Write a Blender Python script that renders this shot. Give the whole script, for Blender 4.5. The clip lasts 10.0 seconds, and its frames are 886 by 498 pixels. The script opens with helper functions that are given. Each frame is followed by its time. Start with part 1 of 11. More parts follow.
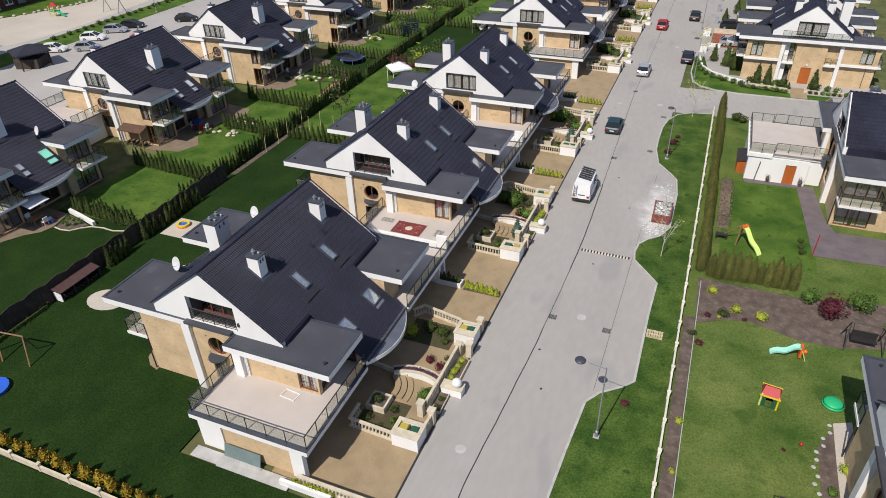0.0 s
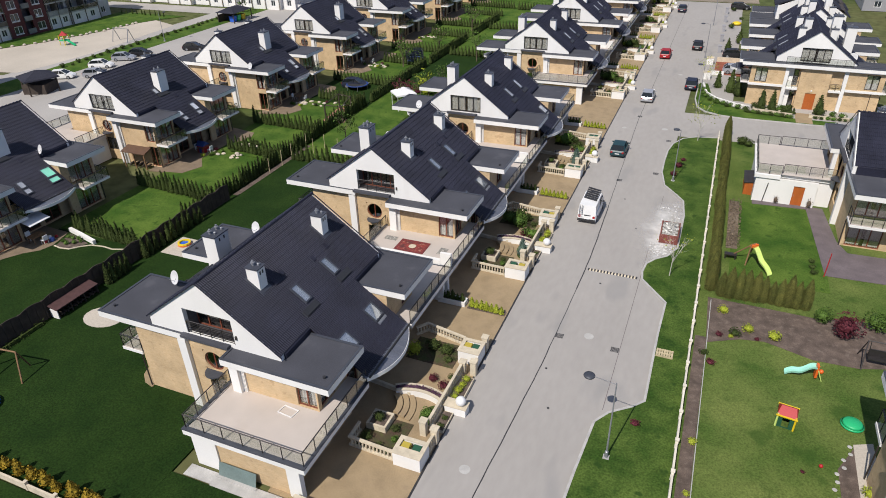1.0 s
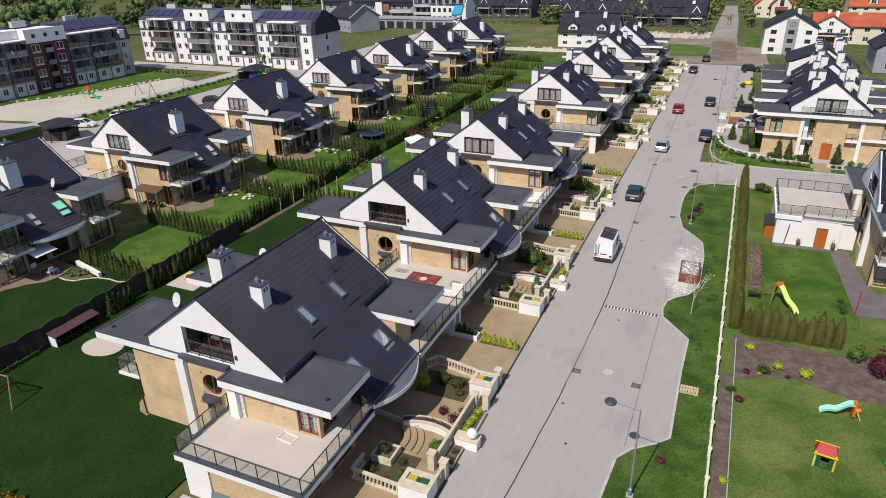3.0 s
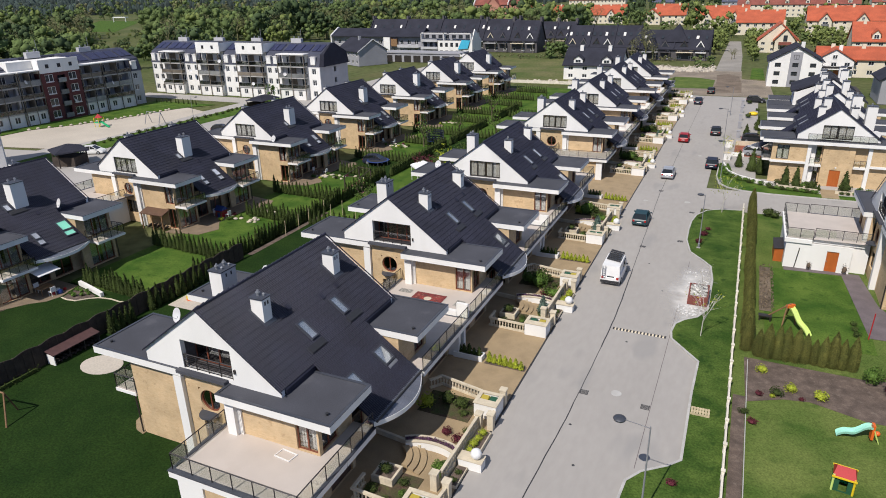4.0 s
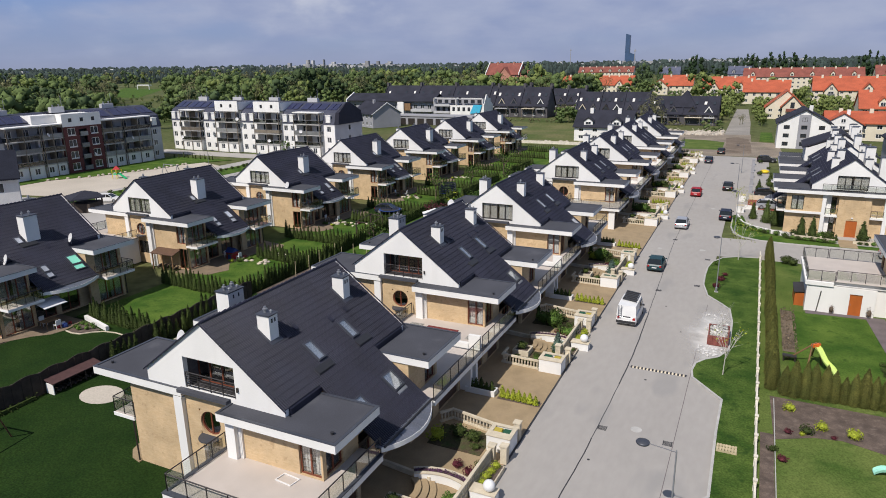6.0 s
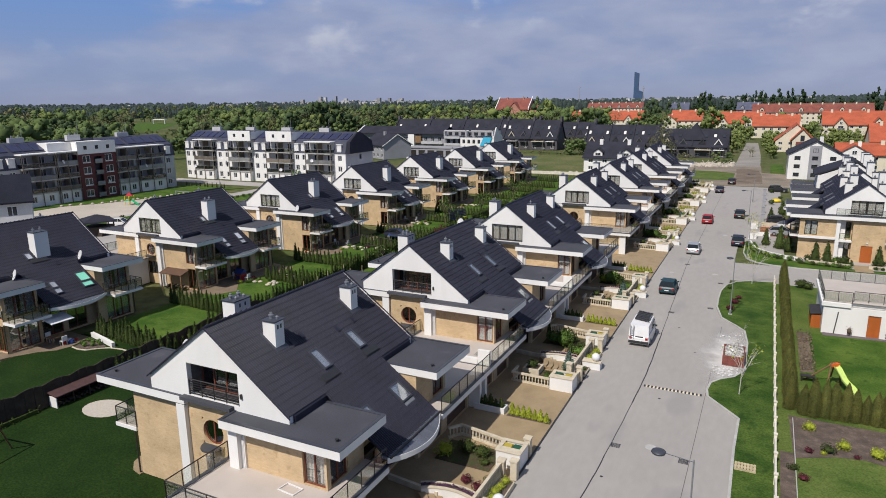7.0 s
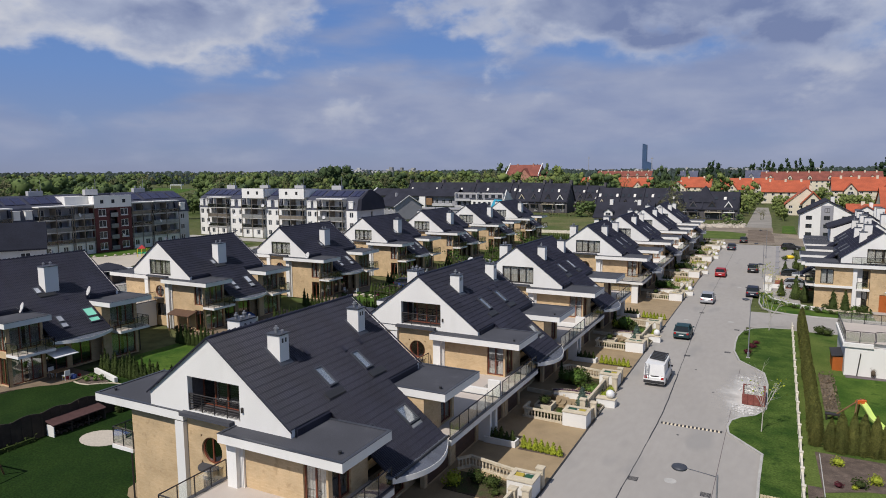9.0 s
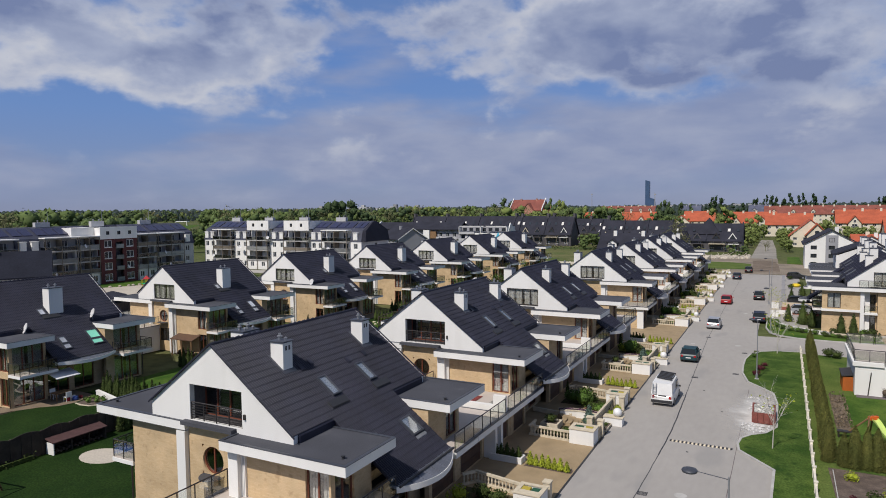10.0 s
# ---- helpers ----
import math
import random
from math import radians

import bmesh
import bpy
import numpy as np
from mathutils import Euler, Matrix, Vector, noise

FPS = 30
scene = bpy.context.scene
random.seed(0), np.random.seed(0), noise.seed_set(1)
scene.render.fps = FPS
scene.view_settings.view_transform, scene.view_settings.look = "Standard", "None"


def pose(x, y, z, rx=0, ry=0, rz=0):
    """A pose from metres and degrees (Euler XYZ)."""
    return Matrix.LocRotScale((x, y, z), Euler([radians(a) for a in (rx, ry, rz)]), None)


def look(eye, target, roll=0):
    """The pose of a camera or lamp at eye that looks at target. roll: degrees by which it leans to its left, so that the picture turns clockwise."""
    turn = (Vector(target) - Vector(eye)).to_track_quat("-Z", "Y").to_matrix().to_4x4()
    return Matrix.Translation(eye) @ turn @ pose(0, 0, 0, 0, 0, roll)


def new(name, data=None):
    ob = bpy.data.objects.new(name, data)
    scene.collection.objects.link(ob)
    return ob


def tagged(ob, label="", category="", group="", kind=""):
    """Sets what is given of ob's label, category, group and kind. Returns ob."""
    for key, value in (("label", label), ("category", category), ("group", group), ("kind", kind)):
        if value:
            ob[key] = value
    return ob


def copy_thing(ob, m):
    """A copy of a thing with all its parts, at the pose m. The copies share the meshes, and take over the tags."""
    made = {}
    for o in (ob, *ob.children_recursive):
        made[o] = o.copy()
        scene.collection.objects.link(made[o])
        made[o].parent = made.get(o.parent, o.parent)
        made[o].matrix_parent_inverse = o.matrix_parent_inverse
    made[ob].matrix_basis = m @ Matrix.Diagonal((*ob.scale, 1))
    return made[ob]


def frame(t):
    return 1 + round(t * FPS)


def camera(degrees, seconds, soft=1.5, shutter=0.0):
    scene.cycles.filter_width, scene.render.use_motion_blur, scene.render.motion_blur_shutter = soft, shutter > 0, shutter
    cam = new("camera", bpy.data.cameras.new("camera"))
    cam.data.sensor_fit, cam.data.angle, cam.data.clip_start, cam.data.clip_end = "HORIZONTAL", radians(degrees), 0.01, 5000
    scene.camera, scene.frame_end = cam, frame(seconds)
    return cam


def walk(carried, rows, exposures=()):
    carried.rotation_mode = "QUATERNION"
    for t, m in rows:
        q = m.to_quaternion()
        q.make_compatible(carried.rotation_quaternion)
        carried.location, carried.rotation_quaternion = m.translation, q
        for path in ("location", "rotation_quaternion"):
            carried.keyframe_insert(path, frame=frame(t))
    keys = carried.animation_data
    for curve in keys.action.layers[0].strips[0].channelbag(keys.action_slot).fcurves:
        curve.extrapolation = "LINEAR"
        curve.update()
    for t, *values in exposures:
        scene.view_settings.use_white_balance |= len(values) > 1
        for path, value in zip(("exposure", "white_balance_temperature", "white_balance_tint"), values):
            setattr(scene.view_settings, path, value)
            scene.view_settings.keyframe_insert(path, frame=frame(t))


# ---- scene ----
cam = camera(68.4, 10.0, soft=0.95)
PATH = [
    (0, (25.574, -23.112, 32.31), (24.923, -21.583, 31.197), -1.8),
    (0.5, (25.552, -23.05, 31.498), (24.887, -21.496, 30.429), -1.7),
    (1, (25.467, -23.072, 30.658), (24.787, -21.494, 29.634), -1.7),
    (1.5, (25.397, -23.062, 29.789), (24.698, -21.464, 28.811), -1.6),
    (2, (25.358, -23.026, 28.96), (24.639, -21.409, 28.027), -1.5),
    (2.5, (25.335, -23.084, 28.139), (24.603, -21.448, 27.251), -1.4),
    (4, (25.405, -22.948, 26.062), (24.626, -21.263, 25.318), -1.3),
    (4.5, (25.373, -22.954, 25.339), (24.581, -21.254, 24.643), -1.1),
    (5, (25.335, -22.987, 24.585), (24.531, -21.273, 23.939), -1.0),
    (5.5, (25.252, -23.052, 23.893), (24.435, -21.327, 23.294), -0.9),
    (7, (25.149, -22.971, 21.503), (24.281, -21.225, 21.058), -0.7),
    (7.5, (25.168, -22.83, 20.707), (24.28, -21.082, 20.313), -0.6),
    (8, (25.181, -22.768, 19.974), (24.281, -21.015, 19.632), -0.6),
    (8.5, (25.173, -22.838, 19.23), (24.267, -21.079, 18.941), -0.5),
    (9, (25.151, -22.943, 18.518), (24.24, -21.178, 18.279), -0.4),
    (9.5, (25.129, -22.995, 17.758), (24.21, -21.228, 17.575), -0.5),
    (10, (25.195, -23.081, 16.931), (24.269, -21.312, 16.805), -0.6),
]
walk(cam, [(t, look(eye, target, roll)) for t, eye, target, roll in PATH], [(0.0, 0.27), (2.5, 0.27), (4.5, 0.27), (5.5, 0.25), (7.5, 0.12), (10.0, 0.0)])

# ---- world, sun and exposure ----
SUN = Vector((-0.17, -0.846, 1.0)).normalized()
world = bpy.data.worlds.new("world")
scene.world = world
world.use_nodes = True


def build_sky(nt):
    """Blue spring sky with broken cumulus over a hazy, lilac-blue horizon."""
    n, l = nt.nodes, nt.links
    n.clear()

    def calc(op, a, b=None, c=None):
        node = n.new("ShaderNodeMath")
        node.operation = op
        for i, value in enumerate((a, b, c)):
            if value is None:
                continue
            if isinstance(value, (int, float)):
                node.inputs[i].default_value = value
            else:
                l.new(value, node.inputs[i])
        return node.outputs[0]

    def blend(fac, a, b):
        node = n.new("ShaderNodeMixRGB")
        for i, value in enumerate((fac, a, b)):
            if isinstance(value, tuple):
                node.inputs[i].default_value = (*value, 1)
            elif isinstance(value, float):
                node.inputs[i].default_value = value
            else:
                l.new(value, node.inputs[i])
        return node.outputs[0]

    out = n.new("ShaderNodeOutputWorld")
    bg = n.new("ShaderNodeBackground")
    sky = n.new("ShaderNodeTexSky")
    sky.sky_type = "NISHITA"
    sky.sun_disc = False
    sky.sun_elevation = math.asin(SUN.z)
    sky.sun_rotation = math.atan2(SUN.x, SUN.y)
    sky.air_density, sky.dust_density, sky.ozone_density = 1.0, 0.2, 2.5
    tc = n.new("ShaderNodeTexCoord")
    sep = n.new("ShaderNodeSeparateXYZ")
    l.new(tc.outputs["Generated"], sep.inputs[0])
    az = calc("MULTIPLY", calc("ARCTAN2", sep.outputs["X"], sep.outputs["Y"]), 57.29578)
    el = calc("MULTIPLY", calc("ARCSINE", sep.outputs["Z"]), 57.29578)

    def bump(a, e, wa, we, k):
        da = calc("DIVIDE", calc("SUBTRACT", az, a), wa)
        de = calc("DIVIDE", calc("SUBTRACT", el, e), we)
        d = calc("ADD", calc("MULTIPLY", da, da), calc("MULTIPLY", de, de))
        return calc("MULTIPLY", calc("EXPONENT", calc("MULTIPLY", d, -1.0)), k)

    def cloud_noise(scale, detail, rough, seed, sa=0.09, se=0.15, distort=0.15):
        comb = n.new("ShaderNodeCombineXYZ")
        l.new(calc("MULTIPLY", az, sa), comb.inputs[0])
        l.new(calc("MULTIPLY", el, se), comb.inputs[1])
        comb.inputs[2].default_value = seed
        tex = n.new("ShaderNodeTexNoise")
        tex.inputs["Scale"].default_value, tex.inputs["Detail"].default_value, tex.inputs["Roughness"].default_value = scale, detail, rough
        tex.inputs["Distortion"].default_value = distort
        l.new(comb.outputs[0], tex.inputs["Vector"])
        return calc("SUBTRACT", tex.outputs[0], 0.5)

    def ramp(value, lo, hi):
        node = n.new("ShaderNodeMapRange")
        node.interpolation_type = "SMOOTHSTEP"
        node.inputs["From Min"].default_value, node.inputs["From Max"].default_value = lo, hi
        l.new(value, node.inputs["Value"])
        return node.outputs[0]

    # heaped clouds: gathered masses with a billowing edge
    cover = calc("MULTIPLY", cloud_noise(2.2, 9.0, 0.53, CLOUD_SEED, distort=0.1), 2.4)
    for args in CLOUDS:
        cover = calc("ADD", cover, bump(*args))
    mask = ramp(cover, 0.12, 0.74)
    thick = ramp(cover, 0.5, 1.2)
    lit = calc("ADD", calc("MULTIPLY", thick, -0.5), calc("MULTIPLY", cloud_noise(2.0, 8.0, 0.5, CLOUD_SEED + 5.0), 1.5))
    lit = calc("ADD", lit, 0.72)
    for args in CLOUD_BASES:
        lit = calc("ADD", lit, bump(*args))
    shade = n.new("ShaderNodeValToRGB")
    e = shade.color_ramp.elements
    e[0].position, e[0].color = 0.0, (2.3, 2.9, 5.0, 1)
    e[1].position, e[1].color = 1.0, (7.3, 7.5, 8.3, 1)
    mid = e.new(0.5)
    mid.color = (4.6, 5.2, 7.0, 1)
    l.new(lit, shade.inputs[0])
    # clear sky: blue in the gaps, pale near the horizon, thinly veiled overhead
    grad = n.new("ShaderNodeValToRGB")
    g = grad.color_ramp.elements
    g[0].position, g[0].color = 0.0, (2.5, 3.1, 5.3, 1)
    g[1].position, g[1].color = 1.0, (2.4, 2.75, 3.7, 1)
    for p, c in ((0.06, (2.3, 3.2, 6.0, 1)), (0.14, (1.75, 3.2, 7.0, 1)), (0.24, (1.4, 2.9, 7.0, 1)), (0.45, (2.0, 2.7, 4.4, 1))):
        g.new(p).color = c
    l.new(calc("MAXIMUM", sep.outputs["Z"], 0.0), grad.inputs[0])
    clear = blend(0.85, sky.outputs[0], grad.outputs[0])
    # low grey layer over the horizon
    layer = calc("ADD", calc("MULTIPLY", cloud_noise(1.6, 8.0, 0.5, CLOUD_SEED + 9.0, 0.055, 0.2), 1.6), bump(-20, 4.0, 60, 3.4, 0.55))
    for args in LOW_CLOUDS:
        layer = calc("ADD", layer, bump(*args))
    low = calc("MULTIPLY", ramp(layer, -0.05, 0.6), 0.9)
    tone = blend(ramp(cloud_noise(2.2, 7.0, 0.5, CLOUD_SEED + 2.0, 0.07, 0.2), -0.25, 0.3), (3.0, 3.6, 5.7), (4.5, 4.95, 6.6))
    veil = blend(low, clear, tone)
    haze = n.new("ShaderNodeMapRange")
    haze.inputs["From Min"].default_value, haze.inputs["From Max"].default_value = 2.0, 8.0
    haze.inputs["To Min"].default_value, haze.inputs["To Max"].default_value = 0.15, 0.97
    l.new(el, haze.inputs["Value"])
    fac = calc("MULTIPLY", mask, haze.outputs[0])
    l.new(blend(fac, veil, shade.outputs[0]), bg.inputs[0])
    bg.inputs["Strength"].default_value = 0.077
    l.new(bg.outputs[0], out.inputs[0])


# clouds and gaps by azimuth and height (degrees): centre, half-widths, amount
CLOUD_SEED = 4.3
CLOUDS = [(-60, 13.5, 17, 5.0, 1.0), (-46, 12.0, 8, 2.6, 0.6), (-37, 15.2, 3, 1.3, 0.4), (-12, 16.5, 19, 5.2, 1.1), (-21, 13.0, 8, 2.6, 0.45), (0, 12.0, 13, 3.2, 0.75), (8, 8.5, 6, 1.6, 0.4),
          (-29, 10.0, 8, 2.2, -0.5), (-33.5, 14.0, 2.5, 5.0, -0.5), (-58, 7.0, 14, 1.6, -0.4)]
LOW_CLOUDS = [(-13, 7.0, 14, 2.2, 0.45), (3, 6.5, 9, 2.2, 0.4), (-30, 6.0, 8, 2.0, 0.25), (-57, 6.5, 9, 2.2, -0.5)]
CLOUD_BASES = [(-5, 10.2, 10, 1.5, -0.5), (-6, 13.0, 13, 2.2, -0.16), (-52, 17.0, 10, 2.0, -0.4), (-60, 10.5, 16, 2.0, 0.2), (-22, 16, 6, 3, 0.15)]
build_sky(world.node_tree)
sun_data = bpy.data.lights.new("sun", "SUN")
sun_data.energy, sun_data.angle, sun_data.color = 3.85, radians(0.55), (1.0, 0.938, 0.875)
sun = new("sun", sun_data)
sun.matrix_world = Matrix.Translation((0, 0, 60)) @ SUN.to_track_quat("Z", "Y").to_matrix().to_4x4()


# ---- materials ----
def mat(name, color, rough=0.8, metal=0.0, vary=0.15, scale=3.0, fine=40.0, bump=0.1, second=None, spots=0.0, spot_color=(0, 0, 0), spot_scale=6.0,
        object_random=0.0, island=0.0, spec=0.5, stretch=(1, 1, 1), relief=0.02):
    """A surface with broad stains, fine grain and relief, in metres."""
    m = bpy.data.materials.new(name)
    m.use_nodes = True
    nt = m.node_tree
    n, l = nt.nodes, nt.links
    b = n["Principled BSDF"]
    b.inputs["Roughness"].default_value, b.inputs["Metallic"].default_value = rough, metal
    b.inputs["Specular IOR Level"].default_value = spec
    geo = n.new("ShaderNodeNewGeometry")
    mp = n.new("ShaderNodeMapping")
    mp.inputs["Scale"].default_value = stretch
    l.new(geo.outputs["Position"], mp.inputs[0])
    broad = n.new("ShaderNodeTexNoise")
    broad.inputs["Scale"].default_value, broad.inputs["Detail"].default_value = scale, 4.0
    l.new(mp.outputs[0], broad.inputs["Vector"])
    grain = n.new("ShaderNodeTexNoise")
    grain.inputs["Scale"].default_value, grain.inputs["Detail"].default_value = fine, 3.0
    l.new(mp.outputs[0], grain.inputs["Vector"])
    ramp = n.new("ShaderNodeValToRGB")
    ramp.color_ramp.elements[0].position, ramp.color_ramp.elements[1].position = 0.32, 0.68
    lo = second if second else tuple(c * (1 - vary) for c in color)
    hi = color if second else tuple(min(1, c * (1 + vary)) for c in color)
    ramp.color_ramp.elements[0].color, ramp.color_ramp.elements[1].color = (*lo, 1), (*hi, 1)
    l.new(broad.outputs[0], ramp.inputs[0])
    mul = n.new("ShaderNodeMixRGB"); mul.blend_type = "MULTIPLY"; mul.inputs[0].default_value = 1.0
    gr = n.new("ShaderNodeMapRange")
    gr.inputs["From Min"].default_value, gr.inputs["From Max"].default_value = 0.3, 0.7
    gr.inputs["To Min"].default_value, gr.inputs["To Max"].default_value = 1 - vary, 1 + vary
    l.new(grain.outputs[0], gr.inputs["Value"])
    l.new(ramp.outputs[0], mul.inputs[1]); l.new(gr.outputs[0], mul.inputs[2])
    col = mul.outputs[0]
    if spots:
        sp = n.new("ShaderNodeTexNoise")
        sp.inputs["Scale"].default_value, sp.inputs["Detail"].default_value = spot_scale, 2.0
        l.new(mp.outputs[0], sp.inputs["Vector"])
        sr = n.new("ShaderNodeValToRGB")
        sr.color_ramp.elements[0].position, sr.color_ramp.elements[1].position = 0.60, 0.70
        l.new(sp.outputs[0], sr.inputs[0])
        sm = n.new("ShaderNodeMath"); sm.operation = "MULTIPLY"; sm.inputs[1].default_value = spots
        l.new(sr.outputs[0], sm.inputs[0])
        mx = n.new("ShaderNodeMixRGB"); mx.inputs[2].default_value = (*spot_color, 1)
        l.new(sm.outputs[0], mx.inputs[0]); l.new(col, mx.inputs[1])
        col = mx.outputs[0]
    for amount, source in ((object_random, "object"), (island, "island")):
        if amount:
            if source == "object":
                src = n.new("ShaderNodeObjectInfo").outputs["Random"]
            else:
                src = geo.outputs["Random Per Island"]
            r = n.new("ShaderNodeMapRange")
            r.inputs["To Min"].default_value, r.inputs["To Max"].default_value = 1 - amount, 1 + amount
            l.new(src, r.inputs["Value"])
            mm = n.new("ShaderNodeMixRGB"); mm.blend_type = "MULTIPLY"; mm.inputs[0].default_value = 1.0
            l.new(col, mm.inputs[1]); l.new(r.outputs[0], mm.inputs[2])
            col = mm.outputs[0]
    l.new(col, b.inputs["Base Color"])
    if bump:
        bp = n.new("ShaderNodeBump")
        bp.inputs["Strength"].default_value, bp.inputs["Distance"].default_value = bump, relief
        l.new(grain.outputs[0], bp.inputs["Height"])
        l.new(bp.outputs[0], b.inputs["Normal"])
    return m


def brick_mat(name, c1, c2, mortar, spots):
    """Small facing bricks with mottled, smoky stones among them."""
    m = mat(name, c1, rough=0.85, vary=0.12, scale=0.8, fine=60, bump=0.15, spots=spots, spot_color=(c1[0] * .5, c1[1] * .42, c1[2] * .36), spot_scale=2.6)
    nt = m.node_tree
    n, l = nt.nodes, nt.links
    b = n["Principled BSDF"]
    col = b.inputs["Base Color"].links[0].from_socket
    geo = n.new("ShaderNodeNewGeometry")
    sep = n.new("ShaderNodeSeparateXYZ"); l.new(geo.outputs["Position"], sep.inputs[0])
    add = n.new("ShaderNodeMath"); add.operation = "ADD"
    l.new(sep.outputs[0], add.inputs[0]); l.new(sep.outputs[1], add.inputs[1])
    comb = n.new("ShaderNodeCombineXYZ")
    l.new(add.outputs[0], comb.inputs[0]); l.new(sep.outputs[2], comb.inputs[1])
    br = n.new("ShaderNodeTexBrick")
    br.inputs["Scale"].default_value = 1.0
    br.inputs["Brick Width"].default_value, br.inputs["Row Height"].default_value, br.inputs["Mortar Size"].default_value = 0.26, 0.077, 0.006
    br.inputs["Color1"].default_value, br.inputs["Color2"].default_value, br.inputs["Mortar"].default_value = (1, 1, 1, 1), (*c2, 1), (*mortar, 1)
    br.inputs["Bias"].default_value = -0.3
    l.new(comb.outputs[0], br.inputs["Vector"])
    mul = n.new("ShaderNodeMixRGB"); mul.blend_type = "MULTIPLY"; mul.inputs[0].default_value = 1.0
    l.new(col, mul.inputs[1]); l.new(br.outputs["Color"], mul.inputs[2])
    l.new(mul.outputs[0], b.inputs["Base Color"])
    return m


def glass_mat(name, tint, mirror, rough=0.03):
    """Thin clear pane: mostly see-through, with a steady share of mirror."""
    m = bpy.data.materials.new(name)
    m.use_nodes = True
    nt = m.node_tree
    n, l = nt.nodes, nt.links
    n.clear()
    out = n.new("ShaderNodeOutputMaterial")
    tr = n.new("ShaderNodeBsdfTransparent"); tr.inputs[0].default_value = (*tint, 1)
    gl = n.new("ShaderNodeBsdfGlossy"); gl.inputs["Roughness"].default_value = rough
    mx = n.new("ShaderNodeMixShader")
    mx.inputs[0].default_value = mirror
    l.new(tr.outputs[0], mx.inputs[1]); l.new(gl.outputs[0], mx.inputs[2])
    l.new(mx.outputs[0], out.inputs[0])
    return m


def stain_mat(name, color, centre, half, strength):
    """A pale dusting that thins out raggedly from its middle and lets the ground show."""
    m = mat(name, color, rough=0.95, vary=0.1, scale=1.2, fine=20, bump=0.1)
    nt = m.node_tree
    n, l = nt.nodes, nt.links
    b, out = n["Principled BSDF"], n["Material Output"]
    geo = n.new("ShaderNodeNewGeometry")
    mp = n.new("ShaderNodeMapping")
    mp.vector_type = "TEXTURE"
    mp.inputs["Location"].default_value, mp.inputs["Scale"].default_value = centre, half
    l.new(geo.outputs["Position"], mp.inputs[0])
    length = n.new("ShaderNodeVectorMath"); length.operation = "LENGTH"
    l.new(mp.outputs[0], length.inputs[0])
    tex = n.new("ShaderNodeTexNoise")
    tex.inputs["Scale"].default_value, tex.inputs["Detail"].default_value = 0.5, 6.0
    l.new(geo.outputs["Position"], tex.inputs["Vector"])
    mix = n.new("ShaderNodeMath"); mix.operation = "MULTIPLY_ADD"
    mix.inputs[1].default_value = 1.0
    l.new(tex.outputs[0], mix.inputs[0])
    neg = n.new("ShaderNodeMath"); neg.operation = "MULTIPLY"; neg.inputs[1].default_value = -0.9
    l.new(length.outputs["Value"], neg.inputs[0]); l.new(neg.outputs[0], mix.inputs[2])
    r = n.new("ShaderNodeMapRange"); r.interpolation_type = "SMOOTHSTEP"
    r.inputs["From Min"].default_value, r.inputs["From Max"].default_value, r.inputs["To Max"].default_value = -0.4, 0.45, strength
    l.new(mix.outputs[0], r.inputs["Value"])
    tr = n.new("ShaderNodeBsdfTransparent")
    ms = n.new("ShaderNodeMixShader")
    l.new(r.outputs[0], ms.inputs[0]); l.new(tr.outputs[0], ms.inputs[1]); l.new(b.outputs[0], ms.inputs[2])
    l.new(ms.outputs[0], out.inputs[0])
    return m


TILE = mat("roof_tile", (0.0205, 0.0214, 0.0355), rough=0.45, spec=0.28, vary=0.24, scale=0.5, fine=14, bump=0.12, object_random=0.05, island=0.06)
DECK_ROOF = mat("bitumen_roof", (0.056, 0.058, 0.070), rough=0.9, vary=0.16, scale=0.35, fine=25, bump=0.2, spots=0.35, spot_color=(0.10, 0.10, 0.11), spot_scale=0.7)
METAL_ROOF = mat("zinc_eave", (0.062, 0.068, 0.083), rough=0.45, metal=0.2, vary=0.1, scale=1.0, fine=10, bump=0.03)
ZINC = mat("pale_zinc", (0.135, 0.148, 0.182), rough=0.45, metal=0.3, vary=0.12, scale=1.0, fine=10, bump=0.03, spots=0.3, spot_color=(0.13, 0.14, 0.17), spot_scale=1.5)
WHITE = mat("white_render", (0.76, 0.75, 0.72), rough=0.9, vary=0.05, scale=0.5, fine=60, bump=0.1, spots=0.16, spot_color=(0.55, 0.53, 0.49), spot_scale=0.8, stretch=(1, 1, 0.35))
CREAM = mat("cream_concrete", (0.57, 0.50, 0.375), rough=0.9, vary=0.12, scale=2.0, fine=50, bump=0.15, spots=0.3, spot_color=(0.38, 0.32, 0.24), spot_scale=3.0)
BRICK = brick_mat("beige_brick", (0.565, 0.418, 0.248), (0.88, 0.83, 0.76), (0.92, 0.9, 0.87), 0.35)
RED_BRICK = brick_mat("red_brick", (0.105, 0.030, 0.030), (0.85, 0.8, 0.8), (0.9, 0.8, 0.8), 0.3)
TERRACE = mat("terrace_tiles", (0.50, 0.445, 0.40), rough=0.7, vary=0.05, scale=0.6, fine=30, bump=0.05, spots=0.25, spot_color=(0.46, 0.40, 0.35), spot_scale=0.9)
PAVING = mat("tan_paving", (0.315, 0.235, 0.138), rough=0.9, vary=0.13, scale=0.8, fine=18, bump=0.15, spots=0.4, spot_color=(0.23, 0.17, 0.11), spot_scale=0.8)
CONCRETE = mat("concrete_road", (0.342, 0.322, 0.299), rough=0.9, vary=0.04, scale=0.22, fine=2.2, bump=0.02, spots=0.6, spot_color=(0.27, 0.262, 0.252), spot_scale=0.4, stretch=(1, 0.35, 1))
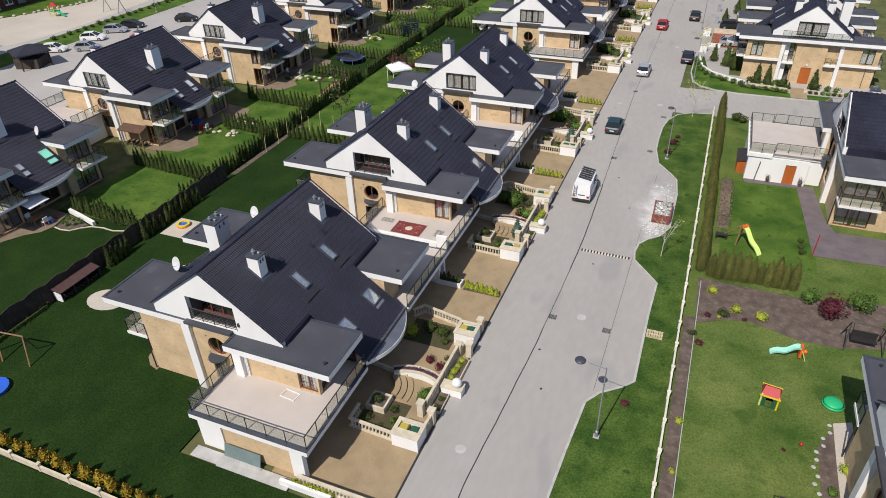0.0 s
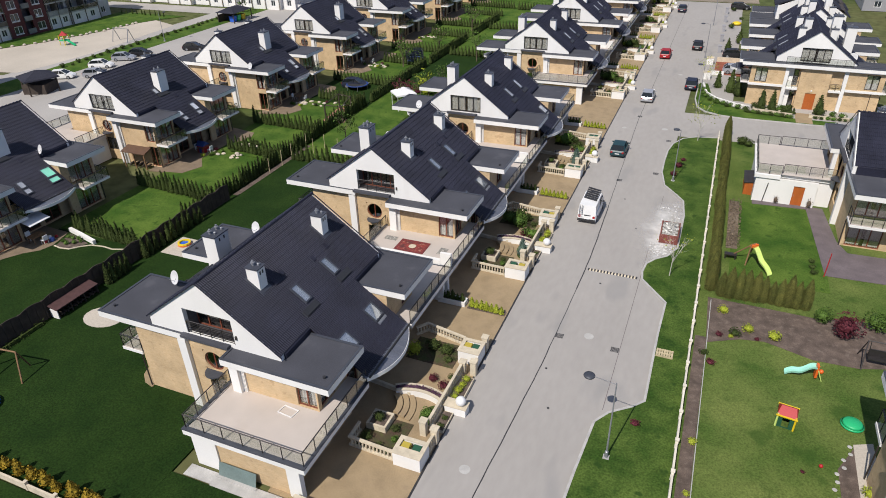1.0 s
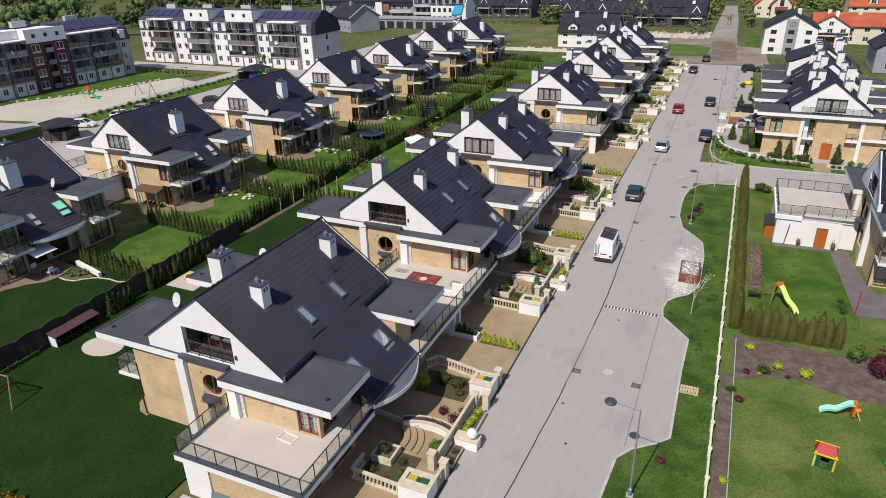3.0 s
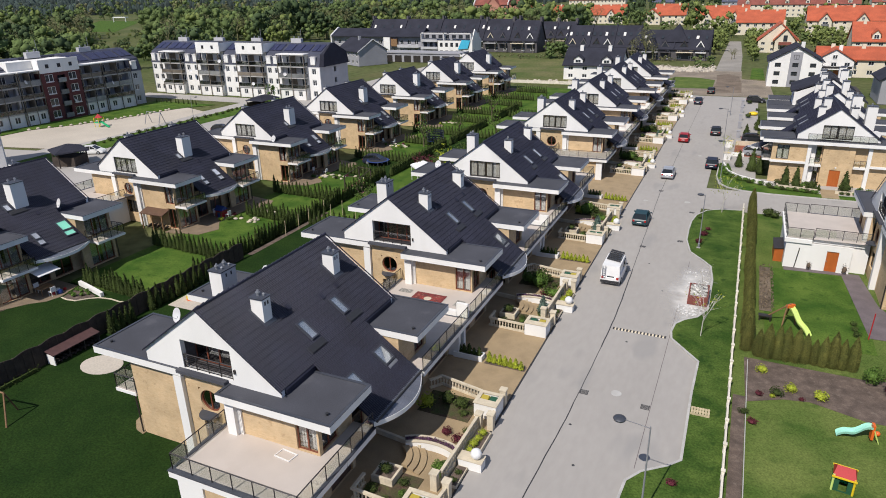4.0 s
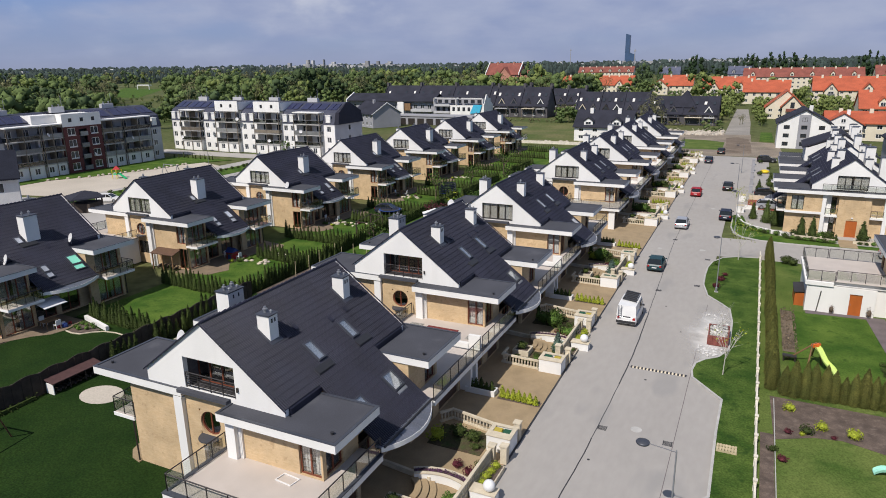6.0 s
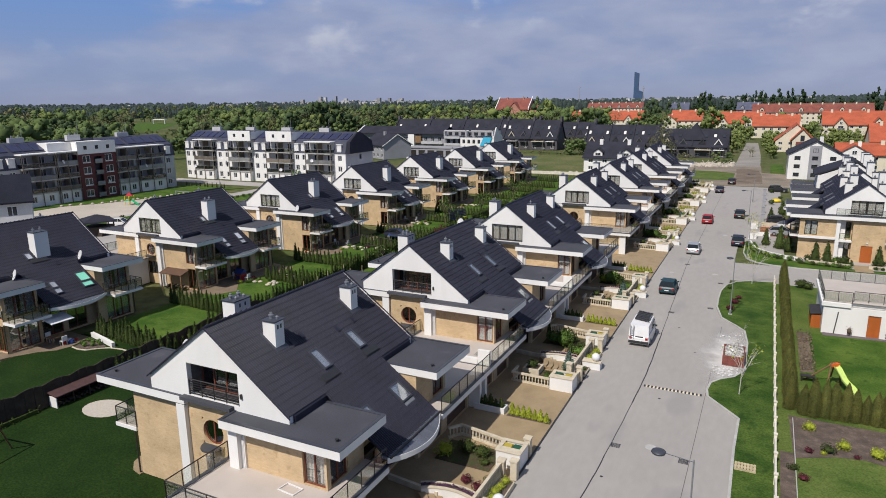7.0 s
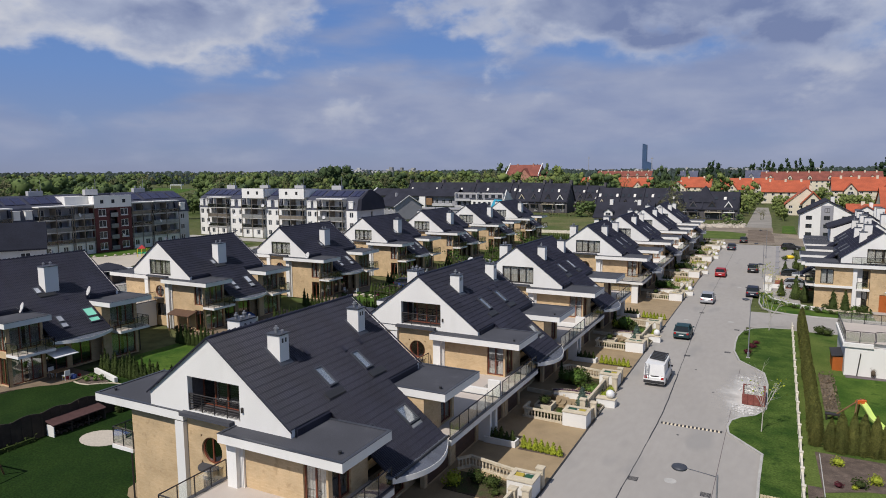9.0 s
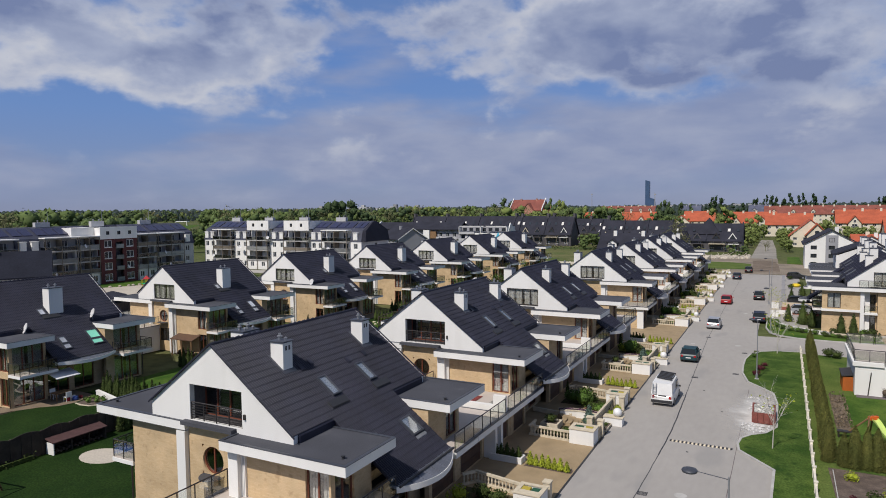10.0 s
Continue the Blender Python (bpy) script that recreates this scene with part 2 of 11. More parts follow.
ROAD_OLD = mat("grey_paving", (0.37, 0.35, 0.325), rough=0.92, vary=0.08, scale=0.1, fine=6, bump=0.1)
KERB = mat("kerb_stone", (0.42, 0.41, 0.39), rough=0.9, vary=0.12, scale=1.5, fine=30, bump=0.15)
DUST = mat("spilled_lime", (0.56, 0.55, 0.54), rough=0.95, vary=0.12, scale=1.2, fine=20, bump=0.2, spots=0.7, spot_color=(0.36, 0.355, 0.345), spot_scale=0.9)
LAWN = mat("lawn_bright", (0.094, 0.150, 0.026), rough=0.95, second=(0.036, 0.084, 0.012), vary=0.28, scale=0.35, fine=9, bump=0.5, spots=0.75, spot_color=(0.026, 0.066, 0.010), spot_scale=1.3, spec=0.1)
LAWN_VERGE = mat("verge_grass", (0.082, 0.128, 0.026), rough=0.95, second=(0.030, 0.066, 0.011), vary=0.32, scale=0.5, fine=8, bump=0.6, spots=0.8, spot_color=(0.022, 0.052, 0.010), spot_scale=1.1, spec=0.1)
LAWN_DARK = mat("lawn_deep", (0.0190, 0.041, 0.0075), rough=0.95, second=(0.0105, 0.028, 0.005), vary=0.4, scale=0.3, fine=9, bump=0.5, spec=0.1)
RED_PAVE = mat("red_brown_paving", (0.26, 0.075, 0.042), rough=0.85, vary=0.2, scale=1.0, fine=15, bump=0.15)
LIME_DUST = stain_mat("spilled_lime", (0.60, 0.585, 0.56), (23.7, 34.3, 0.0), (2.9, 8.2, 5.0), 1.0)
LAWN_WORN = mat("lawn_worn", (0.130, 0.165, 0.044), rough=0.95, second=(0.058, 0.102, 0.020), vary=0.3, scale=0.28, fine=10, bump=0.5, spots=0.6, spot_color=(0.030, 0.070, 0.012), spot_scale=0.45, spec=0.1)
MEADOW = mat("meadow", (0.125, 0.128, 0.056), rough=0.95, second=(0.062, 0.088, 0.026), vary=0.3, scale=0.03, fine=0.6, bump=0.3, spots=0.5, spot_color=(0.12, 0.11, 0.05), spot_scale=0.05, spec=0.1)
FIELD = mat("rough_field", (0.155, 0.148, 0.066), rough=0.95, second=(0.075, 0.105, 0.030), vary=0.3, scale=0.09, fine=1.5, bump=0.3, spots=0.5, spot_color=(0.16, 0.14, 0.075), spot_scale=0.12, spec=0.1)
MULCH = mat("bark_mulch", (0.112, 0.083, 0.066), rough=0.95, vary=0.3, scale=1.5, fine=30, bump=0.6, spots=0.3, spot_color=(0.22, 0.18, 0.15), spot_scale=3)
SOIL = mat("bare_soil", (0.225, 0.185, 0.14), rough=0.95, vary=0.28, scale=0.15, fine=4, bump=0.4, spots=0.45, spot_color=(0.125, 0.125, 0.065), spot_scale=0.35)
LANE = mat("dusty_lane", (0.27, 0.25, 0.22), rough=0.95, vary=0.15, scale=0.12, fine=3, bump=0.2, spots=0.4, spot_color=(0.20, 0.17, 0.13), spot_scale=0.2)
SOIL_DARK = mat("churned_soil", (0.155, 0.118, 0.085), rough=0.95, vary=0.3, scale=0.25, fine=3, bump=0.4, spots=0.4, spot_color=(0.20, 0.17, 0.13), spot_scale=0.5)
SAND = mat("pale_sand", (0.47, 0.42, 0.35), rough=0.95, vary=0.1, scale=0.1, fine=8, bump=0.2)
DARK_PAVE = mat("dark_paving", (0.14, 0.115, 0.12), rough=0.9, vary=0.15, scale=0.8, fine=15, bump=0.2)
LEAF = mat("leaf_green", (0.070, 0.125, 0.022), rough=0.7, vary=0.3, scale=1.2, fine=12, bump=0.0, island=0.35, object_random=0.15, spec=0.2)
LEAF_YELLOW = mat("leaf_yellow_green", (0.27, 0.31, 0.03), rough=0.7, vary=0.25, scale=2, fine=15, bump=0.0, island=0.3, spec=0.2)
LEAF_RED = mat("leaf_maroon", (0.085, 0.018, 0.026), rough=0.7, vary=0.3, scale=2, fine=15, bump=0.0, island=0.35, spec=0.2)
LEAF_THUJA = mat("thuja_green", (0.054, 0.078, 0.018), rough=0.8, second=(0.038, 0.054, 0.014), vary=0.3, scale=1.0, fine=12, bump=0.0, island=0.35, object_random=0.2, spec=0.2)
LEAF_BROWN = mat("hedge_brownish", (0.112, 0.112, 0.027), rough=0.85, second=(0.052, 0.062, 0.016), vary=0.3, scale=0.7, fine=10, bump=0.0, island=0.2, spec=0.2)
LEAF_OLIVE = mat("thuja_olive", (0.125, 0.125, 0.032), rough=0.85, second=(0.078, 0.088, 0.022), vary=0.3, scale=1.2, fine=10, bump=0.0, island=0.2, object_random=0.12, spec=0.2)
COVER = mat("ground_cover", (0.060, 0.075, 0.030), rough=0.95, second=(0.090, 0.060, 0.045), vary=0.4, scale=1.6, fine=16, bump=0.7, spots=0.5, spot_color=(0.10, 0.13, 0.035), spot_scale=2.5, spec=0.1)
LEAF_GOLD = mat("thuja_golden", (0.26, 0.18, 0.02), rough=0.8, vary=0.3, scale=1.5, fine=10, bump=0.0, island=0.35, spec=0.2)
LEAF_BLUE = mat("spruce_blue", (0.085, 0.13, 0.105), rough=0.8, vary=0.25, scale=2, fine=10, bump=0.0, island=0.3, spec=0.2)
POPLAR = mat("poplar_leaf", (0.026, 0.045, 0.020), rough=0.85, vary=0.3, scale=0.2, fine=2, bump=0.0, island=0.3, spec=0.1)
BARK = mat("bark", (0.13, 0.095, 0.07), rough=0.95, vary=0.3, scale=3, fine=30, bump=0.4)
BIRCH = mat("pale_bark", (0.50, 0.47, 0.42), rough=0.9, vary=0.2, scale=3, fine=20, bump=0.2)
# Brown patio paving; the shade beside the house is put into its colour.
PATIO_SHADED = mat("patio_paving_shaded", (0.20, 0.150, 0.10), rough=0.9, vary=0.15, scale=0.8, fine=15, bump=0.15, spots=0.4, spot_color=(0.12, 0.095, 0.07), spot_scale=1.0)
WINDOW_WOOD = mat("brown_window_wood", (0.17, 0.048, 0.024), rough=0.5, vary=0.2, scale=3, fine=40, bump=0.05)
DARK_FRAME = mat("dark_frame", (0.03, 0.025, 0.022), rough=0.5, vary=0.2, scale=3, fine=40, bump=0.0)
RAIL_METAL = mat("rail_metal", (0.06, 0.055, 0.055), rough=0.45, metal=0.6, vary=0.15, scale=4, fine=40, bump=0.0)
STEEL = mat("galvanised_steel", (0.26, 0.27, 0.29), rough=0.4, metal=0.3, vary=0.1, scale=4, fine=40, bump=0.0)
GLASS_RAIL = glass_mat("rail_glass", (0.93, 0.95, 0.93), 0.16)
GLASS = glass_mat("window_glass", (0.82, 0.84, 0.84), 0.22)
SKY_GLASS = glass_mat("skylight_glass", (0.92, 0.94, 0.95), 0.34)
# Opaque far pane: pale colour and dark spots paint the reflected sky.
FAR_PANE = mat("skylight_painted_reflection", (0.36, 0.38, 0.42), rough=0.12, vary=0.2, scale=1.2, fine=8, bump=0.0, spots=0.5, spot_color=(0.10, 0.11, 0.13), spot_scale=1.1, object_random=0.4)
CURTAIN = mat("pale_curtain", (0.68, 0.66, 0.62), rough=0.9, vary=0.12, scale=2, fine=20, bump=0.1, stretch=(6, 6, 0.2))
# Near-black colour that stands in for the lack of light indoors.
UNLIT_ROOM = mat("unlit_room_dark", (0.05, 0.042, 0.038), rough=0.9, vary=0.2, scale=1, fine=5, bump=0.0)
ORANGE_DOOR = mat("orange_wood_door", (0.40, 0.105, 0.02), rough=0.5, vary=0.12, scale=3, fine=30, bump=0.05, stretch=(1, 1, 0.15))
GARAGE_DOOR = mat("brown_garage_door", (0.10, 0.055, 0.035), rough=0.6, vary=0.15, scale=3, fine=30, bump=0.05)
FENCE_DARK = mat("dark_wooden_fence", (0.048, 0.036, 0.028), rough=0.9, vary=0.25, scale=2, fine=25, bump=0.2, object_random=0.2)
WOOD = mat("weathered_wood", (0.20, 0.115, 0.055), rough=0.8, vary=0.25, scale=3, fine=35, bump=0.15, object_random=0.2)
PALE_WOOD = mat("pale_pallet_wood", (0.48, 0.40, 0.25), rough=0.85, vary=0.2, scale=3, fine=30, bump=0.1)
ROOF_RED = mat("orange_roof_tiles", (0.40, 0.09, 0.04), rough=0.8, vary=0.16, scale=0.25, fine=4, bump=0.1, stretch=(1, 1, 2))
ROOF_RED_OLD = mat("old_red_roof", (0.215, 0.066, 0.048), rough=0.85, vary=0.18, scale=0.25, fine=4, bump=0.1)
ROOF_NAVY = mat("navy_roof", (0.016, 0.018, 0.028), rough=0.9, vary=0.2, scale=0.3, fine=5, bump=0.1, spec=0.2)
ROOF_SLATE = mat("slate_roof", (0.027, 0.028, 0.040), rough=0.85, vary=0.2, scale=0.3, fine=5, bump=0.1, spec=0.25)
ROOF_BLUE = mat("blue_grey_mansard", (0.082, 0.090, 0.135), rough=0.6, vary=0.18, scale=0.3, fine=5, bump=0.1)
WALL_CREAM = mat("cream_wall", (0.66, 0.60, 0.47), rough=0.9, vary=0.06, scale=0.3, fine=10, bump=0.05)
# Dark walls; on the loggia linings this colour stands in for recess shade.
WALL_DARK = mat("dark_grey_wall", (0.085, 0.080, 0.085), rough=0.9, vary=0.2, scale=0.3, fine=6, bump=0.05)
WALL_GREY = mat("grey_wall", (0.30, 0.30, 0.32), rough=0.9, vary=0.08, scale=0.3, fine=10, bump=0.05)
PINK_BRICK = mat("pinkish_brick_wall", (0.42, 0.20, 0.145), rough=0.9, vary=0.12, scale=0.4, fine=8, bump=0.1)
TOWER_BLUE = mat("blue_tower_glass", (0.05, 0.09, 0.17), rough=0.35, vary=0.1, scale=0.02, fine=0.2, bump=0.0)
FAR_TOWN = mat("far_town_walls", (0.34, 0.34, 0.35), rough=0.9, vary=0.25, scale=0.01, fine=0.1, bump=0.0, island=0.35)
FENCE_PALE = mat("pale_fence_panel", (0.70, 0.65, 0.55), rough=0.9, vary=0.12, scale=1.5, fine=30, bump=0.1, object_random=0.1)
# The bluish tint paints distance haze into the leaf colour.
FAR_WOODS_HAZED = mat("far_woodland", (0.035, 0.052, 0.045), rough=0.95, vary=0.3, scale=0.01, fine=0.08, bump=0.0, island=0.25)
RUBBER = mat("tyre_rubber", (0.02, 0.02, 0.02), rough=0.85, vary=0.1, scale=5, fine=40, bump=0.0)
PLASTIC_BLACK = mat("black_plastic", (0.03, 0.03, 0.032), rough=0.5, vary=0.1, scale=5, fine=40, bump=0.0)


def paint(name, color, rough=0.3, metal=0.0):
    return mat(name, color, rough=rough, metal=metal, vary=0.05, scale=1.2, fine=25, bump=0.0)


RED = paint("red_plastic", (0.40, 0.016, 0.02), 0.45)
LIME = paint("lime_plastic", (0.56, 0.70, 0.20), 0.45)
AQUA = paint("aqua_plastic", (0.35, 0.72, 0.58), 0.45)
BIN_GREEN = paint("bin_green_plastic", (0.02, 0.085, 0.045), 0.5)
WALL_LIGHT = mat("light_render", (0.62, 0.61, 0.60), rough=0.9, vary=0.08, scale=0.3, fine=10, bump=0.05, spots=0.25, spot_color=(0.46, 0.45, 0.44), spot_scale=0.4)
WALL_PALE = mat("pale_grey_wall", (0.46, 0.46, 0.47), rough=0.9, vary=0.08, scale=0.3, fine=10, bump=0.05)
GREEN_PL = paint("green_plastic", (0.02, 0.42, 0.16), 0.45)
BLIND = mat("white_blind", (0.74, 0.75, 0.78), rough=0.8, vary=0.1, scale=1.5, fine=12, bump=0.0, spots=0.5, spot_color=(0.22, 0.23, 0.26), spot_scale=1.3)
LID_YELLOW = paint("dull_yellow_lid", (0.42, 0.33, 0.05), 0.5)
YELLOW = paint("yellow_plastic", (0.72, 0.52, 0.02), 0.45)
ORANGE = paint("orange_plastic", (0.70, 0.13, 0.02), 0.45)
BLUE = paint("blue_plastic", (0.03, 0.12, 0.55), 0.45)
WHITE_PL = paint("white_enamel", (0.75, 0.75, 0.74), 0.4)
DISH = paint("dish_grey_white", (0.62, 0.62, 0.62), 0.5)
PURPLE = mat("purple_heather", (0.10, 0.04, 0.09), rough=0.9, vary=0.3, scale=3, fine=20, bump=0.1, island=0.3)
CLOTH = paint("white_awning", (0.72, 0.72, 0.72), 0.8)


# ---- mesh tools ----
class Mesh:
    """Collects solids and turns them into one mesh."""

    def __init__(self):
        self.v, self.f = [], []

    def add(self, verts, faces):
        k = len(self.v)
        self.v.extend(verts)
        self.f.extend([tuple(i + k for i in face) for face in faces])
        return self

    def box(self, x0, x1, y0, y1, z0, z1):
        v = [(x0, y0, z0), (x1, y0, z0), (x1, y1, z0), (x0, y1, z0), (x0, y0, z1), (x1, y0, z1), (x1, y1, z1), (x0, y1, z1)]
        return self.add(v, [(3, 2, 1, 0), (4, 5, 6, 7), (0, 1, 5, 4), (1, 2, 6, 5), (2, 3, 7, 6), (3, 0, 4, 7)])

    def prism(self, poly, z0, z1):
        """An upright prism on a plan polygon given anticlockwise."""
        n = len(poly)
        v = [(x, y, z0) for x, y in poly] + [(x, y, z1) for x, y in poly]
        f = [tuple(reversed(range(n))), tuple(range(n, 2 * n))] + [(i, (i + 1) % n, n + (i + 1) % n, n + i) for i in range(n)]
        return self.add(v, f)

    def extrude(self, a, b):
        """A solid between two equal loops of points."""
        n = len(a)
        f = [tuple(reversed(range(n))), tuple(range(n, 2 * n))] + [(i, (i + 1) % n, n + (i + 1) % n, n + i) for i in range(n)]
        return self.add(list(a) + list(b), f)

    def tube(self, p, q, r0, r1=None, sides=8):
        r1 = r0 if r1 is None else r1
        p, q = Vector(p), Vector(q)
        d = (q - p).normalized()
        side = d.orthogonal().normalized()
        up = d.cross(side)
        a, b = [], []
        for i in range(sides):
            t = 2 * math.pi * i / sides
            o = side * math.cos(t) + up * math.sin(t)
            a.append(tuple(p + o * r0)); b.append(tuple(q + o * r1))
        return self.extrude(a, b)

    def lathe(self, profile, at=(0, 0, 0), sides=16):
        """profile: (radius, height) from the bottom up."""
        rows = []
        for r, h in profile:
            rows.append([(at[0] + r * math.cos(2 * math.pi * i / sides), at[1] + r * math.sin(2 * math.pi * i / sides), at[2] + h) for i in range(sides)])
        k = len(rows)
        v = [p for row in rows for p in row]
        f = [(j * sides + i, j * sides + (i + 1) % sides, (j + 1) * sides + (i + 1) % sides, (j + 1) * sides + i) for j in range(k - 1) for i in range(sides)]
        f += [tuple(reversed(range(sides))), tuple(range((k - 1) * sides, k * sides))]
        return self.add(v, f)

    def ball(self, c, r, squash=1.0, sides=14, rings=8):
        prof = [(max(1e-3, r * math.sin(math.pi * j / rings)), -r * squash * math.cos(math.pi * j / rings)) for j in range(rings + 1)]
        return self.lathe(prof, c, sides)

    def sweep(self, loops, closed=False):
        """A skin through equal loops of points, in one piece."""
        n, k = len(loops[0]), len(loops)
        v = [p for loop in loops for p in loop]
        f = []
        for a in range(k if closed else k - 1):
            b = (a + 1) % k
            f += [(a * n + i, a * n + (i + 1) % n, b * n + (i + 1) % n, b * n + i) for i in range(n)]
        if not closed:
            f += [tuple(reversed(range(n))), tuple(range((k - 1) * n, k * n))]
        return self.add(v, f)

    def ribbon(self, pts, width, z0, z1, closed=False):
        """An upright strip of this width along a plan line, mitred at its corners; pts may carry a third value that lifts them."""
        k = len(pts)
        loops = []
        for i, p in enumerate(pts):
            a = pts[i - 1] if (i or closed) else None
            b = pts[(i + 1) % k] if (i < k - 1 or closed) else None
            dirs = []
            for s, e in ((a, p), (p, b)):
                if s is not None and e is not None:
                    d = math.hypot(e[0] - s[0], e[1] - s[1])
                    dirs.append(((e[0] - s[0]) / d, (e[1] - s[1]) / d))
            n = [(-q[1], q[0]) for q in dirs]
            nx, ny = sum(q[0] for q in n) / len(n), sum(q[1] for q in n) / len(n)
            g = max(0.25, nx * nx + ny * ny)
            nx, ny = nx / g * width / 2, ny / g * width / 2
            lift = p[2] if len(p) > 2 else 0.0
            loops.append([(p[0] + nx, p[1] + ny, z0 + lift), (p[0] - nx, p[1] - ny, z0 + lift), (p[0] - nx, p[1] - ny, z1 + lift), (p[0] + nx, p[1] + ny, z1 + lift)])
        return self.sweep(loops, closed)

    def data(self, name, material=None, smooth=False):
        me = bpy.data.meshes.new(name)
        me.from_pydata(self.v, [], self.f)
        if material:
            me.materials.append(material)
        if smooth:
            me.polygons.foreach_set("use_smooth", [True] * len(me.polygons))
        me.update()
        return me


def part(name, mesh, material, parent, label="", smooth=False, kind=""):
    ob = new(name, mesh.data(name, material, smooth) if isinstance(mesh, Mesh) else mesh)
    ob.parent = parent
    return tagged(ob, label=label, kind=kind)


def thing(name, at, label, category, group="", kind=""):
    ob = new(name)
    ob.matrix_basis = at if isinstance(at, Matrix) else Matrix.Translation(at)
    return tagged(ob, label, category, group, kind)


def solid(name, mesh, material, label, category, group="", kind="", at=(0, 0, 0), smooth=False):
    ob = new(name, mesh.data(name, material, smooth))
    ob.location = at
    return tagged(ob, label, category, group, kind)


def at_wall(face, c, u, v, d):
    """u along the wall, v up, d out of it; face says where it looks."""
    return {"S": (u, c - d, v), "N": (u, c + d, v), "E": (c + d, u, v), "W": (c - d, u, v)}[face]


def wall_box(m, face, c, u0, u1, v0, v1, d0, d1):
    a, b = at_wall(face, c, u0, v0, d0), at_wall(face, c, u1, v1, d1)
    return m.box(min(a[0], b[0]), max(a[0], b[0]), min(a[1], b[1]), max(a[1], b[1]), min(a[2], b[2]), max(a[2], b[2]))


def pierced(m, face, c, u0, u1, v0, v1, thick, holes=()):
    """A wall in one piece with real openings; holes are (u0, u1, v0, v1)."""
    us = sorted({u0, u1, *[min(max(q, u0), u1) for h in holes for q in h[:2]]})
    vs = sorted({v0, v1, *[min(max(q, v0), v1) for h in holes for q in h[2:]]})
    nu, nv = len(us), len(vs)

    def full(i, j):
        if not (0 <= i < nu - 1 and 0 <= j < nv - 1):
            return False
        um, vm = (us[i] + us[i + 1]) / 2, (vs[j] + vs[j + 1]) / 2
        return not any(h[0] < um < h[1] and h[2] < vm < h[3] for h in holes)

    index, verts, faces = {}, [], []

    def vid(i, j, k):
        if (i, j, k) not in index:
            index[i, j, k] = len(verts)
            verts.append(at_wall(face, c, us[i], vs[j], 0.0 if k == 0 else -thick))
        return index[i, j, k]
    for i in range(nu - 1):
        for j in range(nv - 1):
            if not full(i, j):
                continue
            faces.append((vid(i, j, 0), vid(i + 1, j, 0), vid(i + 1, j + 1, 0), vid(i, j + 1, 0)))
            faces.append((vid(i, j + 1, 1), vid(i + 1, j + 1, 1), vid(i + 1, j, 1), vid(i, j, 1)))
            for a, b, p, q in ((i - 1, j, (i, j), (i, j + 1)), (i + 1, j, (i + 1, j), (i + 1, j + 1)), (i, j - 1, (i, j), (i + 1, j)), (i, j + 1, (i, j + 1), (i + 1, j + 1))):
                if not full(a, b):
                    faces.append((vid(*p, 0), vid(*q, 0), vid(*q, 1), vid(*p, 1)))
    return m.add(verts, faces)


def window(parent, face, c, u0, u1, v0, v1, bars=1, cross=0, frame_mat=None, depth=0.12, curtain=False, name="window", label=""):
    """Frame with mullions, set back in its opening, glass and sometimes a curtain behind."""
    frame_mat = frame_mat or WINDOW_WOOD
    m = Mesh()
    w = 0.075
    wall_box(m, face, c, u0, u1, v0, v0 + w, -depth - 0.07, -depth)
    wall_box(m, face, c, u0, u1, v1 - w, v1, -depth - 0.07, -depth)
    wall_box(m, face, c, u0, u0 + w, v0 + w, v1 - w, -depth - 0.07, -depth)
    wall_box(m, face, c, u1 - w, u1, v0 + w, v1 - w, -depth - 0.07, -depth)
    for i in range(1, bars):
        u = u0 + (u1 - u0) * i / bars
        wall_box(m, face, c, u - w * .6, u + w * .6, v0 + w, v1 - w, -depth - 0.065, -depth + 0.005)
    for i in range(1, cross + 1):
        v = v0 + (v1 - v0) * i / (cross + 1)
        wall_box(m, face, c, u0 + w, u1 - w, v - w * .4, v + w * .4, -depth - 0.06, -depth + 0.002)
    win = part(name, m, frame_mat, parent, label)
    g = Mesh()
    wall_box(g, face, c, u0 + w * .5, u1 - w * .5, v0 + w * .5, v1 - w * .5, -depth - 0.045, -depth - 0.03)
    part("pane", g, GLASS, win).visible_shadow = False
    if curtain:
        k = Mesh()
        n = max(4, int((u1 - u0) * 0.46 / 0.09))
        for side in (0, 1):
            for i in range(n):
                u = u0 + 0.06 + i * 0.09 if side == 0 else u1 - 0.06 - i * 0.09
                wall_box(k, face, c, u - 0.05, u + 0.05, v0 + 0.05, v1 - 0.05, -depth - 0.22 - 0.05 * (i % 2), -depth - 0.19 - 0.05 * (i % 2))
        part("curtain", k, CURTAIN, win, "pale hanging curtain")
    return win


RAIL_CACHE = {}
FAR_DETAIL = [False]      # far houses keep their rails in two pieces


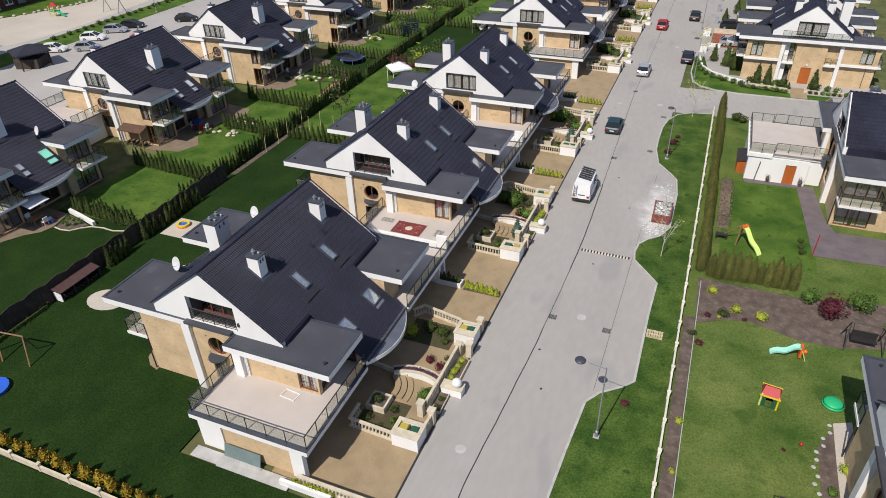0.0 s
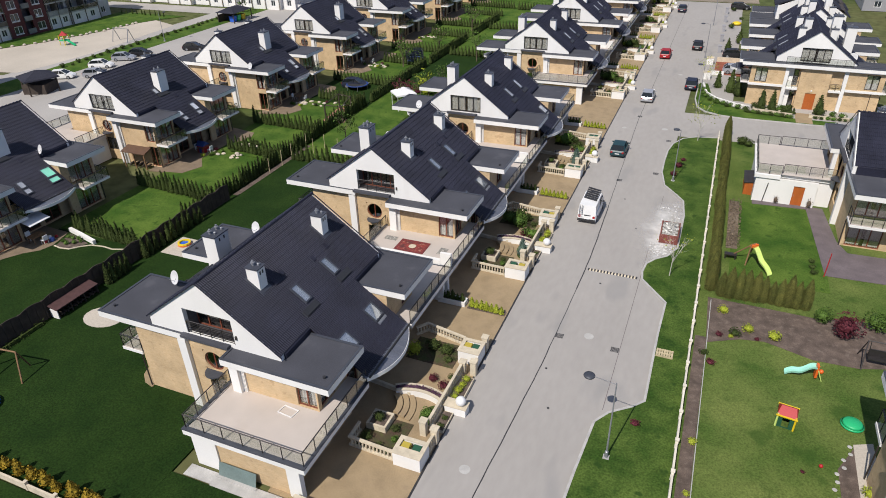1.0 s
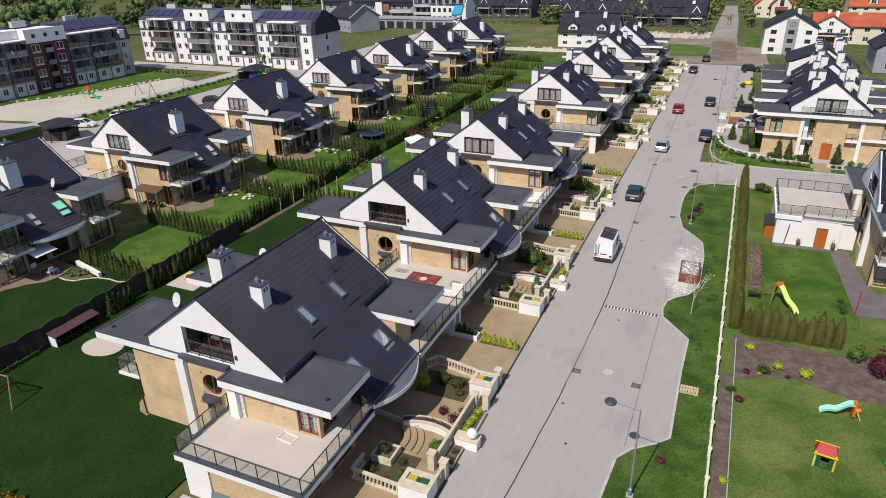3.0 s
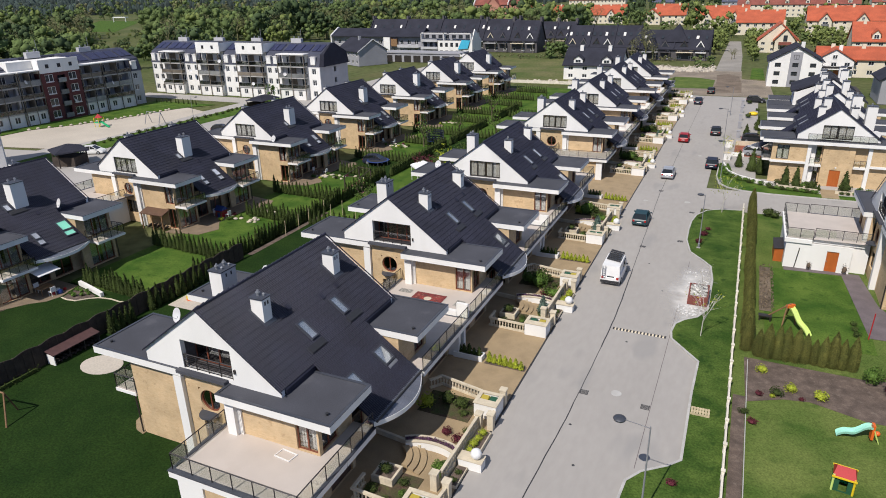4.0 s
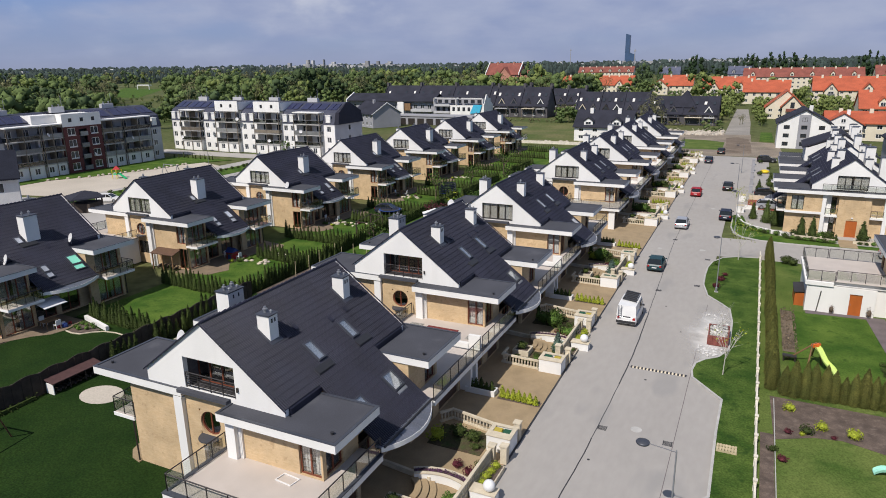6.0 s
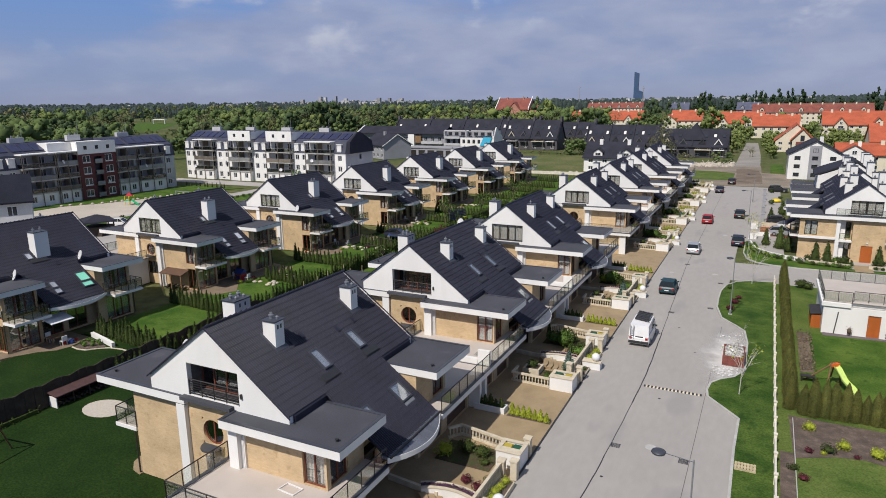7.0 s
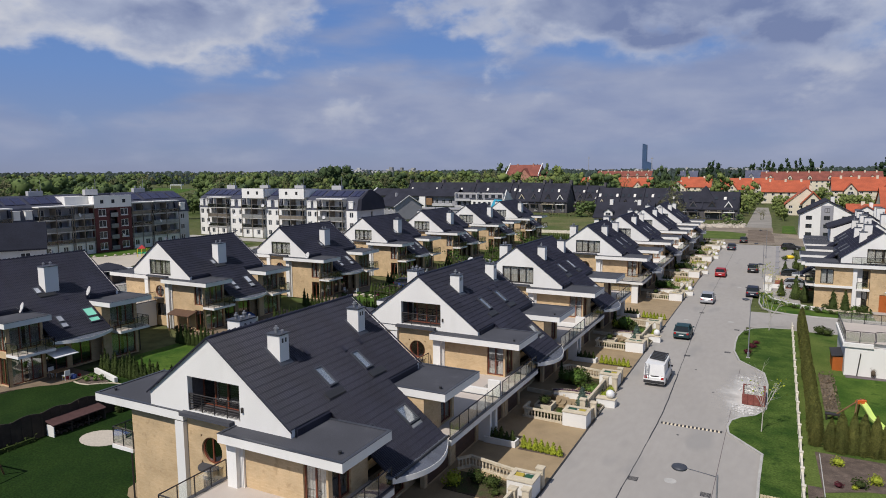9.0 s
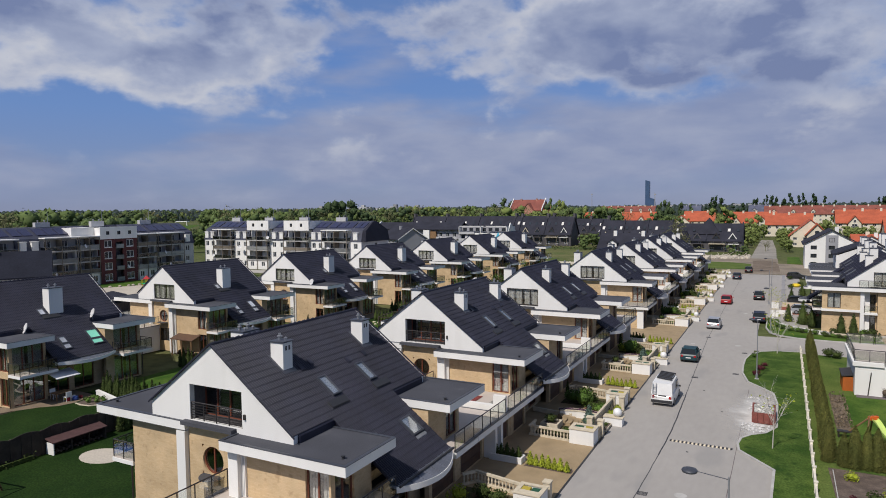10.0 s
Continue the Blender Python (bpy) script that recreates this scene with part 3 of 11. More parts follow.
def railing(parent, pts, z, h=1.0, step=1.25, glass=True, bars=0, name="railing"):
    """Steel posts and handrail along a line, with clear panes or level bars between."""
    m = Mesh()
    for (x0, y0), (x1, y1) in zip(pts, pts[1:]):
        m.tube((x0, y0, z + h), (x1, y1, z + h), 0.035, sides=6)
        for k in range(bars):
            m.tube((x0, y0, z + 0.12 + k * (h - 0.2) / max(1, bars - 1)), (x1, y1, z + 0.12 + k * (h - 0.2) / max(1, bars - 1)), 0.022, sides=4)
    if FAR_DETAIL[0]:
        panes = Mesh()
        for (x0, y0), (x1, y1) in zip(pts, pts[1:]):
            n = max(1, round(math.hypot(x1 - x0, y1 - y0) / step))
            for i in range(n + 1):
                m.tube((x0 + (x1 - x0) * i / n, y0 + (y1 - y0) * i / n, z), (x0 + (x1 - x0) * i / n, y0 + (y1 - y0) * i / n, z + h), .03, sides=4)
        rail = part(name, m, RAIL_METAL, parent, "dark steel railing", kind="stuff")
        if glass:
            part("glass_pane", panes.ribbon(pts, .012, z + .1, z + h - .08), GLASS_RAIL, rail).visible_shadow = False
        return rail
    rail = part(name, m, RAIL_METAL, parent, "dark steel railing with clear panes" if glass else "dark steel railing")
    if "post" not in RAIL_CACHE:
        RAIL_CACHE["post"] = Mesh().tube((0, 0, 0), (0, 0, 1), 0.03, sides=6).data("post", RAIL_METAL)
        RAIL_CACHE["pane"] = Mesh().box(0, 1, -0.006, 0.006, 0, 1).data("glass_pane", GLASS_RAIL)
    for (x0, y0), (x1, y1) in zip(pts, pts[1:]):
        length = math.hypot(x1 - x0, y1 - y0)
        n = max(1, round(length / step))
        ang = math.atan2(y1 - y0, x1 - x0)
        for i in range(n + 1):
            p = part("post", RAIL_CACHE["post"], None, rail)
            p.location, p.scale = (x0 + (x1 - x0) * i / n, y0 + (y1 - y0) * i / n, z), (1, 1, h)
            if glass and i < n:
                g = part("glass_pane", RAIL_CACHE["pane"], None, rail)
                g.location, g.rotation_euler, g.scale = (x0 + (x1 - x0) * (i + .04) / n, y0 + (y1 - y0) * (i + .04) / n, z + 0.1), (0, 0, ang), (length / n * 0.92, 1, h - 0.18)
                g.visible_shadow = False
    return rail


# ---- the repeated house ----
LONG, RIDGE, PITCH = 12.3, 10.31, 0.751
FLATS = {1: ((-1.15, 2.9), (8.6, 13.35)), -1: ((-0.12, 4.6), (7.7, 12.4))}   # south and north flat roofs, east and west
FRONT = {1: -0.3, -1: 0.38}                                                   # the box walls' set-back
OUTER = {1: 7.5, -1: 6.65}
INNER = {1: 1.6, -1: 2.0}
TILE_W, TILE_X = 0.30, 0.32


def roof_z(x):
    return RIDGE - PITCH * abs(x)


def slope_end(side, y):
    """How far out from the ridge the tiles reach at this y."""
    (_, a), (b, _) = FLATS[side]
    if a + 0.12 < y < b - 0.12:
        return 9.1
    return 5.28 if side > 0 else 4.62


def tile_spots(side):
    """Places (x, y) of the upper edge of each tile on one slope."""
    out = []
    n = int((LONG + 0.16) / TILE_W)
    for j in range(n):
        y = -0.08 + j * TILE_W
        end = slope_end(side, y + TILE_W / 2)
        for i in range(int((end - 0.05) / TILE_X)):
            out.append((0.05 + i * TILE_X, y))
    return out


TILE_SHAPE = [(0.0, 0.0), (0.032, 0.028), (0.068, 0.033), (0.104, 0.008), (0.15, 0.0), (0.182, 0.028), (0.218, 0.033), (0.254, 0.008), (0.30, 0.002)]
FAR_TILE_SHAPE = [(0.0, 0.0), (0.05, 0.028), (0.15, 0.002), (0.20, 0.028), (0.30, 0.002)]


def tile_mesh(m, side, x, y):
    v, f = [], []
    shape = FAR_TILE_SHAPE if FAR_DETAIL[0] else TILE_SHAPE
    k = len(shape)
    down = TILE_X + 0.03
    for dx, lift in ((0.0, 0.0), (down, 0.038), (down, 0.003)):
        for w, h in shape:
            v.append((side * (x + dx), y + w, roof_z(x + dx) + lift + h * (0.2 if lift == 0.003 else 1.2) - 0.036))
    for r in range(2):
        for i in range(k - 1):
            q = (r * k + i, r * k + i + 1, (r + 1) * k + i + 1, (r + 1) * k + i)
            f.append(q if side < 0 else tuple(reversed(q)))
    m.add(v, f)


def near_tile(side, x, y):
    """The tiles that are built one by one on the nearest house: a patch of the street slope by the first chimney."""
    return side > 0 and y < 6.2 and 0.0 < x < 4.4


def flat_roof(parent, x0, x1, y0, y1, top):
    m = Mesh().box(x0 + 0.03, x1 - 0.03, y0 + 0.03, y1 - 0.03, top - 0.42, top)
    roof = part("flat_roof", m, DECK_ROOF, parent, "grey bitumen flat roof with white fascia")
    r = Mesh().ribbon([(x0 + .014, y0 + .014), (x1 - .014, y0 + .014), (x1 - .014, y1 - .014), (x0 + .014, y1 - .014)], 0.028, top - 0.44, top + 0.015, True)
    part("fascia", r, WHITE, roof, "white fascia board")
    e = Mesh().ribbon([(x0 + .07, y0 + .07), (x1 - .07, y0 + .07), (x1 - .07, y1 - .07), (x0 + .07, y1 - .07)], 0.17, top + 0.016, top + 0.045, True)
    part("roof_edge", e, METAL_ROOF, roof, "grey metal roof edging")
    if not FAR_DETAIL[0]:
        part("vent", Mesh().lathe([(0.07, 0), (0.07, 0.1), (0.1, 0.11), (0.1, 0.15)], (x1 - 0.7 if x1 > 0 else x0 + 0.7, y0 + 0.8, top), 8), PLASTIC_BLACK, roof)
    return roof


def skylight(parent, side, x0, x1, y0, y1, tint=None):
    def p(x, y, lift):
        return (side * (x + lift * 0.6), y, roof_z(x) + lift * 0.8)
    m = Mesh()
    for a, b, c, d in ((x0, x0 + 0.07, y0, y1), (x1 - 0.07, x1, y0, y1), (x0 + 0.07, x1 - 0.07, y0, y0 + 0.07), (x0 + 0.07, x1 - 0.07, y1 - 0.07, y1)):
        m.extrude([p(a, c, -0.05), p(b, c, -0.05), p(b, d, -0.05), p(a, d, -0.05)], [p(a, c, 0.12), p(b, c, 0.12), p(b, d, 0.12), p(a, d, 0.12)])
    sk = part("skylight", m, METAL_ROOF, parent, "roof window with grey metal frame")
    g = Mesh().extrude([p(x0 + .06, y0 + .06, 0.05), p(x1 - .06, y0 + .06, 0.05), p(x1 - .06, y1 - .06, 0.05), p(x0 + .06, y1 - .06, 0.05)],
                       [p(x0 + .06, y0 + .06, 0.08), p(x1 - .06, y0 + .06, 0.08), p(x1 - .06, y1 - .06, 0.08), p(x0 + .06, y1 - .06, 0.08)])
    if FAR_DETAIL[0]:
        part("pane", g, tint or FAR_PANE, sk, "pale reflecting pane")
        return sk
    part("pane", g, SKY_GLASS, sk)
    b = Mesh().extrude([p(x0 + .08, y0 + .08, 0.015), p(x1 - .08, y0 + .08, 0.015), p(x1 - .08, y1 - .08, 0.015), p(x0 + .08, y1 - .08, 0.015)],
                       [p(x0 + .08, y0 + .08, 0.035), p(x1 - .08, y0 + .08, 0.035), p(x1 - .08, y1 - .08, 0.035), p(x0 + .08, y1 - .08, 0.035)])
    part("blind", b, tint or BLIND, sk, "drawn blind behind the pane")
    return sk


def roof_box(parent, name, side, x0, x1, y0, y1, h, material, label):
    m = Mesh().extrude([(side * x0, y0, roof_z(x0) - .05), (side * x1, y0, roof_z(x1) - .05), (side * x1, y1, roof_z(x1) - .05), (side * x0, y1, roof_z(x0) - .05)],
                       [(side * x0, y0, roof_z(x0) + h), (side * x1, y0, roof_z(x1) + h), (side * x1, y1, roof_z(x1) + h), (side * x0, y1, roof_z(x0) + h)])
    return part(name, m, material, parent, label)


def chimney(parent, side, x0, x1, y0, y1, top, flues=1):
    a, b = min(side * x0, side * x1), max(side * x0, side * x1)
    m = Mesh().box(a, b, y0, y1, roof_z(max(x0, x1)) - 0.1, top)
    ch = part("chimney", m, WHITE, parent, "white rendered chimney stack")
    c = Mesh().box(a - 0.06, b + 0.06, y0 - 0.06, y1 + 0.06, top, top + 0.07)
    part("cap", c, METAL_ROOF, ch, "grey metal cap")
    for i in range(flues):
        y = y0 + (y1 - y0) * (i + 0.5) / flues
        f = Mesh().lathe([(0.09, 0), (0.09, 0.16), (0.14, 0.18), (0.14, 0.24), (0.07, 0.26), (0.07, 0.36), (0.04, 0.37)], ((a + b) / 2 - 0.1, y, top + 0.07), 10)
        part("flue", f, STEEL, ch, "steel flue cowl")
        if FAR_DETAIL[0]:
            continue
        v = Mesh().lathe([(0.07, 0), (0.07, 0.1), (0.1, 0.12), (0.02, 0.18)], ((a + b) / 2 + 0.2, y + 0.12, top + 0.07), 8)
        part("vent", v, STEEL, ch)
    if FAR_DETAIL[0]:
        return ch
    h = Mesh()
    for i in range(2):
        y = y0 + (y1 - y0) * (0.33 + 0.34 * i)
        h.box(b, b + 0.008, y - 0.06, y + 0.06, top - 0.42, top - 0.18)
    part("grille", h, PLASTIC_BLACK, ch)
    # lead flashing round the foot
    fl = Mesh()
    fl.extrude([(side * (x0 - .12), y0 - .12, roof_z(x0 - .12) + .0), (side * (x1 + .2), y0 - .12, roof_z(x1 + .2) + .0), (side * (x1 + .2), y1 + .12, roof_z(x1 + .2) + .0), (side * (x0 - .12), y1 + .12, roof_z(x0 - .12))],
               [(side * (x0 - .12), y0 - .12, roof_z(x0 - .12) + .05), (side * (x1 + .2), y0 - .12, roof_z(x1 + .2) + .05), (side * (x1 + .2), y1 + .12, roof_z(x1 + .2) + .05), (side * (x0 - .12), y1 + .12, roof_z(x0 - .12) + .05)])
    part("flashing", fl, METAL_ROOF, ch)
    return ch


def gable(parent, north, glazed=False):
    """White gable end with its deep loggia; the openings are the same on both ends."""
    y0, y1 = (0.0, 0.3) if not north else (LONG - 0.3, LONG)
    u0, u1, v0, v1 = (-1.63, 1.95, 6.24, 8.08)
    if north:
        u0, u1 = -1.95, 1.63
    m = Mesh()

    r = lambda x: roof_z(x) - 0.05
    ring = [(-4.5, 5.9), (5.15, 5.9), (5.15, r(5.15)), (u1, r(u1)), (0, r(0)), (u0, r(u0)), (-4.5, r(4.5))]
    hole = [(u0, v0), (u1, v0), (u1, v0), (u1, v1), ((u0 + u1) / 2, v1), (u0, v1), (u0, v0)]
    n = len(ring)
    pts = [(x, y0, z) for x, z in ring] + [(x, y0, z) for x, z in hole] + [(x, y1, z) for x, z in ring] + [(x, y1, z) for x, z in hole]
    quads = []
    for i in range(n):
        j = (i + 1) % n
        quads += [(i, j, n + j, n + i), (2 * n + j, 2 * n + i, 3 * n + i, 3 * n + j), (i, j, 2 * n + j, 2 * n + i), (n + j, n + i, 3 * n + i, 3 * n + j)]
    m.add(pts, quads)
    g = part("gable_wall", m, WHITE, parent, "white rendered gable wall")
    back = 1.0 if not north else LONG - 1.0
    box = Mesh()
    lo, hi = (y1, back + .1) if not north else (back - .1, y0)
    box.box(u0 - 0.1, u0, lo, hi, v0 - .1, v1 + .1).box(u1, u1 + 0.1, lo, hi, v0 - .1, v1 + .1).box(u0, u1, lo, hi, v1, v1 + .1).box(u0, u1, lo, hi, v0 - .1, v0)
    # dark grey instead of the gable's white paints the shade of the recess
    part("loggia", box, WALL_DARK, g, "loggia lining, recess shade put into its dark colour")
    if glazed:
        window(parent, "N" if north else "S", y0 if not north else y1, u0, u1, v0 + .1, v1, bars=4, depth=0.08, curtain=True, frame_mat=DARK_FRAME, label="dark framed gable window with pale curtains")
        return g
    window(parent, "N" if north else "S", back, u0, u1, v0, v1, bars=4, depth=0.0, label="brown wooden loggia window")
    rail_y = y0 + 0.05 if not north else y1 - 0.05
    rl = railing(parent, [(u0 + .05, rail_y), (u1 - .05, rail_y)], v0 - 0.02, h=0.92, step=0.9, glass=False, name="loggia_railing")
    for k in range(0 if FAR_DETAIL[0] else 6):
        part("bar", Mesh().tube((u0 + .05, rail_y, v0 + .1 + k * .135), (u1 - .05, rail_y, v0 + .1 + k * .135), .02, sides=4), RAIL_METAL, rl)
    if not north:
        part("wall_lamp", Mesh().box(2.1, 2.2, -0.1, 0.0, 6.75, 7.0), DARK_FRAME, g)
    return g


def round_window(parent, face, c, u, v, r):
    """Round brown-framed window and the square piece of brickwork round it."""
    sides = 28
    ring = [(u + r * math.cos(2 * math.pi * i / sides), v + r * math.sin(2 * math.pi * i / sides)) for i in range(sides)]
    sq = []
    for i in range(sides):
        t = 2 * math.pi * i / sides
        k = (r + 0.05) / max(abs(math.cos(t)), abs(math.sin(t)))
        sq.append((u + k * math.cos(t), v + k * math.sin(t)))
    m = Mesh().sweep([[at_wall(face, c, *ring[i], 0), at_wall(face, c, *sq[i], 0), at_wall(face, c, *sq[i], -.3), at_wall(face, c, *ring[i], -.3)] for i in range(sides)], True)
    w = part("round_window", m, BRICK, parent, "round window in brickwork")
    inner = [(u + (r - .09) * math.cos(2 * math.pi * q / sides), v + (r - .09) * math.sin(2 * math.pi * q / sides)) for q in range(sides)]
    f = Mesh().sweep([[at_wall(face, c, *inner[i], -.1), at_wall(face, c, *ring[i], -.1), at_wall(face, c, *ring[i], -.18), at_wall(face, c, *inner[i], -.18)] for i in range(sides)], True)
    wall_box(f, face, c, u - 0.04, u + 0.04, v - r + .08, v + r - .08, -0.18, -0.1)
    part("frame", f, WINDOW_WOOD, w, "brown wooden frame")
    g = Mesh()
    g.extrude([at_wall(face, c, a, b, -0.15) for a, b in ring], [at_wall(face, c, a, b, -0.14) for a, b in ring])
    part("pane", g, GLASS, w).visible_shadow = False
    s = Mesh()
    n = 10
    arc = [(u + 0.72 * math.cos(math.pi * i / n), 0.75 * math.sin(math.pi * i / n)) for i in range(n + 1)]
    s.extrude([at_wall(face, c, a, v - r - 0.08, d) for a, d in arc], [at_wall(face, c, a, v - r - 0.02, d) for a, d in arc])
    part("sill", s, METAL_ROOF, w, "half-round grey metal sill")
    return w


def eave(parent, side):
    """The bowed zinc canopy that ends the swept part of the roof."""
    (_, a), (b, _) = FLATS[side]
    a, b = a - 0.1, b + 0.1
    n = 18
    reach = 0.95
    mid, half = (a + b) / 2, (b - a) / 2
    rim = [(9.0 + reach * (1 - ((a + (b - a) * i / n - mid) / half) ** 2), a + (b - a) * i / n) for i in range(n + 1)]
    m = Mesh()
    lo, hi = [], []
    for x, y in rim:
        lo.append((side * x, y, 3.5 - (x - 9.0) * 0.16)); hi.append((side * x, y, 3.58 - (x - 9.0) * 0.16))
    base_lo, base_hi = [(side * 8.6, b, 3.5), (side * 8.6, a, 3.5)], [(side * 8.6, b, 3.66), (side * 8.6, a, 3.66)]
    m.extrude(lo + base_lo, hi + base_hi)
    e = part("eave", m, ZINC, parent, "bowed zinc eave canopy")
    f = Mesh().sweep([[(side * x, y, 3.3 - (x - 9.0) * .16), (side * (x + .03), y, 3.3 - (x - 9.0) * .16), (side * (x + .03), y, 3.6 - (x - 9.0) * .16), (side * x, y, 3.6 - (x - 9.0) * .16)] for x, y in rim])
    part("fascia", f, WHITE, e, "white curved fascia")
    part("gutter", Mesh().tube((side * 9.14, a + .1, 3.60), (side * 9.14, b - .1, 3.60), .075, sides=6), PLASTIC_BLACK, e, "black gutter at the foot of the tiles")
    s = Mesh()
    for i in range(1, n, 2):
        x, y = rim[i]
        s.extrude([(side * 8.95, y - .012, 3.6), (side * 8.95, y + .012, 3.6), (side * 8.95, y + .012, 3.66), (side * 8.95, y - .012, 3.66)],
                  [(side * x, y - .012, 3.57 - (x - 9) * .16), (side * x, y + .012, 3.57 - (x - 9) * .16), (side * x, y + .012, 3.61 - (x - 9) * .16), (side * x, y - .012, 3.61 - (x - 9) * .16)])
    part("seam", s, ZINC, e)
    return e


def corner_box(house, side, north, street):
    """One of the four wings: brick walls, white frame, glazed corner; balconies to the garden, a roof terrace to the street."""
    fy = FLATS[side][1 if north else 0]
    flip = lambda y: LONG - y if north else y
    face = "N" if north else "S"
    end = "E" if side > 0 else "W"
    yw = flip(FRONT[side])
    depth = (fy[1] - fy[0]) - abs((LONG - fy[1] if north else fy[0]) - FRONT[side])
    yb = flip(FRONT[side] + max(3.2, depth - 0.1))
    xi, xo = INNER[side], OUTER[side]
    g0 = xo - 1.45
    U = lambda x0, x1: (min(side * x0, side * x1), max(side * x0, side * x1))
    m = Mesh()
    base = 0.0
    glazed_front = side > 0
    low_holes = [] if street or not glazed_front else [(*U(g0, xo - 0.12), 0.12, 2.55)]
    pierced(m, face, yw, *U(xi, xo), base, 5.52, 0.3, ([(*U(g0, xo - 0.12), 3.15, 5.4)] if glazed_front else []) + low_holes)
    part("wall", m, BRICK, house, "beige mottled brick wall")
    m = Mesh()
    lo, hi = sorted((yw, yb))
    edge0, edge1 = (lo + .3, hi) if not north else (lo, hi - .3)
    ya, yc = sorted((flip(FRONT[side] + 0.12), flip(FRONT[side] + (1.75 if street else 3.0))))
    ya, yc = max(ya, edge0), min(yc, edge1)
    end_holes = [(ya, yc, 3.15, 5.4)]
    if street:
        end_holes.append((edge0 + 0.35, edge1 - 0.35, 0.02, 2.3))
    else:
        end_holes.append((ya, yc, 0.12, 2.55))
    pierced(m, end, side * xo, edge0, edge1, base, 5.52, 0.3, end_holes)
    ra, rb = sorted((side * 5.62, side * (xo - .302)))
    m.box(ra, rb, yb - (.25 if not north else 0), yb + (.25 if north else 0), 3.0, 5.5)
    part("wall", m, BRICK, house, "beige mottled brick wall")
    if glazed_front:
        window(house, face, yw, *U(g0, xo - 0.12), 3.15, 5.4, bars=2, curtain=True, label="brown corner window")
    window(house, end, side * xo, ya, yc, 3.15, 5.4, bars=2 if street else 3, curtain=not street, label="brown corner window")
    if not street:
        if glazed_front:
            window(house, face, yw, *U(g0, xo - 0.12), 0.12, 2.55, bars=2, label="brown garden window")
        window(house, end, side * xo, ya, yc, 0.12, 2.55, bars=3, curtain=True, label="brown garden window")
    else:
        d = Mesh()
        wall_box(d, end, side * xo, edge0 + 0.35, edge1 - 0.35, 0.02, 2.3, -0.18, -0.12)
        for k in range(4):
            wall_box(d, end, side * xo, edge0 + 0.4, edge1 - 0.4, 0.1 + k * 0.55, 0.55 + k * 0.55, -0.12, -0.09)
        part("garage_door", d, GARAGE_DOOR, house, "brown panelled garage door")
    # white frame: the pier that carries the fascia
    top = 5.55
    foot = 3.1 if street else 0.0
    fr = Mesh()
    p0, p1 = sorted((flip(FRONT[side]), flip(fy[0] + 0.02 if not north else LONG - fy[1] + 0.02)))
    if side > 0:
        p0, p1 = sorted((flip(FRONT[side] - 0.36), flip(FRONT[side])))
    if p1 - p0 < 0.2:
        p0, p1 = (p0 - 0.22, p1) if not north else (p0, p1 + 0.22)
    fr.box(*U(xi, xi + 0.62), p0 + (0 if not north else 0.003), p1 - (0.003 if not north else 0), foot, top)
    pier = part("pier", fr, WHITE, house, "white rendered pier")
    if side > 0:
        k = Mesh()
        for i in range(3):
            q = xi + 0.66 + i * 0.09
            k.box(side * q - .03, side * q + .03, min(yw, flip(FRONT[side] - 0.12)), max(yw, flip(FRONT[side] - 0.12)), foot, top)
        part("pilaster", k, WHITE, pier)
    x_in = 1.55 if side > 0 else 1.95
    flat_roof(house, *U(x_in, 8.94 if side > 0 else 9.02), fy[0], fy[1], 5.97 if side > 0 else 6.07)
    if not street:
        # balcony with its railing round the glazed corner
        y0, y1 = sorted((flip(FRONT[side] - 0.1), flip(FRONT[side] + 3.2)))
        b = Mesh().box(*U(xo, xo + 1.75), y0, y1, 2.78, 3.0)
        bal = part("balcony", b, WHITE, house, "white balcony slab")
        part("deck", Mesh().box(*U(xo + .003, xo + 1.7), y0 + 0.04, y1 - 0.04, 3.0, 3.03), TERRACE, bal)
        railing(house, [(side * xo, y0 + 0.06), (side * (xo + 1.68), y0 + 0.06), (side * (xo + 1.68), y1 - 0.06), (side * xo, y1 - 0.06)], 3.02, step=0.85, name="balcony_railing")
        # rainwater pipe at the corner
        part("drainpipe", Mesh().tube((side * (xo + 0.08), yw - (0.1 if not north else -0.1), 0.1), (side * (xo + 0.08), yw - (0.1 if not north else -0.1), 2.75), 0.05, sides=6), DARK_FRAME, house)


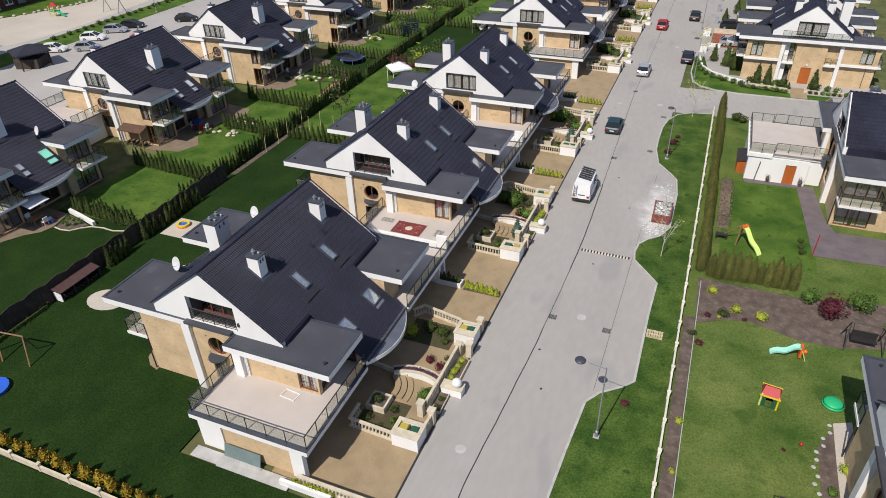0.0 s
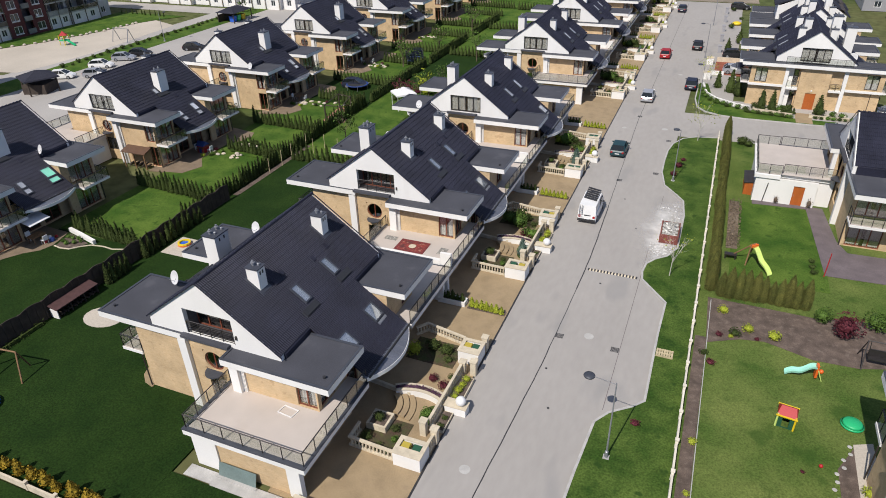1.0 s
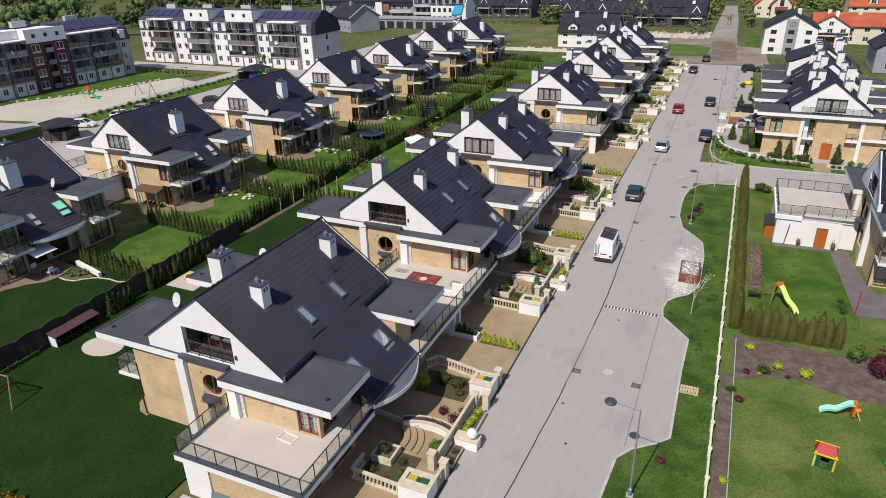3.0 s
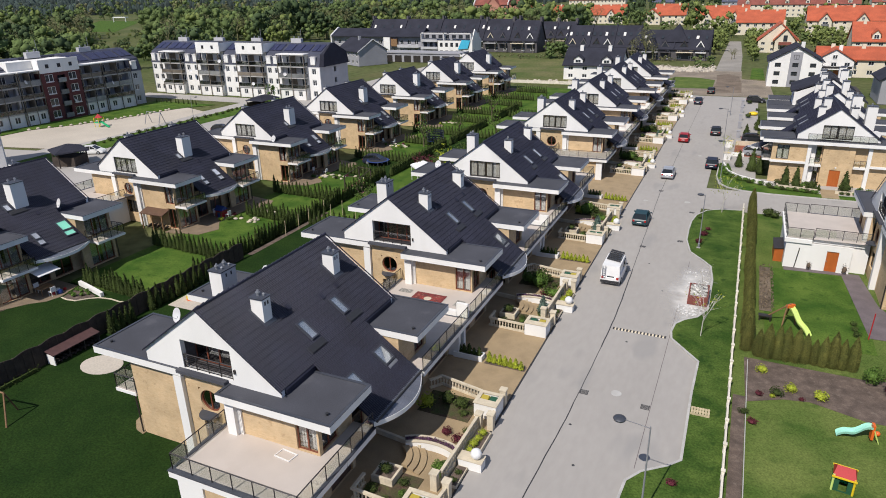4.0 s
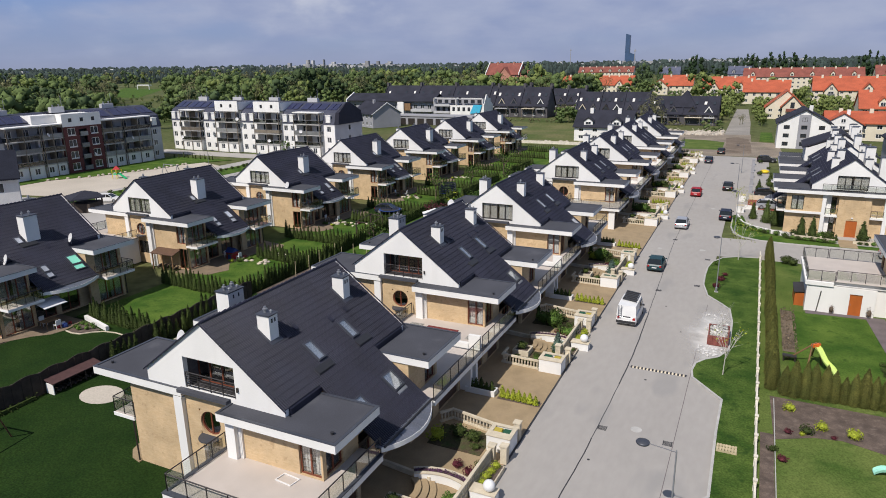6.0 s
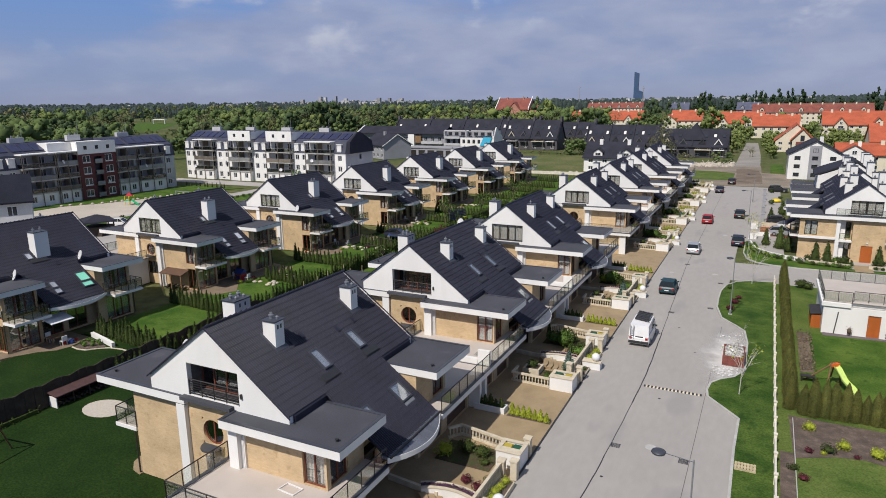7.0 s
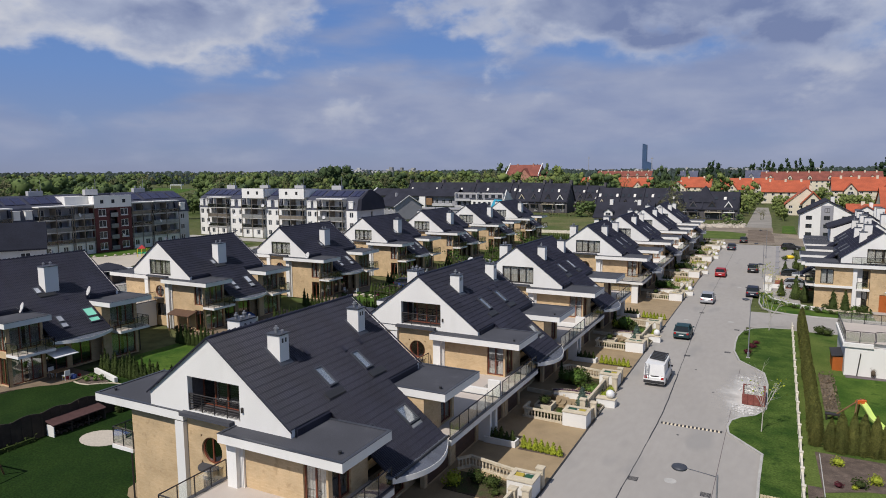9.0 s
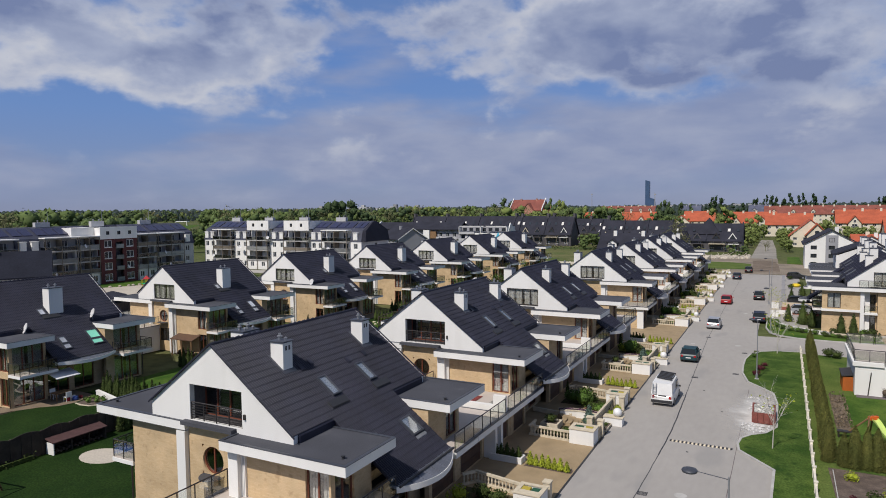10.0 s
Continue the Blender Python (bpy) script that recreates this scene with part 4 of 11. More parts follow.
def terrace(house, side, north):
    """Garage block with its roof terrace on the street side."""
    flip = lambda y: LONG - y if north else y
    U = lambda x0, x1: (min(side * x0, side * x1), max(side * x0, side * x1))
    V = lambda a, b: (min(flip(a), flip(b)), max(flip(a), flip(b)))
    edge = -4.3 if not north else -4.85
    face = "N" if north else "S"
    end = "E" if side > 0 else "W"
    slab = Mesh().box(*U(0.75, 8.97), *V(edge, -0.05), 2.68, 3.06)
    t = part("terrace", slab, WHITE, house, "white terrace slab over the garage")
    d = Mesh().box(*U(1.0, 8.8), *V(edge + 0.28, -0.05), 3.06, 3.1)
    (a, b) = FLATS[side][0]
    d.box(*U(OUTER[side], 8.8), *V(-0.05, 3.0), 3.0, 3.1)
    part("deck", d, TERRACE, t, "pinkish beige terrace paving")
    c = Mesh().box(*U(0.72, 9.0), *V(edge - 0.03, edge + 0.28), 3.06, 3.12)
    c.box(*U(0.72, 1.0), *V(edge + 0.28, 0.1), 3.06, 3.12).box(*U(8.8, 9.0), *V(edge + 0.28, 3.0), 3.06, 3.12)
    part("coping", c, METAL_ROOF, t, "grey metal coping")
    part("gallery", Mesh().box(*U(OUTER[side], 8.97), *V(0.0, 3.0), 2.68, 3.0), WHITE, t)
    w = Mesh()
    pierced(w, face, flip(edge + 0.42), *U(2.62, 7.45), 0.0, 2.68, 0.25)
    pierced(w, end, side * 7.45, *V(edge + 0.7, -0.3 + 0.0), 0.0, 2.68, 0.25, [(*V(edge + 1.0, -0.6), 0.02, 2.3)])
    part("garage_wall", w, BRICK, t, "beige brick garage wall")
    g = Mesh()
    wall_box(g, end, side * 7.45, *V(edge + 1.0, -0.6), 0.02, 2.3, -0.2, -0.14)
    for k in range(4):
        wall_box(g, end, side * 7.45, *V(edge + 1.05, -0.65), 0.1 + k * 0.55, 0.55 + k * 0.55, -0.14, -0.11)
    part("garage_door", g, GARAGE_DOOR, t, "brown panelled garage door")
    q = Mesh().ribbon([(side * 2.62, flip(edge + .45)), (side * 1.05, flip(edge + .45)), (side * 1.05, flip(0.0))], .27, 0.0, 2.68)
    part("garage_pier", q, WHITE, t, "white rendered garage corner")
    part("garage_pier", Mesh().box(*U(7.45, 8.3), *V(edge + 0.3, edge + 0.65), 0.0, 2.68), WHITE, t)
    railing(house, [(side * 8.86, flip(edge + 0.2)), (side * 8.86, flip(2.95))], 3.1, step=1.25)
    railing(house, [(side * 0.9, flip(edge + 0.2)), (side * 0.9, flip(-0.05))], 3.1, step=1.1)


def build_house(at, street, label, near=False, glazed=False):
    """A duplex under one steep roof, with glazed wings, roof terraces to the street (east 1, west -1) and balconies to the garden."""
    house = thing("house", at, label, "house", "houses of the estate")
    m = Mesh()
    for side in (1, -1):
        for x, y in tile_spots(side):
            if not (near and near_tile(side, x, y)):
                tile_mesh(m, side, x, y)
    roof = None
    for side in (1, -1):
        (_, a), (b, _) = FLATS[side]
        short = 5.26 if side > 0 else 4.6
        plan = [(0, 0.31), (short, 0.31), (short, a + .12), (9.12, a + .12), (9.12, b - .12), (short, b - .12), (short, LONG - .31), (0, LONG - .31)]
        under = Mesh().extrude([(side * x, y, roof_z(x) - .26) for x, y in plan], [(side * x, y, roof_z(x) - .05) for x, y in plan])
        foot = 5.9 if side > 0 else 6.0
        xa, xb = sorted((side * (short - .06), side * (short + .02)))
        for ya, yb in ((0.32, a + .1), (b - .1, LONG - .32)):
            under.box(xa, xb, ya, yb, foot, roof_z(short) - .06)
        slope = part("roof", under, TILE, house, "steep dark grey tiled roof slope")
        roof = roof or slope
    part("tile_field", m, TILE, roof, "anthracite interlocking roof tiles", kind="stuff")
    rid = Mesh()
    for i in range(31):
        y = -0.12 + i * 0.405
        rid.tube((0, y, RIDGE - 0.06), (0, y + 0.40, RIDGE - 0.02), 0.07, 0.105, sides=8)
    part("ridge_tiles", rid, TILE, roof, "row of ridge tiles")
    for y0, y1 in ((-0.14, -0.1), (LONG + 0.1, LONG + 0.14)):
        q = [(0, RIDGE - .07), (5.3, roof_z(5.3) - .07), (5.3, roof_z(5.3) + .02), (0, RIDGE + .02), (-4.65, roof_z(4.65) + .02), (-4.65, roof_z(4.65) - .07)]
        part("verge", Mesh().extrude([(x, y0, z) for x, z in q], [(x, y1, z) for x, z in q]), TILE, roof, "dark verge tiles")
    gable(house, False, glazed)
    gable(house, True, glazed)
    for side in (1, -1):
        for north in (False, True):
            corner_box(house, side, north, street == side)
        eave(house, side)
        # recessed wall below the swept roof
        (_, a), (b, _) = FLATS[side]
        mid = Mesh()
        holes = [(a + 0.6, a + 2.6, 0.15, 2.4), (b - 2.6, b - 0.6, 0.15, 2.4)] if b - a > 5.4 else [(a + 0.5, b - 0.5, 0.15, 2.4)]
        pierced(mid, "E" if side > 0 else "W", side * 6.6, a - 0.6, b + 0.6, 0.0, 3.4, 0.3, holes)
        part("wall", mid, BRICK, house, "beige brick wall in the shade of the eave")
        for h in holes:
            window(house, "E" if side > 0 else "W", side * 6.6, *h, bars=2, label="brown ground-floor window")
    if street:
        terrace(house, street, False)
        terrace(house, street, True)
    # middle bays of both gable fronts, with the round window
    for north in (False, True):
        c = 0.15 if not north else LONG - 0.15
        face = "N" if north else "S"
        s = -1 if north else 1
        u, v, r = (-0.27 * (1 if not north else -1), 4.22, 0.72)
        w = Mesh()
        x0, x1 = -2.0, 1.62
        pierced(w, face, c, x0, x1, 0.0, 5.98, 0.3, [(u - r - .05, u + r + .05, v - r - .05, v + r + .05), (-1.0, 0.7, 1.2, 2.75)])
        part("wall", w, BRICK, house, "beige mottled brick wall")
        round_window(house, face, c, u, v, r)
        window(house, face, c, -1.0, 0.7, 1.2, 2.75, bars=2, frame_mat=DARK_FRAME, label="lower window below the round one")
        y0, y1 = sorted((c, c - 0.5 if not north else c + 0.5))
        part("ledge", Mesh().box(-2.0, 1.56, y0, y1, 6.0, 6.2), DECK_ROOF, house, "grey ledge below the loggia")
    # added core, so nobody looks through the house; dark colour paints unlit rooms
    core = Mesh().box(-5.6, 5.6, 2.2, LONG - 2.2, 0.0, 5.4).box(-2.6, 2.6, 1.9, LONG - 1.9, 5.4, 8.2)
    part("inner_floor", Mesh().box(-7.1, 7.1, 0.5, LONG - 0.5, 2.72, 2.9).box(-6.2, 6.2, 0.5, LONG - 0.5, 0.02, 0.06), UNLIT_ROOM, house, "inner floors coloured dark as unlit rooms")
    part("inner_wall", core, UNLIT_ROOM, house, "added core behind the windows, coloured dark as unlit rooms")
    return house


def roof_fittings(house, side, street, green=None):
    if street:
        chimney(house, side, 1.5, 2.34, 2.6, 3.32, 10.02)
        chimney(house, side, 1.5, 2.34, 9.75, 10.47, 10.02)
        skylight(house, side, 3.2, 4.3, 4.15, 4.85)
        skylight(house, side, 3.2, 4.3, 7.6, 8.3)
        skylight(house, side, 6.65, 7.62, 6.82, 7.9)
        skylight(house, side, 6.65, 7.62, 3.55, 4.55)
        for y in (3.4, 7.5):
            roof_box(house, "roof_step", side, 4.52, 4.86, y, y + 1.45, 0.12, PLASTIC_BLACK, "dark roof walkway step")
        for x, y in () if FAR_DETAIL[0] else ((2.35, 3.7), (2.75, 7.3), (2.7, 9.0), (2.2, 4.6)):
            roof_box(house, "vent_tile", side, x, x + 0.3, y, y + 0.28, 0.1, TILE, "raised vent tile")
        for x, y in ((7.72, 6.9),):
            roof_box(house, "flashing", side, x, x + 0.14, y, y + 1.0, 0.06, STEEL, "pale metal strip below the roof window")
    else:
        chimney(house, side, 3.2, 4.2, 5.4, 6.75, 9.62, flues=2)
        skylight(house, side, 3.5, 4.2, 4.5, 5.1)
        o, wide = (.3, .3) if green else (0, 0)
        skylight(house, side, 6.5, 7.45, 6.95 + o, 7.75 + o + wide, green)
        skylight(house, side, 7.5, 8.05, 6.85 + o, 7.65 + o + wide, green)
        skylight(house, side, 6.7, 7.4, 4.45, 5.1)
        skylight(house, side, 7.46, 8.0, 4.4, 5.1)
        roof_box(house, "roof_step", side, 4.3, 4.65, 4.6, 6.2, 0.12, PLASTIC_BLACK, "dark roof walkway step")
        roof_box(house, "vent_tile", side, 5.0, 5.3, 6.6, 6.9, 0.1, TILE, "raised vent tile")


LIGHT_GREEN = mat("mint_blind", (0.26, 0.74, 0.54), rough=0.8, vary=0.06, scale=2, fine=20, bump=0.0)
LABEL = "beige brick duplex, steep dark tiled roof"
FIRST_HOUSE = build_house((0, 0, 0), 1, LABEL + ", open end terrace", near=True)
roof_fittings(FIRST_HOUSE, 1, True)
roof_fittings(FIRST_HOUSE, -1, False)
SECOND_HOUSE = build_house((0, 21.5, 0), 1, LABEL + ", street terraces")
roof_fittings(SECOND_HOUSE, 1, True)
roof_fittings(SECOND_HOUSE, -1, False)
ROW = [0.0, 21.5, 43.2, 72.4, 94.6, 116.6, 137.6]
STREET_HOUSES = [FIRST_HOUSE, SECOND_HOUSE]
FAR_DETAIL[0] = True
THIRD_HOUSE = build_house((0, ROW[2], 0), 1, LABEL + ", glazed gable", glazed=True)
roof_fittings(THIRD_HOUSE, 1, True)
roof_fittings(THIRD_HOUSE, -1, False)
STREET_HOUSES.append(THIRD_HOUSE)
FAR_DETAIL[0] = True
FAR_HOUSE = build_house((0, ROW[3], 0), 1, LABEL + ", street terraces", glazed=True)
roof_fittings(FAR_HOUSE, 1, True)
roof_fittings(FAR_HOUSE, -1, False)
STREET_HOUSES.append(FAR_HOUSE)
for y in ROW[4:]:
    STREET_HOUSES.append(copy_thing(FAR_HOUSE, pose(0, y, 0)))
GARDEN_HOUSE = build_house((-41.0, 30.5, 0), -1, LABEL + ", garden balconies", glazed=True)
roof_fittings(GARDEN_HOUSE, 1, False)
roof_fittings(GARDEN_HOUSE, -1, True)
LEFT_ROW = [8.8, 30.5, 52.0, 73.8, 95.4, 117.0, 138.0]
GARDEN_HOUSES = [GARDEN_HOUSE]
MINT_HOUSE = build_house((-41.0, LEFT_ROW[0], 0), -1, LABEL + ", mint roof window", glazed=True)
roof_fittings(MINT_HOUSE, 1, False, LIGHT_GREEN)
roof_fittings(MINT_HOUSE, -1, True)
FAR_DETAIL[0] = True
GARDEN_HOUSES += [MINT_HOUSE, copy_thing(GARDEN_HOUSE, pose(-41.0, LEFT_ROW[2], 0))]
FAR_GARDEN = build_house((-41.0, LEFT_ROW[3], 0), -1, LABEL + ", garden balconies", glazed=True)
roof_fittings(FAR_GARDEN, 1, False)
roof_fittings(FAR_GARDEN, -1, True)
for y in LEFT_ROW[4:]:
    copy_thing(FAR_GARDEN, pose(-41.0, y, 0))
FAR_DETAIL[0] = False
# houses across the street turn their gables to it
EAST_HOUSES = [copy_thing(SECOND_HOUSE, pose(50.3, 43.6, 0, 0, 0, 90)), copy_thing(SECOND_HOUSE, pose(36.9, 2.0, 0, 0, 0, -90))]
# end railings of the open terraces
for h in (STREET_HOUSES[0], STREET_HOUSES[3]):
    railing(h, [(0.9, -4.1), (8.86, -4.1)], 3.1)
railing(STREET_HOUSES[2], [(0.9, 16.9), (8.86, 16.9)], 3.1)
railing(EAST_HOUSES[1], [(0.9, -4.1), (8.86, -4.1)], 3.1)


# ---- ground, roads and lawns ----
def sheet(name, poly, z, material, label, category="", thick=0.06):
    from_top = Mesh().prism(poly, z - thick, z)
    me = from_top.data(name, material)
    bm = bmesh.new()
    bm.from_mesh(me)
    bmesh.ops.triangulate(bm, faces=[f for f in bm.faces if len(f.verts) > 4])
    bm.to_mesh(me)
    bm.free()
    ob = new(name, me)
    return tagged(ob, label, category or name, kind="structure")


def rect(x0, x1, y0, y1):
    return [(x0, y0), (x1, y0), (x1, y1), (x0, y1)]


def strip(name, pts, width, z0, z1, material, label, category):
    """A kerb or low wall along a line."""
    m = Mesh().ribbon(pts, width, z0, z1)
    ob = new(name, m.data(name, material))
    return tagged(ob, label, category, kind="structure")


sheet("ground", rect(-5000, 5000, -900, 9000), -0.10, MEADOW, "grassy open land reaching the horizon", "ground", 0.5)
sheet("road", rect(13.7, 22.4, -40, 152), 0.0, CONCRETE, "light grey concrete street with joints", "road")
sheet("road", rect(22.0, 60, 60.2, 69.5), -0.004, CONCRETE, "light grey concrete side street", "road")
sheet("parking_bay", [(21.9, 8.2), (25.2, 8.2), (25.2, 31.5), (25.2, 42.2), (21.9, 45)], -0.006, CONCRETE, "concrete lay-by beside the street", "road")
sheet("spilled_lime", rect(20.6, 25.0, 26.0, 42.6), 0.004, LIME_DUST, "whitish spilled lime dusting the concrete", "stain", 0.006)
VERGE_EDGE = [(21.6, -40), (21.73, 0), (21.9, 3.4), (22.2, 7.7), (22.9, 8.8), (24.2, 9.85), (24.9, 10.66), (24.85, 18), (24.95, 22.4), (23.5, 24.25), (22.75, 25.2), (22.6, 26.4), (22.75, 27.8),
              (23.35, 28.8), (24.3, 29.7), (25.0, 31.4), (25.0, 38), (24.65, 41.3), (23.85, 42.6), (22.44, 44.6), (21.8, 48), (21.7, 51.4), (21.75, 54.5), (22.1, 57.0), (23.1, 59.2), (24.6, 60.2), (26.9, 60.6)]
sheet("grass_verge", [(27.2, -40), (27.2, 60.6)] + list(reversed(VERGE_EDGE)), 0.10, LAWN_VERGE, "bright green grass verge", "lawn", 0.2)
strip("kerb", VERGE_EDGE, 0.16, -0.05, 0.12, KERB, "grey concrete kerb", "kerb")
NORTH_EDGE = [(60, 69.6), (30, 69.2), (27, 69.6), (25, 70.6), (23.8, 72.4), (23.3, 76), (23.3, 84)]
sheet("grass_verge", [(60, 69.6), (60, 71.2), (36, 71.2), (31, 72.2), (27.6, 74.2), (25.6, 77), (24.6, 84), (23.3, 84), (23.3, 76), (23.8, 72.4), (25, 70.6), (27, 69.6), (30, 69.2)], 0.10, LAWN, "green verge round the street corner", "lawn", 0.2)
strip("kerb", NORTH_EDGE, 0.16, -0.05, 0.12, KERB, "grey concrete kerb", "kerb")
sheet("forecourt", [(60, 71.2), (60, 76.5), (28.4, 76.5), (28.4, 84), (24.6, 84), (25.6, 77), (27.6, 74.2), (31, 72.2), (36, 71.2)], 0.06, ROAD_OLD, "pale paved court before the corner house", "pavement", 0.15)
sheet("drive", rect(25.1, 30.2, 89.9, 97.8), 0.012, RED_PAVE, "red-brown paved front drive", "pavement")
sheet("street_edge", rect(22.4, 28.5, 84, 152), -0.004, CONCRETE, "pale paved parking edge of the street", "pavement")
# courts of the street row
sheet("pavement", rect(6.0, 13.66, -4.2, 152), 0.012, PAVING, "tan paved front courts and driveways", "pavement", 0.1)
strip("gutter", [(13.70, -4.6), (13.70, 150)], 0.13, 0.0, 0.018, PLASTIC_BLACK, "dark joint between courts and street", "gutter")
random.seed(5)
JOINT = [(-42, 17.0), (-0.7, 17.0), (5.3, 17.35), (12, 17.7), (20, 17.9), (27, 18.0), (31.8, 17.9), (64, 16.9), (150, 16.6)]


def joint_x(y):
    for (y0, x0), (y1, x1) in zip(JOINT, JOINT[1:]):
        if y <= y1:
            return x0 + (x1 - x0) * (y - y0) / (y1 - y0)
    return JOINT[-1][1]


for i in range(24):
    ys = [-42 + i * 8 + k for k in range(9)]
    strip("joint", [(joint_x(y) + .012 * math.sin(y * 2.1) + .008 * math.sin(y * 5.3), y) for y in ys], .085 if 20 <= ys[4] <= 34 else .07 if ys[4] < 14 else .05, -0.02, 0.003, PLASTIC_BLACK, "dark expansion joint in the concrete", "joint")
strip("joint", [(22.5, 9), (22.65, 42)], 0.035, -0.02, 0.003, DARK_PAVE, "fine joint in the concrete", "joint")
# lawns between the rows
sheet("lawn", rect(-20.8, -0.2, -8.9, 16.8), 0.03, LAWN_DARK, "deep green mown lawn behind the house", "lawn", 0.12)
for k, y in enumerate(ROW[1:]):
    sheet("lawn", rect(-21.18, -0.2, y - 4.6, y + (16.8 if k != 1 else 23.5)), 0.03, (LAWN_DARK, LAWN, LAWN_DARK, LAWN, LAWN, LAWN)[k], "mown back lawn", "lawn", 0.12)
for k, y in enumerate(LEFT_ROW):
    sheet("lawn", rect(-32.5, -20.6 if k == 0 else -21.2, y - (12 if k == 0 else 4.6), y + 5.9), 0.03, (LAWN_DARK, LAWN, LAWN, LAWN, LAWN, LAWN, LAWN)[k], "mown garden lawn", "lawn", 0.12)
    sheet("lawn", rect(-32.5, -21.2, y + 6.1, y + 16.9), 0.03, (LAWN, LAWN, LAWN_DARK, LAWN, LAWN, LAWN, LAWN)[k], "mown garden lawn", "lawn", 0.12)
    sheet("patio", [(-34.6, 5.5), (-33.2, 6.2), (-32.7, 8.1), (-31.6, 9.9), (-30.5, 10.9), (-30.2, 12.0), (-30.4, 12.9), (-30.9, 14.4), (-34.6, 14.6)] if k == 0 else [(-34.6, y - 1.5), (-30.2, y - 0.8), (-29.2, y + 1.5), (-31.0, y + 3.6), (-31.0, y + 8.8), (-29.2, y + 10.8), (-30.2, y + 13), (-34.6, y + 13.8)], 0.06, PATIO_SHADED, "brown garden patio paving, darkened for the house's shade", "patio", 0.14)
    sheet("forecourt", rect(-66, -48.2, y - 4.5, y + 17), 0.012, ROAD_OLD, "pale paved forecourt", "pavement", 0.1)
sheet("road", rect(-80, -66, 20, 210), 0.0, ROAD_OLD, "pale grey access road with parking", "road")
sheet("road", rect(-130, -66, 108.5, 115), 0.002, ROAD_OLD, "pale path by the apartment block", "road")
PLAY_EDGE = [(-110.6, 60), (-110.7, 65.4), (-105.9, 73.8), (-104, 79.5), (-101.9, 85.6), (-101, 93.2), (-98.8, 98.3)]
sheet("lawn", [(-115.3, 47), (-112.4, 47), (-111.2, 60), (-111.2, 66)] + [(x - .3, y + .3) for x, y in PLAY_EDGE[2:]] + [(-95, 104), (-115.3, 104)], 0.03, LAWN, "green lawn between apartment block and playground", "lawn")
sheet("playground", PLAY_EDGE + [(-90.3, 95), (-89, 81.7), (-88, 70.3), (-88.6, 60), (-90, 55), (-98.6, 53.4), (-112, 50)], 0.02, SAND, "pale sandy playground", "playground")
sheet("path", [(-91, 53), (-99, 51.6), (-114, 46), (-114, 40), (-86.5, 40), (-86.5, 118), (-91, 118)], 0.01, ROAD_OLD, "pale path along the green strip", "pavement")
sheet("lawn", rect(-86.5, -80, 40, 118), 0.03, LAWN, "green strip between road and playground", "lawn")
# south side of the nearest lot
sheet("pavement", rect(0.6, 2.6, -5.0, -4.2), 0.05, KERB, "pale slab path by the garage", "pavement")
sheet("pavement", rect(2.6, 7.6, -5.1, -4.3), 0.06, KERB, "pale slab path by the garage", "pavement")
sheet("rough_grass", rect(-60, 13.5, -40, -9.3), 0.02, LAWN_DARK, "rough dark grass beyond the fence", "lawn")
sheet("lawn", rect(-0.19, 13.6, -9.1, -5.1), 0.025, LAWN_DARK, "deep green lawn beside the garage", "lawn")
# gardens across the street
sheet("lawn", rect(27.2, 60, -30, 60.1), 0.06, LAWN_WORN, "patchy green garden lawn", "lawn", 0.15)
sheet("lawn", rect(29.4, 37.0, 28.2, 43.2), 0.09, LAWN, "fresh green garden lawn", "lawn", 0.05)
sheet("flower_bed", rect(27.42, 28.2, -12, 19.0), 0.085, MULCH, "narrow mulched bed along the fence", "flower bed", 0.03)
sheet("flower_bed", [(28.2, 18.4), (30.5, 19.6), (32.1, 19.9), (33.7, 19.4), (35.2, 18.9), (38.0, 19.0), (44, 21), (44, 26), (35.6, 24.2), (28.0, 24.4)], 0.085, MULCH, "mulched flower bed before the clipped hedge", "flower bed", 0.03)
sheet("flower_bed", rect(29.0, 29.95, 33, 43), 0.12, SOIL_DARK, "bare strip along the hedge", "flower bed", 0.03)
sheet("pavement", [(31.1, 43.0), (36.0, 43.4), (36.5, 35.7), (36.8, 30.9), (41.3, 31.1), (44, 31.3), (44, 35.6), (38.9, 35.5), (38.2, 37.4), (37.5, 44), (31.1, 44.2)], 0.11, DARK_PAVE, "dark purplish paved path", "pavement", 0.04)
sheet("flower_bed", [(35.9, 9.0), (36.9, 11.0), (36.9, 3), (35.9, 3)], 0.09, MULCH, "planted bed along the house path", "flower bed", 0.03)
sheet("path", [(36.9, 11.3), (38.0, 11.8), (38.0, 3), (36.85, 3), (36.85, 8)], 0.11, SAND, "pale paved path by the house", "pavement", 0.04)
# open end of the street
sheet("bare_ground", [(6, 153), (32, 153), (31, 183), (24, 186), (23.6, 206), (16, 206), (-3, 218), (-20, 200), (-20, 182), (2, 184), (5, 163)], -0.012, SOIL, "bare trodden building ground", "ground")
sheet("bare_ground", [(17.6, 160), (20, 158.5), (24.6, 159.5), (24.2, 178), (23.2, 192), (20, 197), (17, 194), (17.8, 178)], 0.0, SOIL_DARK, "dark churned soil beyond the street end", "ground", 0.1)
sheet("meadow", [(-75, 160), (-6, 160), (-4, 182), (-20, 182), (-20, 200), (-3, 218), (0, 229), (-75, 229)], -0.015, FIELD, "rough green field behind the houses", "field")
sheet("grass", [(5.5, 164), (17.4, 164.5), (17.2, 182), (12, 186.5), (6, 187), (3, 176)], 0.0, LAWN_WORN, "rough grass patch on the bare ground", "lawn", 0.1)
sheet("grass", [(26.2, 188), (30, 187), (29.6, 214), (26.4, 214)], 0.0, LAWN, "fenced grass plot beside the lane", "lawn", 0.1)
